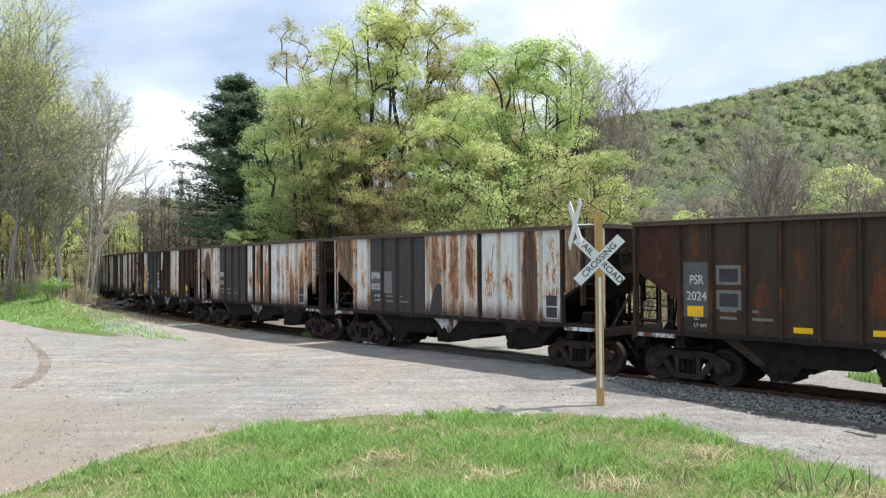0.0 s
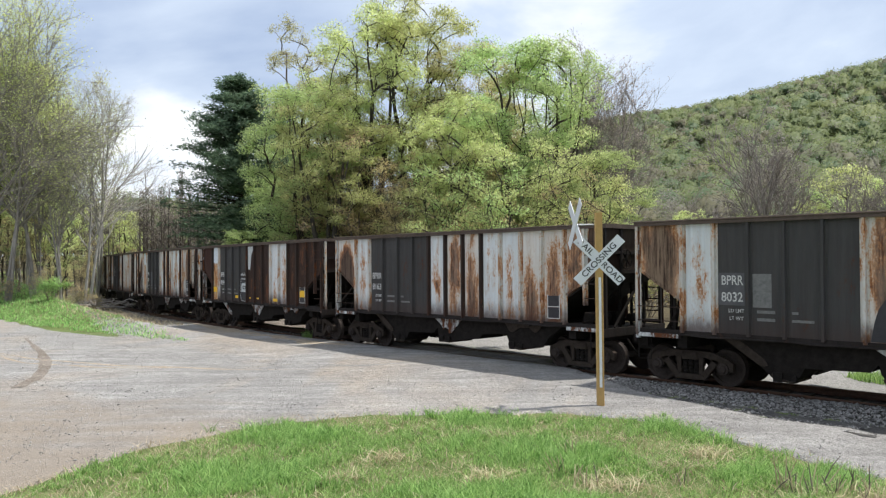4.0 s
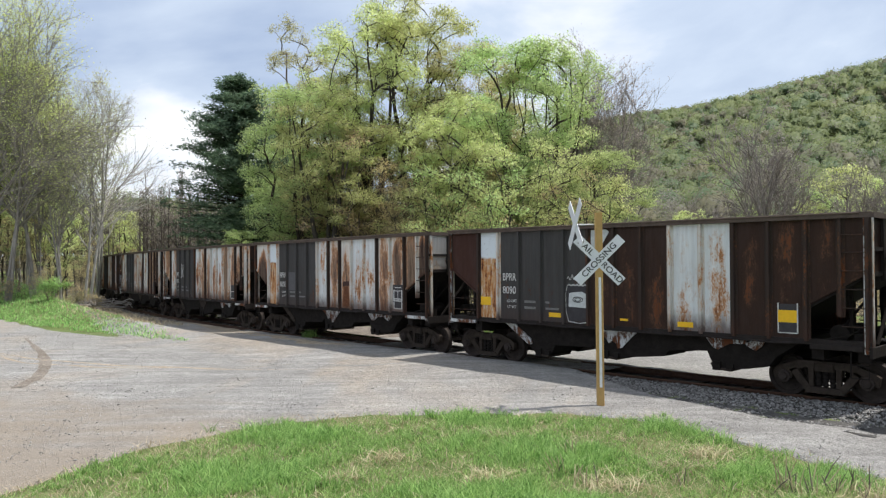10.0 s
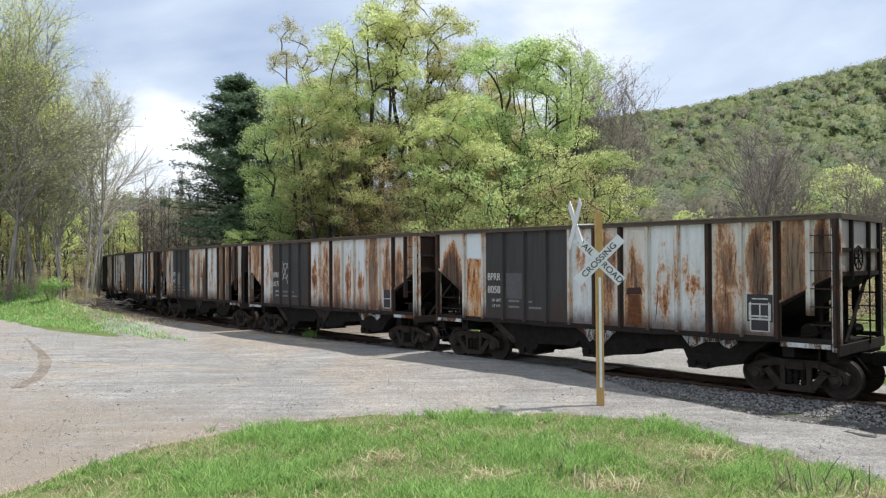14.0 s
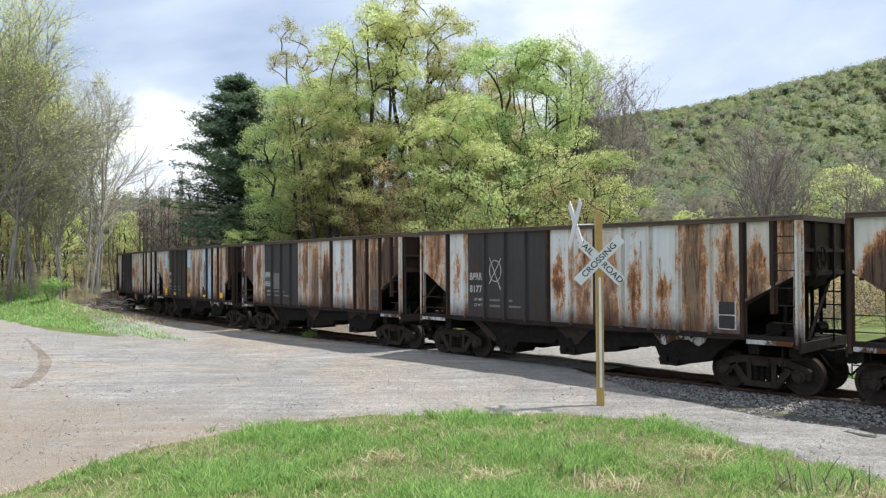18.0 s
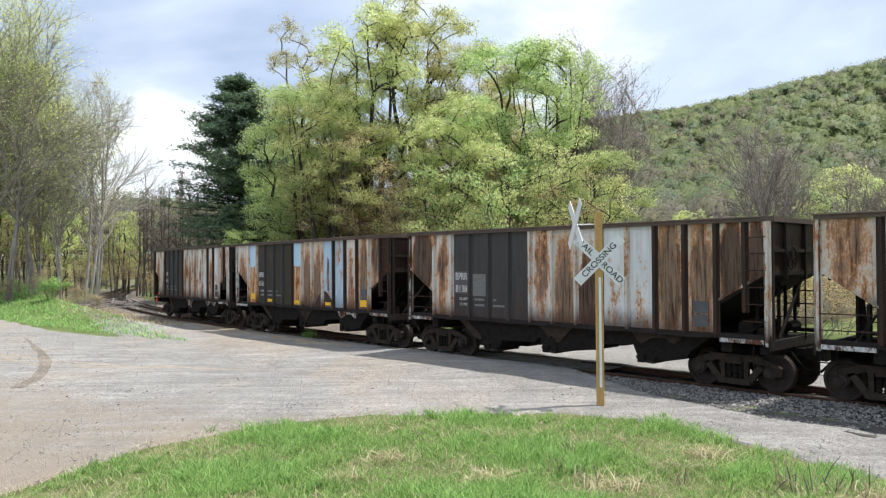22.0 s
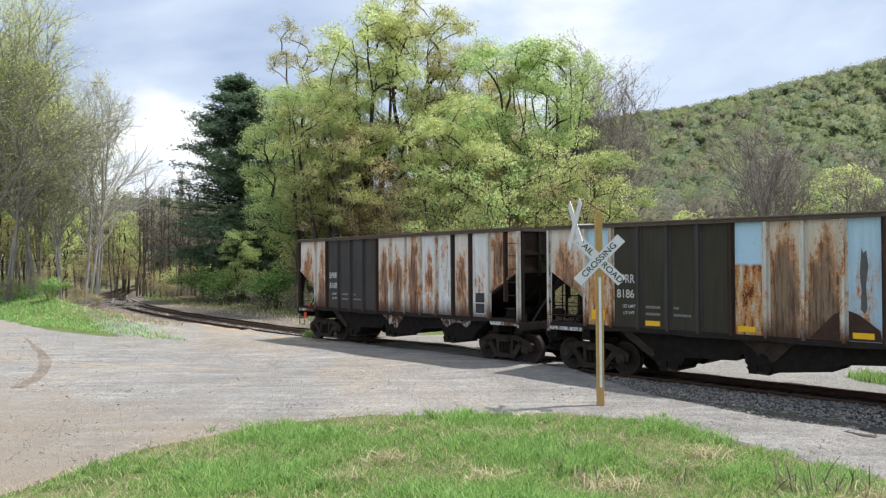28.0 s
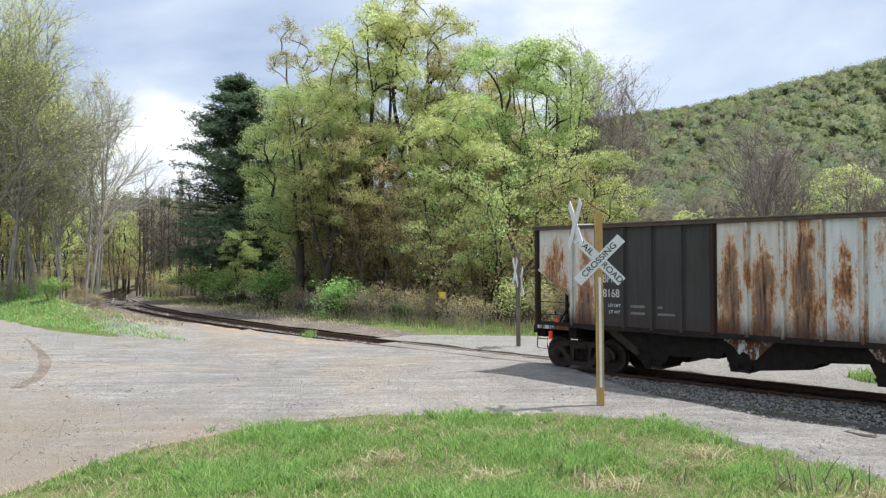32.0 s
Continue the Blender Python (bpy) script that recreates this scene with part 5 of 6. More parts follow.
def broad_kind(key, seed, tall, wide, base, clumps, per, size, leaf, bark_mat, r0=0.26, leaders=3, big=0.85, thin=0.0, lobe_count=13):
    """A broadleaf tree: leaders, limbs that reach for the clumps, and leaves in layered clumps."""
    rng = random.Random(seed)
    r = np.random.RandomState(seed)
    nodes, up, sons = [], [], []

    def grow(p, parent):
        nodes.append(Vector(p))
        up.append(parent)
        return len(nodes) - 1
    root = grow((0, 0, -0.3), -1)
    last, fork = root, tall * rng.uniform(0.16, 0.26)
    for k in range(1, 4):
        last = grow((rng.gauss(0, 0.06), rng.gauss(0, 0.06), fork * k / 3), last)
    for k in range(leaders):
        a = 2 * math.pi * (k + rng.random() * 0.6) / leaders
        lean = wide * rng.uniform(0.22, 0.58) if leaders > 1 else 0.1
        q, top = last, tall * rng.uniform(0.72, 0.86)
        for j in range(1, 8):
            f = j / 7
            q = grow((math.cos(a) * lean * f ** 0.8 + rng.gauss(0, 0.10), math.sin(a) * lean * f ** 0.8 + rng.gauss(0, 0.10), fork + (top - fork) * f), q)
    cz, hz = (base + tall) / 2, (tall - base) / 2
    lobes = []
    for k in range(lobe_count):
        t = (k + r.rand()) / lobe_count
        az = 2.4 * k + r.uniform(-0.5, 0.5)
        uz = -0.75 + 1.7 * t
        rim = math.sqrt(max(0.05, 1 - min(uz, 0.98) ** 2))
        q = r.uniform(0.45, 0.80)
        lobes.append((np.array((math.cos(az) * rim * wide * q, math.sin(az) * rim * wide * q, cz + uz * hz * 0.80)), wide * r.uniform(0.30, 0.50)))
    share = np.array([l[1] ** 2 for l in lobes])
    share /= share.sum()
    goals = []
    for k in range(clumps):
        mid, rl = lobes[r.choice(len(lobes), p=share)]
        u = r.normal(0, 1, 3)
        u[2] = abs(u[2]) * 1.1 - 0.45
        u /= np.linalg.norm(u)
        g = mid + u * rl * r.uniform(0.45, 1.05) * (1, 1, 0.78)
        g[2] = min(max(g[2], base * 0.8), tall)
        goals.append(Vector(g))
    goals.sort(key=lambda g: g.x ** 2 + g.y ** 2 + 0.2 * (g.z - fork) ** 2)
    heart = []
    for g in goals:
        best, cost = root, 1e9
        for i in range(3, len(nodes)):
            d = g - nodes[i]
            c = d.length + (2.0 * max(0.0, -d.z + 0.35 * math.hypot(d.x, d.y))) + (1.0 if up[i] < 3 else 0.0)
            if c < cost:
                best, cost = i, c
        s = nodes[best]
        L = (g - s).length
        q = best
        steps = max(2, int(L / 1.1))
        for j in range(1, steps + 1):
            f = j / steps
            p = s.lerp(g, f) + Vector((rng.gauss(0, 0.05), rng.gauss(0, 0.05), rng.gauss(0, 0.05) + 0.10 * L * math.sin(math.pi * f) * 0.6)) * (1 if j < steps else 0)
            q = grow(p, q)
        heart.append((g, nodes[up[q]]))
    load = [0] * len(nodes)
    for i in range(len(nodes) - 1, 0, -1):
        load[i] += 1
        load[up[i]] += load[i]
    full = load[0]
    rad = [max(0.014, r0 * (l / full) ** 0.56) for l in load]
    child = {}
    for i in range(1, len(nodes)):
        child.setdefault(up[i], []).append(i)
    sh = Shape()
    # each line of nodes follows its heaviest child; the others start lines of their own
    starts = [(root, child[root][0])]
    while starts:
        a, b = starts.pop()
        line, rr = [nodes[a], nodes[b]], [min(rad[a], rad[b] * 1.15), rad[b]]
        cur = b
        while cur in child:
            kids = sorted(child[cur], key=lambda i: -load[i])
            for o in kids[1:]:
                starts.append((cur, o))
            cur = kids[0]
            line.append(nodes[cur])
            rr.append(rad[cur])
        sh.tube(line, rr, 8 if rr[0] > 0.12 else 5 if rr[0] > 0.04 else 3, cap=False)
    # twigs through each clump
    for g, _ in heart:
        for j in range(4):
            t = Vector((rng.gauss(0, 0.6), rng.gauss(0, 0.6), rng.gauss(0.25, 0.3))) * big
            side = t.cross(Vector((rng.gauss(0, 1), rng.gauss(0, 1), 0.3))).normalized() * 0.010
            sh.add([g - side, g + side, g + t + side * 0.3, g + t - side * 0.3], [(0, 1, 2, 3)])
    wood = sh.mesh("trunk")
    wood.materials.append(bark_mat)
    wood.shade_smooth()
    # leaves
    C, U, N = [], [], []
    for g, _ in heart:
        n = int(per * rng.uniform(0.5, 1.4) * (1 - thin * max(0.0, (g.z - cz) / hz)))
        ax = np.array((rng.uniform(0.7, 1.25), rng.uniform(0.7, 1.25), rng.uniform(0.35, 0.65))) * big
        u = r.normal(0, 1, (n, 3))
        u /= np.linalg.norm(u, axis=1)[:, None]
        C.append(np.array(g) + u * ax * r.uniform(0.15, 1.0, (n, 1)) ** 0.6 * (1 + r.normal(0, 0.12, (n, 1))))
        N.append(u)
    C, N = np.concatenate(C), np.concatenate(N)
    n = len(C)
    face = N * 0.5 + r.normal(0, 0.6, (n, 3)) + (0, 0, 0.35)
    face /= np.linalg.norm(face, axis=1)[:, None]
    u = np.cross(face, r.normal(0, 1, (n, 3)))
    u /= np.linalg.norm(u, axis=1)[:, None]
    w = np.cross(face, u)
    s = size * r.uniform(0.6, 1.3, (n, 1))
    nn = face * 0.45 + N * 0.30 + (0, 0, 0.42)
    nn /= np.linalg.norm(nn, axis=1)[:, None]
    v = np.stack([C - u * s, C - w * s * 0.6, C + u * s, C + w * s * 0.6], 1).reshape(-1, 3)
    me = quick_mesh("crown", v, np.arange(n * 4).reshape(-1, 4))
    me.materials.append(leaf)
    soft_normals(me, np.repeat(nn, 4, 0))
    TREES[key] = (wood, me)


def pine_kind(key, seed, tall):
    """A pine: whorls of boughs that sweep out and turn up, each thick with sprays of needles."""
    rng = random.Random(seed)
    sh, tips = Shape(), []
    sh.tube([(0, 0, -0.3), (0.05, 0, tall * 0.5), (0, 0.05, tall)], [0.30, 0.20, 0.03], 8, cap=False)
    z = 1.6
    while z < tall - 0.15:
        f0 = (tall - z) / tall
        reach = 4.3 * min(1.0, f0 / 0.62) ** 0.60 * (0.85 if z < 3 else 1)
        for k in range(7):
            t = rng.uniform(0, 6.283)
            R = reach * rng.uniform(0.55, 1.08) + 0.25
            zz = z + rng.uniform(-0.25, 0.25)
            rise = rng.uniform(0.10, 0.40) if z > tall * 0.45 else rng.uniform(-0.14, 0.14)
            pts = [(0, 0, zz)]
            for i in range(1, 6):
                f = i / 5
                pts.append((math.cos(t) * R * f, math.sin(t) * R * f, zz + rise * R * f - 0.16 * R * f + 0.14 * R * f * f + rng.uniform(-0.05, 0.05)))
            sh.tube(pts, [0.05, 0.042, 0.034, 0.026, 0.018, 0.008], 4, cap=False)
            for i in range(1, 6):
                a, b = Vector(pts[i - 1]), Vector(pts[i])
                for j in range(9 if i > 2 else 5):
                    q = a.lerp(b, rng.random())
                    sp = 0.10 + 0.10 * R * (0.4 + 0.5 * i / 5)
                    tips.append((q.x + rng.gauss(0, sp), q.y + rng.gauss(0, sp), q.z + abs(rng.gauss(0.04, 0.10))))
        z += rng.uniform(0.26, 0.50)
    wood = sh.mesh("trunk")
    wood.materials.append(BARK_DARK)
    wood.shade_smooth()
    TREES[key] = (wood, leaves("crown", tips, 90000, 0.15, 0.15, seed, NEEDLE, 0.6, 0.22))


def plant(key, name, label, x, y, scale=1.0, turn=0.0, group="", category="tree", tall=1.0, sink=0.0):
    wood, green = TREES[key]
    ob = holder(name, Matrix.Translation((x, y, height1(x, y) - sink)) @ Matrix.Rotation(turn, 4, "Z"), label, category, group)
    ob.scale = (scale, scale, scale * tall)
    part("trunk" if category == "tree" else "wood", wood, None, ob)
    if green:
        part("crown" if category == "tree" else "foliage", green, None, ob)
    return ob


def make_kinds():
    broad_kind("maple_a", 21, 20, 5.2, 5.0, 330, 150, 0.064, LEAF_LIME, BARK_DARK, 0.38, 3, 0.82, 0.0, 17)
    broad_kind("maple_b", 22, 17, 4.5, 2.6, 290, 150, 0.064, LEAF_GREEN, BARK_DARK, 0.32, 3, 0.80, 0.0, 15)
    broad_kind("maple_c", 23, 18, 4.3, 3.4, 260, 145, 0.064, LEAF_LIME, BARK_DARK, 0.29, 2, 0.80, 0.0, 14)
    broad_kind("maple_d", 34, 19, 4.6, 5.0, 250, 130, 0.062, LEAF_GOLD, BARK_DARK, 0.30, 3, 0.80, 0.0, 14)
    broad_kind("pale", 24, 20, 2.6, 8.0, 120, 75, 0.058, LEAF_PALE, BARK_MID, 0.18, 2, 0.62, 0.3, 12)
    tree_kind("grey", 25, 16, 4.2, 0.15, (15, 8, 6), 3, 3200, 0.05, 0.22, LEAF_PALE, BARK_STEM, 2, 0.08, 0.12, 0.2, 0.008)
    tree_kind("rosy", 41, 16, 3.6, 0.13, (16, 8, 7), 3, 6000, 0.05, 0.25, LEAF_ROSY, BARK_TWIG, 3, 0.12, 0.12, 0.2, 0.007)
    tree_kind("grey_green", 26, 18, 4.2, 0.14, (15, 7, 6), 3, 12500, 0.056, 0.34, LEAF_LIME, BARK_GREY, 3, 0.05, 0.12, 0.2, 0.008)
    tree_kind("stem_wood", 27, 13, 1.7, 0.11, (13, 4, 3), 3, 420, 0.07, 0.2, LEAF_BUD, BARK_MID, 1)
    broad_kind("under_a", 28, 9, 2.5, 0.8, 75, 66, 0.046, LEAF_OLIVE, BARK_MID, 0.10, 3, 0.62)
    broad_kind("under_b", 29, 8, 2.5, 0.5, 70, 66, 0.050, LEAF_GREEN, BARK_DARK, 0.10, 3, 0.62)
    broad_kind("under_c", 30, 10, 2.5, 1.0, 70, 66, 0.050, LEAF_LIME, BARK_DARK, 0.11, 2, 0.65)
    broad_kind("far_lime", 35, 13, 4.0, 2.0, 110, 46, 0.12, LEAF_LIME, BARK_DARK, 0.18, 2, 0.8)
    broad_kind("far_green", 36, 12, 3.9, 1.6, 110, 46, 0.12, LEAF_GREEN, BARK_DARK, 0.18, 2, 0.8)
    tree_kind("far_grey", 37, 13, 4.6, 0.17, (12, 6, 4), 3, 1500, 0.07, 0.3, LEAF_BUD, BARK_TWIG, 2, 0.06, 0.14, 0.2, 0.013)
    tree_kind("thicket_a", 38, 3.6, 1.1, 0.03, (6, 4), 2, 1150, 0.064, 0.32, LEAF_OLIVE, BARK_MID, 5, 0.03, 0.4, 0.02)
    tree_kind("thicket_b", 39, 3.4, 1.1, 0.03, (6, 4), 2, 1150, 0.064, 0.32, LEAF_LIME, BARK_MID, 5, 0.03, 0.4, 0.02)
    tree_kind("shrub_a", 31, 1.9, 0.8, 0.03, (6, 3), 2, 2700, 0.06, 0.18, LEAF_SHRUB, BARK_MID, 8, 0.02, 0.5, 0.08)
    tree_kind("shrub_b", 32, 2.0, 0.8, 0.025, (6, 4, 2), 3, 1100, 0.042, 0.12, LEAF_OLIVE, BARK_GREY, 6, 0.0, 0.5, 0.08)
    pine_kind("pine", 33, 17)


make_kinds()

GROVE = [  # kind, x, y, scale, tall, turn
    ("maple_a", -5.0, 54, 1.04, 1.10, 0.3), ("maple_a", -2.2, 57, 1.12, 1.12, 3.4), ("maple_b", -9.8, 52, 0.95, 1.05, 1.2), ("pale", -11.6, 61, 1.10, 1.12, 2.0), ("maple_d", -8.6, 60, 0.98, 1.06, 0.5),
    ("maple_d", 2.2, 56, 1.02, 1.10, 2.2), ("maple_b", 4.8, 52, 1.04, 1.12, 3.9), ("rosy", 11.3, 55, 1.12, 1.0, 4.4), ("maple_b", 7.6, 51, 1.02, 1.12, 2.6), ("maple_b", 9.2, 45, 0.66, 0.95, 5.6),
    ("maple_a", -7.6, 50, 0.76, 1.0, 5.1), ("maple_c", 0.6, 48, 0.84, 1.0, 1.4), ("rosy", 13.0, 58, 0.98, 1.0, 1.7), ("rosy", 9.9, 60, 1.14, 1.0, 3.0),
    ("maple_c", 5.2, 66, 1.08, 1.05, 4.0), ("rosy", 1.0, 66, 1.2, 1.0, 2.9), ("maple_b", -13.2, 67, 0.9, 1.0, 4.1), ("maple_b", -17.0, 63, 0.40, 1.0, 0.9),
]
LABEL = {"maple_a": ("broadleaf_tree", "tall broadleaf tree in fresh yellow-green spring leaf"), "maple_b": ("broadleaf_tree", "full broadleaf tree in bright green spring leaf"),
         "maple_d": ("broadleaf_tree", "tall broadleaf tree in golden olive opening leaf"), "maple_c": ("broadleaf_tree", "forked broadleaf tree in yellow-green spring leaf"), "pale": ("broadleaf_tree", "slender tree with sparse pale yellow young leaves"),
         "rosy": ("bare_tree", "leafless tree with dense pinkish brown twigs and buds"), "grey": ("bare_tree", "leafless grey tree with fine budding twigs"), "grey_green": ("broadleaf_tree", "grey many-stemmed tree with thin light green leaves"),
         "stem_wood": ("bare_tree", "thin bare woodland tree with brownish buds"), "under_a": ("young_tree", "young tree with olive brown opening leaves at wood edge"),
         "under_b": ("young_tree", "young tree with bright green leaves at wood edge"), "under_c": ("young_tree", "young slim tree with yellow-green leaves at wood edge"),
         "far_lime": ("broadleaf_tree", "distant broadleaf tree in yellow-green spring leaf"), "far_green": ("broadleaf_tree", "distant broadleaf tree in fresh green leaf"),
         "far_grey": ("bare_tree", "distant leafless grey tree with spreading limbs"), "thicket_a": ("shrub", "tall leafy thicket with olive brown young leaves"), "thicket_b": ("shrub", "tall leafy thicket with yellow-green young leaves"), "shrub_a": ("shrub", "rounded fresh green shrub at the wood edge"), "shrub_b": ("shrub", "tangled grey-brown shrub with few leaves"), "pine": ("pine_tree", "dark green pine with drooping layered boughs")}


def a_bank(x, y):
    """Metres behind the foot of the grass bank."""
    return 0.672 * (x + 12.2) + 0.741 * (y - 32.6)


def plant_all():
    def put(kind, x, y, sc=1.0, tall=1.0, turn=0.0, group=""):
        name, lab = LABEL[kind]
        plant(kind, name, lab, x, y, sc, turn, group, "shrub" if "shrub" in kind or "thicket" in kind else "tree", tall)
    for kind, x, y, sc, tall, turn in GROVE:
        put(kind, x, y, sc, tall, turn, "trees of the grove")
    put("pine", -19.2, 72.0, 1.52, 0.82, 0.0, "pines")
    put("pine", -16.8, 79.0, 1.16, 1.0, 2.0, "pines")
    rng = random.Random(77)
    # understorey along the far side of the line
    for k in range(50):
        s = rng.uniform(-34, 0) if k < 40 else rng.uniform(-36, -12)
        off = rng.uniform(11.0, 19) if k < 40 else rng.uniform(19, 34)
        x, y, _, _ = on_track(s, off)
        if x > 0.215 * y:
            continue
        put("under_a" if x < -0.5 and rng.random() < 0.75 else rng.choice(("under_a", "under_b", "under_c")), x, y, rng.uniform(0.75, 1.2), rng.uniform(0.9, 1.15), rng.uniform(0, 6.28), "young trees of the wood edge")
    for k in range(34):
        s, off = rng.uniform(-37, -6), rng.uniform(9.5, 13.5)
        x, y, _, _ = on_track(s, off)
        if x > 0.20 * y:
            continue
        put(rng.choice(("under_a", "under_a", "under_a", "under_c", "under_b")) if x < -2 else rng.choice(("under_a", "under_b", "under_c")), x, y, rng.uniform(0.55, 0.95), rng.uniform(0.9, 1.2), rng.uniform(0, 6.28), "young trees of the wood edge")
    for px, y, sc in ((585, 52, 1.35), (640, 50, 1.5), (695, 51, 1.3), (610, 57, 1.6), (545, 56, 1.2), (740, 50, 1.2), (665, 55, 1.55)):
        put("under_a", (px - 784) / 1341 * y, y, sc, 1.0, rng.uniform(0, 6.28), "young trees of the wood edge")
    # shrubs in front of them
    for px, y, kind, sc in ((365, 67, "shrub_a", 1.75), (405, 65, "shrub_a", 1.55), (478, 55.5, "shrub_a", 1.65), (452, 59, "shrub_b", 1.3), (535, 49, "shrub_b", 1.0), (606, 45, "shrub_a", 1.25), (500, 56, "shrub_a", 1.3), (440, 63, "thicket_a", 0.9),
                            (640, 43.5, "shrub_b", 1.0), (690, 42, "shrub_b", 1.1), (740, 40.5, "shrub_b", 0.95), (800, 38, "shrub_b", 0.8), (560, 47.5, "shrub_b", 0.9), (720, 43, "shrub_a", 0.7),
                            (850, 37, "shrub_b", 0.8), (900, 36, "thicket_b", 0.7), (960, 35, "thicket_b", 0.7), (975, 37, "shrub_b", 1.0), (1020, 38, "thicket_b", 0.7), (1060, 40, "shrub_b", 1.3)):
        put(kind, (px - 784) / 1341 * y, y, sc, 1.0, rng.uniform(0, 6.28), "shrubs along the line")
    for k in range(52):
        s, off = rng.uniform(-31, 0), rng.uniform(10.2, 17)
        x, y, _, _ = on_track(s, off)
        if x > 0.215 * y:
            continue
        put(rng.choice(("thicket_a", "thicket_a", "thicket_b", "shrub_b")), x, y, rng.uniform(0.8, 1.5), rng.uniform(0.9, 1.3), rng.uniform(0, 6.28), "undergrowth of the wood edge")
    for k in range(34):
        s, off = rng.uniform(-100, -36), rng.uniform(7.5, 22)
        x, y, _, _ = on_track(s, off)
        if (x / y * 1341 + 784) > 350 and y < 62:
            continue
        put(rng.choice(("thicket_a", "shrub_b", "thicket_b", "shrub_b")), x, y, rng.uniform(0.9, 1.4), 1.0, rng.uniform(0, 6.28), "undergrowth of the bend")
    for k in range(30):
        s, off = rng.uniform(-110, -48), -rng.uniform(5.5, 26)
        x, y, _, _ = on_track(s, off)
        if a_bank(x, y) < 16:
            continue
        put(rng.choice(("thicket_a", "shrub_b", "thicket_b", "shrub_b", "shrub_b")), x, y, rng.uniform(0.8, 1.3), 1.0, rng.uniform(0, 6.28), "undergrowth of the bank")
    for k in range(26):
        s, off = rng.uniform(-104, -58), rng.choice((-1, 1)) * rng.uniform(3.3, 6.5)
        x, y, _, _ = on_track(s, off)
        put(rng.choice(("thicket_a", "shrub_b", "shrub_b", "thicket_b")), x, y, rng.uniform(0.7, 1.1), 1.0, rng.uniform(0, 6.28), "brush close beside the bend")
    for k in range(22):
        px, y = rng.uniform(140, 262), rng.uniform(84, 112)
        put(rng.choice(("under_a", "stem_wood", "under_a", "stem_wood", "stem_wood")), (px - 784) / 1341 * y, y, rng.uniform(0.6, 0.95), 1.0, rng.uniform(0, 6.28), "young trees behind the bend")
    for k in range(14):
        px, y = rng.uniform(1290, 1720), rng.uniform(31, 41)
        put(rng.choice(("thicket_a", "shrub_b", "thicket_a")), (px - 784) / 1341 * y, y, rng.uniform(0.75, 1.05), 1.0, rng.uniform(0, 6.28), "brush beyond the lane")
    # left bank
    for px, y, kind, sc in ((-60, 54, "grey_green", 1.2), (10, 56, "grey_green", 1.2), (62, 58, "grey_green", 1.06), (112, 58, "grey_green", 0.88), (150, 60, "grey", 1.04), (166, 66, "grey", 1.12), (95, 66, "grey_green", 0.85), (-12, 62, "maple_a", 1.08), (15, 76, "pale", 1.25), (-70, 57, "maple_c", 1.15),
                            (40, 70, "grey", 1.1), (75, 62, "grey_green", 0.95), (-120, 60, "maple_b", 1.2), (-200, 52, "maple_c", 1.1), (218, 96, "far_lime", 0.85), (228, 100, "far_lime", 0.7)):
        put(kind, (px - 784) / 1341 * y, y, sc, 1.0, rng.uniform(0, 6.28), "trees of the left bank")
    for px, y, kind, sc in ((90, 53, "shrub_a", 0.8), (60, 56, "shrub_b", 0.9), (20, 56, "shrub_b", 0.9), (130, 56, "shrub_b", 0.8), (160, 56, "shrub_b", 0.6), (110, 60, "under_c", 0.7), (35, 60, "under_a", 0.7), (-20, 55, "shrub_b", 1.0), (175, 58, "shrub_b", 0.6)):
        put(kind, (px - 784) / 1341 * y, y, sc, 1.0, rng.uniform(0, 6.28), "bushes of the left bank")
    for k in range(9):
        px, y = rng.uniform(-50, 150), rng.uniform(63, 74)
        put(rng.choice(("under_c", "under_b", "under_a")), (px - 784) / 1341 * y, y, rng.uniform(0.8, 1.15), 1.0, rng.uniform(0, 6.28), "young trees of the left bank")
    # woods behind the bend
    for k in range(66):
        px, y = rng.uniform(248, 395), rng.uniform(80, 130)
        put("stem_wood", (px - 784) / 1341 * y, y, rng.uniform(0.85, 1.05), rng.uniform(0.9, 1.1), rng.uniform(0, 6.28), "bare trees behind the bend")
    for k in range(12):
        px, y = rng.uniform(60, 235), rng.uniform(112, 150)
        put(rng.choice(("far_lime", "stem_wood", "far_grey")), (px - 784) / 1341 * y, y, rng.uniform(0.8, 1.0), 1.0, rng.uniform(0, 6.28), "trees behind the bend")
    for k in range(22):
        px, y = rng.uniform(-90, 140), rng.uniform(74, 112)
        put(rng.choice(("stem_wood", "far_lime", "far_grey", "stem_wood")), (px - 784) / 1341 * y, y, rng.uniform(0.8, 1.05), 1.0, rng.uniform(0, 6.28), "trees behind the bank")
    for k in range(44):
        px, y = rng.uniform(1060, 1720), rng.uniform(40, 74)
        x = (px - 784) / 1341 * y
        put(rng.choice(("thicket_a", "thicket_b", "shrub_b", "shrub_b", "thicket_a")), x, y, rng.uniform(1.0, 1.45) * (1.0 if y < 55 else 1.2), 1.0, rng.uniform(0, 6.28), "brush beyond the lane")
    # trees at the foot of the hill
    for px, y, kind, sc in ((1290, 92, "far_grey", 1.0), (1330, 86, "far_grey", 1.18), (1372, 84, "far_grey", 1.34), (1418, 90, "far_grey", 1.2), (1245, 104, "far_grey", 0.85), (1490, 96, "far_lime", 1.25),
                            (1470, 110, "far_green", 1.15), (1535, 120, "far_lime", 1.2), (1180, 110, "far_lime", 0.75), (1140, 96, "far_grey", 0.8), (1120, 90, "far_green", 0.7), (1210, 116, "far_green", 0.85), (1545, 78, "far_grey", 0.9), (1580, 76, "far_grey", 1.0), (1525, 82, "far_grey", 0.75)):
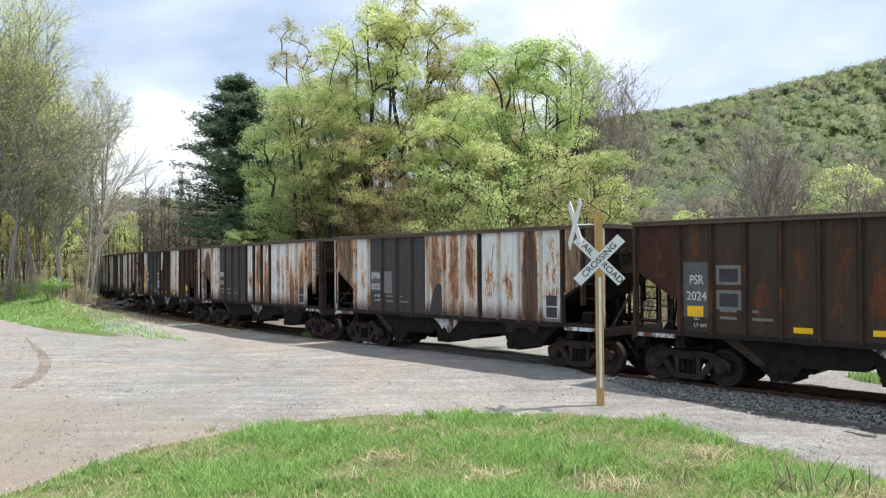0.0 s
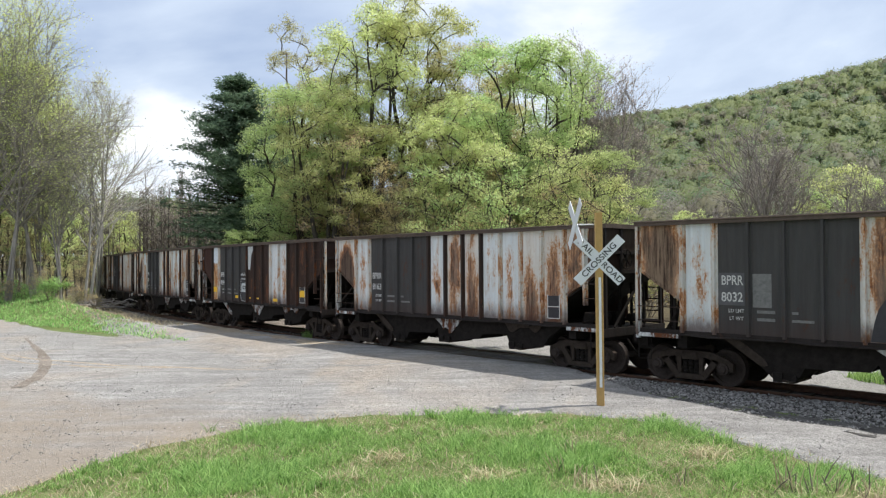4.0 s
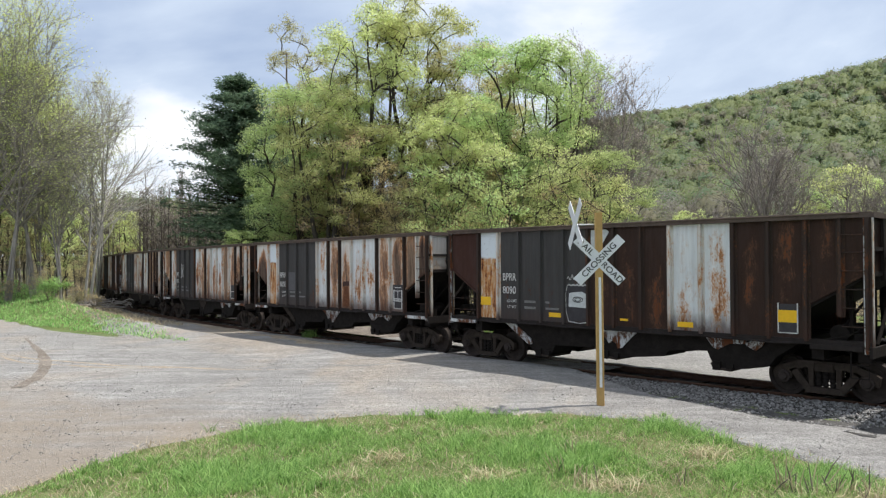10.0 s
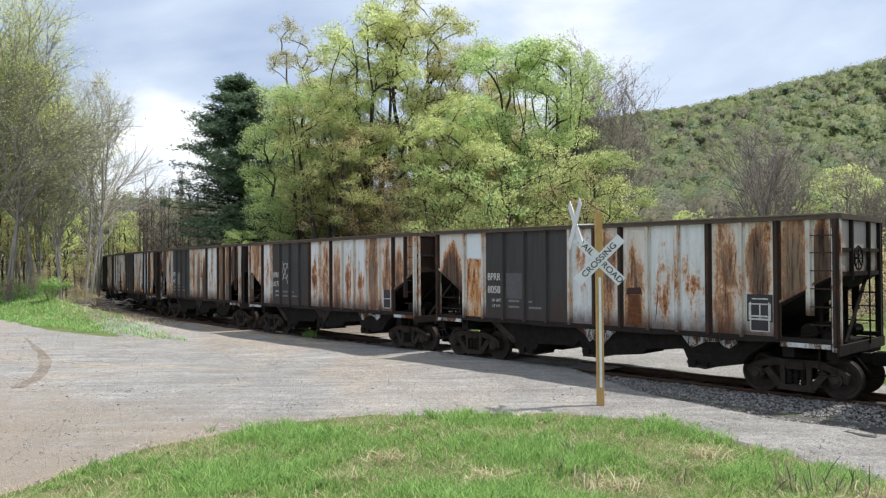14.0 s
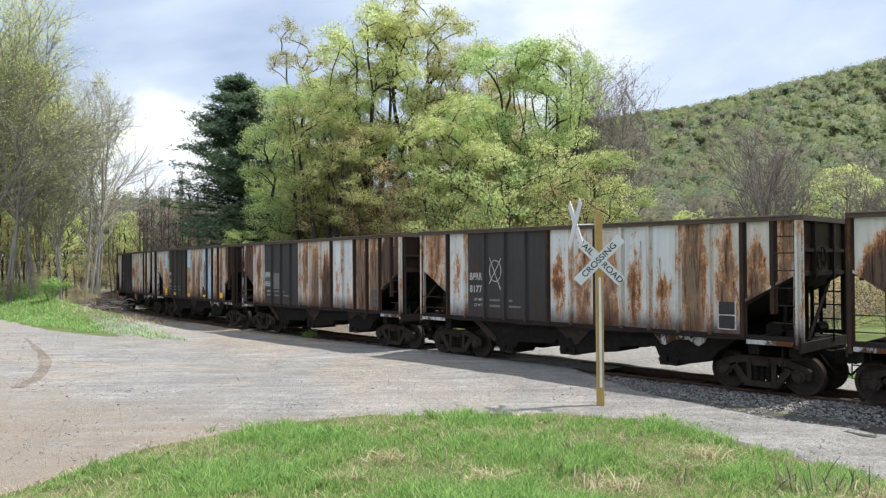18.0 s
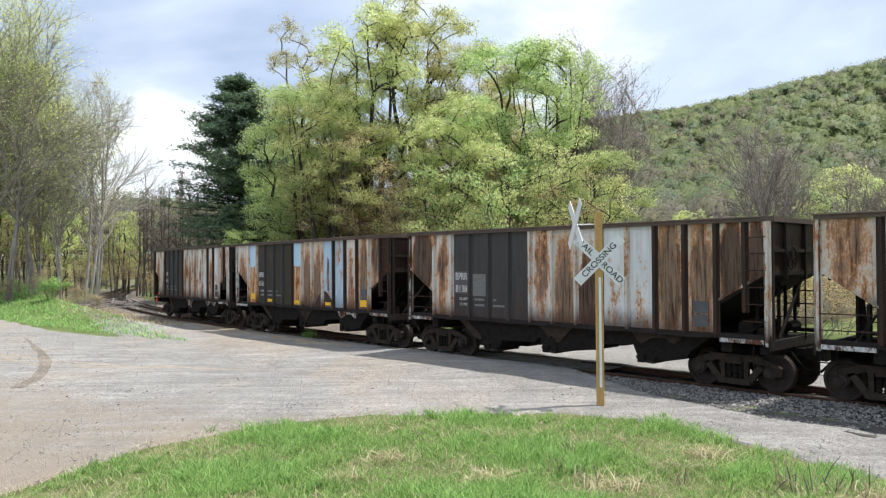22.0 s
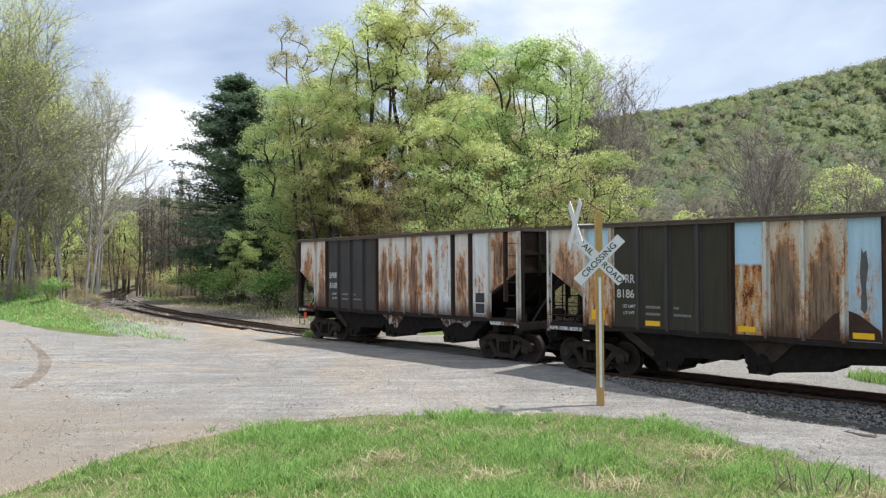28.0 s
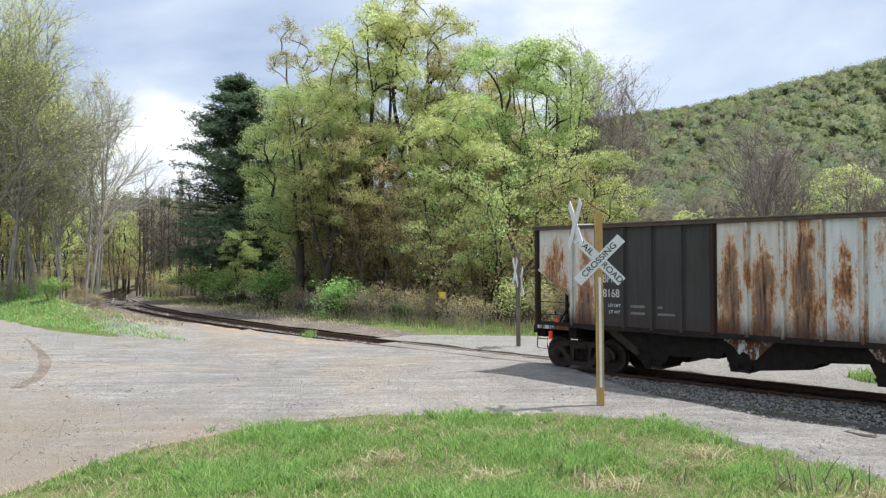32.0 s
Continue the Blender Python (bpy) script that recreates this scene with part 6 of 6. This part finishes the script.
        put(kind, (px - 784) / 1341 * y, y, sc, 1.0, rng.uniform(0, 6.28), "trees at the hill foot")
    for k in range(16):
        px, y = rng.uniform(1090, 1640), rng.uniform(88, 150)
        put(rng.choice(("far_grey", "far_grey", "far_lime", "far_green", "far_grey", "stem_wood")), (px - 784) / 1341 * y, y, rng.uniform(0.6, 0.95), 1.0, rng.uniform(0, 6.28), "trees at the hill foot")


plant_all()


def hill_woods():
    r = np.random.RandomState(5)
    kinds = [("lime", HAZY_LIME, 0.44), ("green", HAZY_GREEN, 0.22), ("olive", HAZY_OLIVE, 0.20), ("grey", HAZY_GREY, 0.13), ("dark", HILL_DARK, 0.004)]
    bm = bmesh.new()
    bmesh.ops.create_icosphere(bm, subdivisions=2, radius=1)
    bv, bf = np.array([v.co[:] for v in bm.verts]), np.array([[v.index for v in f.verts] for f in bm.faces])
    bm.free()
    pos = []
    while len(pos) < 4600:
        d = 125 + 480 * r.rand() ** 0.75
        px = r.uniform(-150, 1700)
        if px > 1640 or (px < 420 and r.rand() < 0.65) or (420 <= px < 1000 and r.rand() < 0.94):
            continue
        if px < 420:
            d = r.uniform(150, 300)
        pos.append(((px - 784) / 1341 * d, d))
    pos = np.array(pos)
    z = height(pos[:, 0], pos[:, 1])
    # neighbours tend to be of one kind
    mood = wob(pos[:, 0] * 0.03, pos[:, 1] * 0.03, 1.0)
    score = np.stack([0.5 * mood + r.gumbel(0, 0.6, len(pos)) + math.log(k[2]) for k in kinds[:1]] + [(-0.5 if j == 2 else 0.2) * mood + r.gumbel(0, 0.6, len(pos)) + math.log(k[2]) for j, k in enumerate(kinds[1:], 1)])
    low = smooth01(290, 150, pos[:, 1])
    score[2] += 0.5 * low
    score[3] += 0.8 * low
    score[0] -= 0.3 * low
    pick = score.argmax(0)
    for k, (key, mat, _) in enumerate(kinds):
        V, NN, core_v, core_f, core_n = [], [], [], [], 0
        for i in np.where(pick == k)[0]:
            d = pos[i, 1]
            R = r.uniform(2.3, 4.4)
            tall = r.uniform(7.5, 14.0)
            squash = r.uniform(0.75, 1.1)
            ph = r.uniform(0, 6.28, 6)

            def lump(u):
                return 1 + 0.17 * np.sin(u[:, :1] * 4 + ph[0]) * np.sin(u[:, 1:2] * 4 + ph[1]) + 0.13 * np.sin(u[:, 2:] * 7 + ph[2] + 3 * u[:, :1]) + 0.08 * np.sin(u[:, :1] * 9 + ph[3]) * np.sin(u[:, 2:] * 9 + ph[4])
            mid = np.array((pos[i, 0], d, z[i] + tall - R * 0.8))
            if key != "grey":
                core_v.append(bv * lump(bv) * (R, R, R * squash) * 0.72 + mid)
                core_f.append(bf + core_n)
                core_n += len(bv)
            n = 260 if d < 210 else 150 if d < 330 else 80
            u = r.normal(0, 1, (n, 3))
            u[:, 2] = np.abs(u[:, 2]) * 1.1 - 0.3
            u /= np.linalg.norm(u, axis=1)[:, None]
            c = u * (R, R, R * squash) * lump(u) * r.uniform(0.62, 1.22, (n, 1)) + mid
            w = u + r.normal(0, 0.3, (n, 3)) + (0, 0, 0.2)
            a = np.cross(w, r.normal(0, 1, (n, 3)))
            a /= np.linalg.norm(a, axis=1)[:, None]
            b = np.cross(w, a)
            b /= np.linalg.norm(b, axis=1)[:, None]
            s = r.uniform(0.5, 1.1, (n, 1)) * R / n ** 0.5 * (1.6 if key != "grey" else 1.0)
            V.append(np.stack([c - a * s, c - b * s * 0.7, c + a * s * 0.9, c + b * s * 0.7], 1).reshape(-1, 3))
            # normals lean upward, flattening the crowns' shading as haze would
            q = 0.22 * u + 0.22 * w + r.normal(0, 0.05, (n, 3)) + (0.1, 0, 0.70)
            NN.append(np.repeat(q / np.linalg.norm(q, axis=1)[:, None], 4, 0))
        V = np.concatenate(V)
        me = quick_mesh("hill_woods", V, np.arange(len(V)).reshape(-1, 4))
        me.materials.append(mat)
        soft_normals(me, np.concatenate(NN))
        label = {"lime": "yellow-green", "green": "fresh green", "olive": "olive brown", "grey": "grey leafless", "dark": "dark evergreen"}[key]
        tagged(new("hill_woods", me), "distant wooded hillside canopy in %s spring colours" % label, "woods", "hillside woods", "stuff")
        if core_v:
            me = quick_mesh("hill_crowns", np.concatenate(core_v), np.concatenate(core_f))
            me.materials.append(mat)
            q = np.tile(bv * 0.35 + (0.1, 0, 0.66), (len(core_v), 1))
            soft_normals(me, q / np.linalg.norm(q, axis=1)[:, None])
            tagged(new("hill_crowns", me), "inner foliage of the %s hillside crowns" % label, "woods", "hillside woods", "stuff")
    # bare stems
    n = 1500
    i = r.randint(len(pos), size=n)
    x, y = pos[i, 0] + r.normal(0, 2, n), pos[i, 1] + r.normal(0, 2, n)
    zz, h = height(x, y), r.uniform(6, 11, n)
    w = 0.11
    lean = r.normal(0, 0.5, n)
    V = np.stack([np.stack([x - w, y, zz - 0.5], -1), np.stack([x + w, y, zz - 0.5], -1), np.stack([x + lean + w * 0.3, y, zz + h], -1), np.stack([x + lean - w * 0.3, y, zz + h], -1)], 1).reshape(-1, 3)
    me = quick_mesh("hill_stems", V, np.arange(4 * n).reshape(-1, 4))
    me.materials.append(BARK_TWIG)
    tagged(new("hill_stems", me), "thin grey tree stems on the hillside", "woods", kind="stuff")


hill_woods()

# ---------------------------------------------------------------- grass and stones


def front_edge(x):
    return np.interp(x, VERGE_X,
                     VERGE_Y) + wob(x, x * 0.3, 1.9) * 0.22


def tufts(name, label, x, y, tall, wide, mat, seed, lean=0.45, lift=0.0):
    r = np.random.RandomState(seed)
    n = len(x)
    z = height(x, y) + lift
    t = r.uniform(0, 2 * np.pi, n)
    h = tall * r.uniform(0.45, 1.2, n)
    lx, ly = r.normal(0, lean, n) * h, r.normal(0, lean, n) * h
    cx, cy, w = np.cos(t), np.sin(t), wide * r.uniform(0.6, 1.3, n)
    P = lambda k, f, hh: np.stack([x + k * cx * w * f + lx * hh ** 2, y + k * cy * w * f + ly * hh ** 2, z - 0.01 + h * hh], -1)
    V = np.stack([P(-1, 1, 0), P(1, 1, 0), P(1, 0.75, 0.55), P(-1, 0.75, 0.55), P(1, 0.12, 1.0), P(-1, 0.12, 1.0)], 1).reshape(-1, 3)
    b = np.arange(n)[:, None] * 6
    q = np.concatenate([b + [0, 1, 2, 3], b + [3, 2, 4, 5]])
    me = quick_mesh(name, V, q)
    me.materials.append(mat)
    return tagged(new(name, me), label, "grass", kind="stuff")


def build_grass():
    r = np.random.RandomState(9)
    # foreground verge, in clumps
    m = 9500
    cx, cy = r.uniform(-8, 9, m), r.uniform(7.4, 15.9, m)
    e = front_edge(cx) - cy
    thin = wob(cx, cy, 0.9)
    keep = (e > -1.1 * r.rand(m) ** 2) & (r.rand(m) < np.clip(e * 0.8 + 0.14, 0.05, 1) * np.clip(0.8 + 0.7 * thin, 0.12, 1)) & (np.abs(cx) < 0.68 * cy)
    cx, cy, thin = cx[keep], cy[keep], thin[keep]
    for part_no, (lo, hi, tall, wide, per) in enumerate(((-2, -0.1, 0.085, 0.007, 15), (-0.1, 0.35, 0.135, 0.008, 17), (0.35, 2, 0.20, 0.0085, 18))):
        g = (thin >= lo) & (thin < hi)
        x = np.repeat(cx[g], per) + r.normal(0, 0.055, g.sum() * per)
        y = np.repeat(cy[g], per) + r.normal(0, 0.055, g.sum() * per)
        tufts("grass_verge", ("short trodden grass of the verge", "uneven spring grass of the verge", "tall lush grass tufts of the verge")[part_no], x, y, tall, wide, BLADE, part_no + 1, 0.6)
    n = 24000
    x, y = r.uniform(-8, 9, n), r.uniform(7.5, 15.7, n)
    k = (front_edge(x) - y > -0.5) & (np.abs(x) < 0.68 * y) & (r.rand(n) < np.clip(0.55 - 0.9 * wob(x, y, 0.9) + 0.5 * (wob(x, y, 2.3) > 0.3), 0.14, 1))
    tufts("dry_grass", "dead straw among the verge grass", x[k], y[k], 0.11, 0.006, STRAW, 3, 1.3)
    for k, (px, py, rad) in enumerate(((1.05, 13.6, 0.28), (-0.9, 12.2, 0.4), (-1.4, 10.9, 0.35), (4.9, 10.1, 0.7), (5.7, 10.0, 0.6), (3.4, 11.6, 0.4), (2.3, 10.6, 0.6), (4.2, 12.4, 0.35), (0.6, 11.0, 0.35))):
        m2 = int(420 * rad)
        x, y = px + r.normal(0, rad * 0.5, m2), py + r.normal(0, rad * 0.5, m2)
        tufts("dry_grass", "pale dead straw lying in a bare spot", x, y, 0.14, 0.007, STRAW, 40 + k, 1.8, 0.03)
    # bank beside the bend
    n = 90000
    x, y = r.uniform(-62, -8, n), r.uniform(31, 68, n)
    a = 0.672 * (x + 12.2) + 0.741 * (y - 32.6)
    s, far = track_frame(x, y)
    g = (a > -0.2 + 0.3 * wob(x, y, 1.5)) & (far < np.interp(s, [-90, -45, -13, 0], [-3.5, -3.6, -5.4, -6.2]) + 0.4 * wob(y, x, 1.2)) & (a < 24) & (x > -0.66 * y)
    x, y = x[g], y[g]
    tufts("grass_bank", "bright green grass bank beside the bend", x, y, 0.17, 0.022, BLADE, 4, 0.6)
    k = r.rand(len(x)) < 0.07
    tufts("dry_grass", "dead straw on the grass bank", x[k], y[k], 0.2, 0.018, STRAW, 5, 0.8)
    # strip between the line and the wood
    n = 26000
    u, o = r.uniform(-60, 2, n), r.uniform(3.4, 11, n)
    g = r.rand(n) < np.clip((o - 4.2) / 4.5, 0.02, 1) * np.where(u > -8, 1.0, np.clip((u + 34) / 26, 0.05, 1) * 0.9 + 0.05)
    g &= ~((u > -4.8) & (o < 2.5 + np.interp(u, [-5, 0, 6], [3.0, 5.5, 8])))
    x, y, _, _ = on_track(u[g], o[g])
    tufts("grass_strip", "weedy grass between the line and the wood", x, y, 0.24, 0.016, BLADE, 6, 0.5)
    k = r.rand(len(x)) < 0.4
    tufts("dry_weeds", "dry standing weeds along the wood edge", x[k], y[k] + 0.1, 0.55, 0.012, STRAW, 7, 0.35)
    # patch beyond the line by the lane
    n = 16000
    x, y = r.uniform(8.8, 16, n), r.uniform(17.5, 23, n)
    s, far = track_frame(x, y)
    e = ((x - 13.3) / 2.3) ** 2 + ((far - 3.2) / 1.15) ** 2
    g = (e < 1.0 + 0.3 * wob(x, y, 2)) & (far > 1.7)
    tufts("grass_patch", "bright green grass patch beside the far lane", x[g], y[g], 0.26, 0.014, BLADE, 8, 0.5)
    # weed in the rails
    x, y, _, _ = on_track(-9.9 + r.normal(0, 0.16, 160), -0.75 + r.normal(0, 0.14, 160))
    tufts("weed_tuft", "small yellow-green weed tuft between rail and road", x, y, 0.36, 0.012, BLADE, 9, 0.4)


def stones(name, label, x, y, z, size, mat, seed):
    r = np.random.RandomState(seed)
    n = len(x)
    base = np.array([(1, 0, 0), (0, 1, 0), (-1, 0, 0), (0, -1, 0), (0.15, 0.1, 0.8), (0.1, -0.1, -0.8)])
    q = r.normal(0, 1, (n, 6, 3)) * 0.22 + base
    s = size * np.exp(r.normal(0, 0.35, n))[:, None, None]
    t = r.uniform(0, 6.28, n)
    c, d = np.cos(t)[:, None], np.sin(t)[:, None]
    q = q * s
    V = np.stack([q[..., 0] * c - q[..., 1] * d + x[:, None], q[..., 0] * d + q[..., 1] * c + y[:, None], q[..., 2] * 0.75 + z[:, None]], -1).reshape(-1, 3)
    f = np.array([(0, 1, 4), (1, 2, 4), (2, 3, 4), (3, 0, 4), (1, 0, 5), (2, 1, 5), (3, 2, 5), (0, 3, 5)])
    F = (np.arange(n)[:, None, None] * 6 + f[None]).reshape(-1, 3)
    me = quick_mesh(name, V, F)
    me.materials.append(mat)
    return tagged(new(name, me), label, "stones", kind="stuff")


def build_stones():
    r = np.random.RandomState(12)
    n = 24000
    u, o = r.uniform(3.9, 19, n), -np.abs(r.uniform(0.85, 3.9, n))
    g = r.rand(n) < np.clip((4.0 + o) * 1.2, 0.1, 1)
    u, o = u[g], o[g]
    x, y, z, _ = on_track(u, o)
    zz = z + np.interp(o, [-3.6, -2.9, -2.0, -1.5, -0.6], [-0.40, -0.33, -0.25, -0.19, -0.19]) + 0.015
    stones("ballast_stones", "crushed grey ballast stones", x, y, np.maximum(zz, height(x, y) + 0.0), 0.026, STONE, 1)
    n = 9000
    u, o = r.uniform(-60, -5.5, n), r.normal(0, 1.5, n)
    g = np.abs(np.abs(o) - 0.75) > 0.12
    x, y, z, _ = on_track(u[g], o[g])
    stones("bend_stones", "light dusty ballast stones on the bend", x, y, z - 0.185 - 0.05 * np.clip(np.abs(o[g]) - 1.5, 0, 2), 0.04, PEBBLE, 2)
    n = 60000
    x, y = r.uniform(-24, 8, n), r.uniform(9, 36, n)
    s, far = track_frame(x, y)
    a = 0.672 * (x + 12.2) + 0.741 * (y - 32.6)
    g = (y > front_edge(x) - 0.2) & (far < -1.0) & (a < 0.3) & (np.abs(x) < 0.66 * y) & (r.rand(n) < 0.5 + 0.5 * wob(x, y, 0.9))
    x, y = x[g], y[g]
    stones("road_pebbles", "loose pebbles on the gravel road", x, y, height(x, y) + 0.04 + road_rise(x, y), 0.013, PEBBLE, 3)


build_grass()
build_stones()


def litter():
    r = np.random.RandomState(31)
    # dry weeds and leaf scraps along the bend
    n = 5200
    u, o = r.uniform(-75, -20, n), -r.uniform(2.2, 6.4, n)
    x, y, _, _ = on_track(u, o)
    tufts("dry_weeds", "dry weeds and leaf scraps beside the bend", x, y, 0.22, 0.02, STRAW, 11, 0.9)
    n = 2600
    x, y, _, _ = on_track(r.uniform(-62, -14, n), r.uniform(3.0, 8.5, n))
    tufts("dry_weeds", "dry weeds between the bend and the wood", x, y, 0.26, 0.018, STRAW, 12, 0.7)
    # a spun tyre's mark in the gravel
    t = np.linspace(0, 1, 40)
    px, py = np.interp(t, [0, 0.35, 0.5, 0.65, 0.8, 1], [-18.5, -14.6, -13.1, -12.2, -11.4, -11.0]), np.interp(t, [0, 0.35, 0.5, 0.65, 0.8, 1], [33.6, 27.6, 25.0, 23.2, 21.3, 19.6])
    nx, ny = -np.gradient(py), np.gradient(px)
    ln = np.hypot(nx, ny)
    wide = 0.19 * (1 + 0.25 * wob(t * 9, t * 4, 2)) * np.interp(t, [0, 0.2, 0.5, 1], [0.25, 0.5, 1.0, 0.8])
    X = np.stack([px + nx / ln * wide * k for k in (-1, -0.4, 0.4, 1)])
    Y = np.stack([py + ny / ln * wide * k for k in (-1, -0.4, 0.4, 1)])
    tagged(part("tyre_mark", grid_mesh("tyre_mark", X, Y, height(X, Y) + 0.041 + 0.010 * wob(X, Y, 2.2) + 0.01 * wob(Y, X, 0.7)), TRACKMARK), "dark curved tyre mark in the gravel", "tyre mark", kind="structure")
    # arcs of paler grit that turning wheels have swept up
    for k, (cx, cy, rad, a0, a1) in enumerate(((-2.0, 34.0, 13.5, 3.6, 4.9), (-3.0, 36.0, 16.8, 3.7, 4.75), (1.0, 38.0, 17.2, 3.75, 4.6), (-8.0, 30.0, 8.6, 3.5, 5.2), (3.0, 42.0, 24.0, 4.05, 4.62))):
        a = np.linspace(a0, a1, 70)
        wide = 0.10 * np.sin(np.pi * (a - a0) / (a1 - a0)) * (1 + 0.5 * wob(a * 6, a * 3 + k, 2))
        X = np.stack([cx + (rad + q * wide) * np.cos(a) for q in (-1, -0.4, 0.4, 1)])
        Y = np.stack([cy + (rad + q * wide) * 0.8 * np.sin(a) for q in (-1, -0.4, 0.4, 1)])
        Z = height(X, Y) + road_rise(X, Y) + 0.039 + 0.010 * wob(X, Y, 2.2) + 0.01 * wob(Y, X, 0.7)
        tagged(part("grit_arc", grid_mesh("grit_arc", X, Y, Z), SAND if k % 2 else LANE), "curved line of paler grit swept up by wheels", "tyre mark", kind="structure")
    # larger loose stones of the road
    n = 1300
    x, y = r.uniform(-18, 8, n), r.uniform(10, 34, n)
    s, far = track_frame(x, y)
    g = (y > front_edge(x) - 0.5) & (far < -1.2) & (a_bank(x, y) < 0.2) & (np.abs(x) < 0.66 * y)
    x, y = x[g], y[g]
    stones("road_stones", "scattered loose stones on the gravel road", x, y, height(x, y) + 0.04 + road_rise(x, y), 0.018, PEBBLE, 5)


litter()


def small_things():
    rng = random.Random(8)
    # brushwood heap by the bend
    heap = holder("brush_pile", Matrix.Translation((-25.6, 55.5, height1(-25.6, 55.5))), "heap of dead grey branches beside the bend", "brushwood")
    for k in range(34):
        a = rng.uniform(0, 6.28)
        L = rng.uniform(1.0, 2.6)
        x, y = rng.gauss(0, 1.5), rng.gauss(0, 1.2)
        h = rng.uniform(0.05, 0.5)
        part("branch", Shape().tube([(x, y, h), (x + math.cos(a) * L * 0.5, y + math.sin(a) * L * 0.5, h + rng.uniform(0, 0.4)), (x + math.cos(a) * L, y + math.sin(a) * L, h + rng.uniform(-0.1, 0.5))], [0.045, 0.03, 0.012], 5), BARK_GREY, heap)
    # stubs of dead brush in the verge
    for x, y, n, big in ((4.55, 10.35, 12, 1.3), (4.75, 10.1, 12, 1.2), (5.15, 10.0, 8, 0.9), (5.55, 10.2, 9, 1.0), (5.35, 9.8, 7, 0.9), (1.7, 11.4, 7, 0.8), (2.05, 12.3, 8, 0.9), (1.95, 10.7, 9, 0.9), (3.3, 10.8, 6, 0.7)):
        z = height1(x, y)
        st = holder("dead_stalks", Matrix.Translation((x, y, z)), "broken dry stalks sticking out of the grass", "dead plant", "dead stalks")
        for k in range(n):
            a, L, lean = rng.uniform(0, 6.28), rng.uniform(0.15, 0.40) * big, rng.uniform(0.05, 0.9)
            fx, fy = rng.gauss(0, 0.10 * big), rng.gauss(0, 0.10 * big)
            h = L * math.cos(lean) + 0.05
            part("stalk", Shape().tube([(fx, fy, -0.05), (fx + 0.4 * L * math.sin(lean) * math.cos(a), fy + 0.4 * L * math.sin(lean) * math.sin(a), 0.45 * h), (fx + L * math.sin(lean) * math.cos(a), fy + L * math.sin(lean) * math.sin(a), h)], [0.013 * big, 0.010, 0.005], 5), rng.choice((STRAW, STRAW, OLDWOOD)), st)
    x, y = 5.10, 10.45
    st = holder("dead_stick", Matrix.Translation((x, y, height1(x, y))), "thin bare stick leaning out of the grass", "dead plant")
    part("stick", Shape().tube([(0, 0, -0.1), (0.12, 0.0, 0.18), (0.22, 0.02, 0.34), (0.33, 0.02, 0.47)], [0.011, 0.010, 0.008, 0.005], 5), OLDWOOD, st)

small_things()

# ---------------------------------------------------------------- what moves


def run(t):
    """Metres that the train has gone, 0 at mid-clip."""
    u = (t - 16) / 16
    return 51.0533 * u + 0.0238 * u ** 2 + 3.3846 * u ** 3 - 0.6868 * u ** 4 - 2.0242 * u ** 5 + 0.1 * max(0.0, t - 30) ** 2


def car_pose(s):
    ax, ay, az, _ = on_track(s + 1.2)
    bx, by, bz, _ = on_track(s + LEAD_TRUCK)
    a, b = Vector((float(ax), float(ay), float(az))), Vector((float(bx), float(by), float(bz)))
    d = (b - a).normalized()
    side = Vector((0, 0, 1)).cross(d).normalized()
    up = d.cross(side)
    o = a + d * (LEN / 2 - 1.2)
    m = Matrix((d, side, up)).transposed().to_4x4()
    return Matrix.Translation(o) @ m


def motions():
    times = [k * 1.0 for k in range(33)]
    for car, s0 in zip(CARS, TAIL):
        walk(car, [(t, car_pose(s0 + run(t))) for t in times])
    n = 176
    ts = [32.0 * k / n for k in range(n + 1)]
    for w, x in WHEELSETS:
        walk(w, [(t, Matrix.Translation((x, 0, 0.46)) @ Matrix.Rotation((run(t) - run(0)) / 0.46, 4, "Y")) for t in ts])


motions()
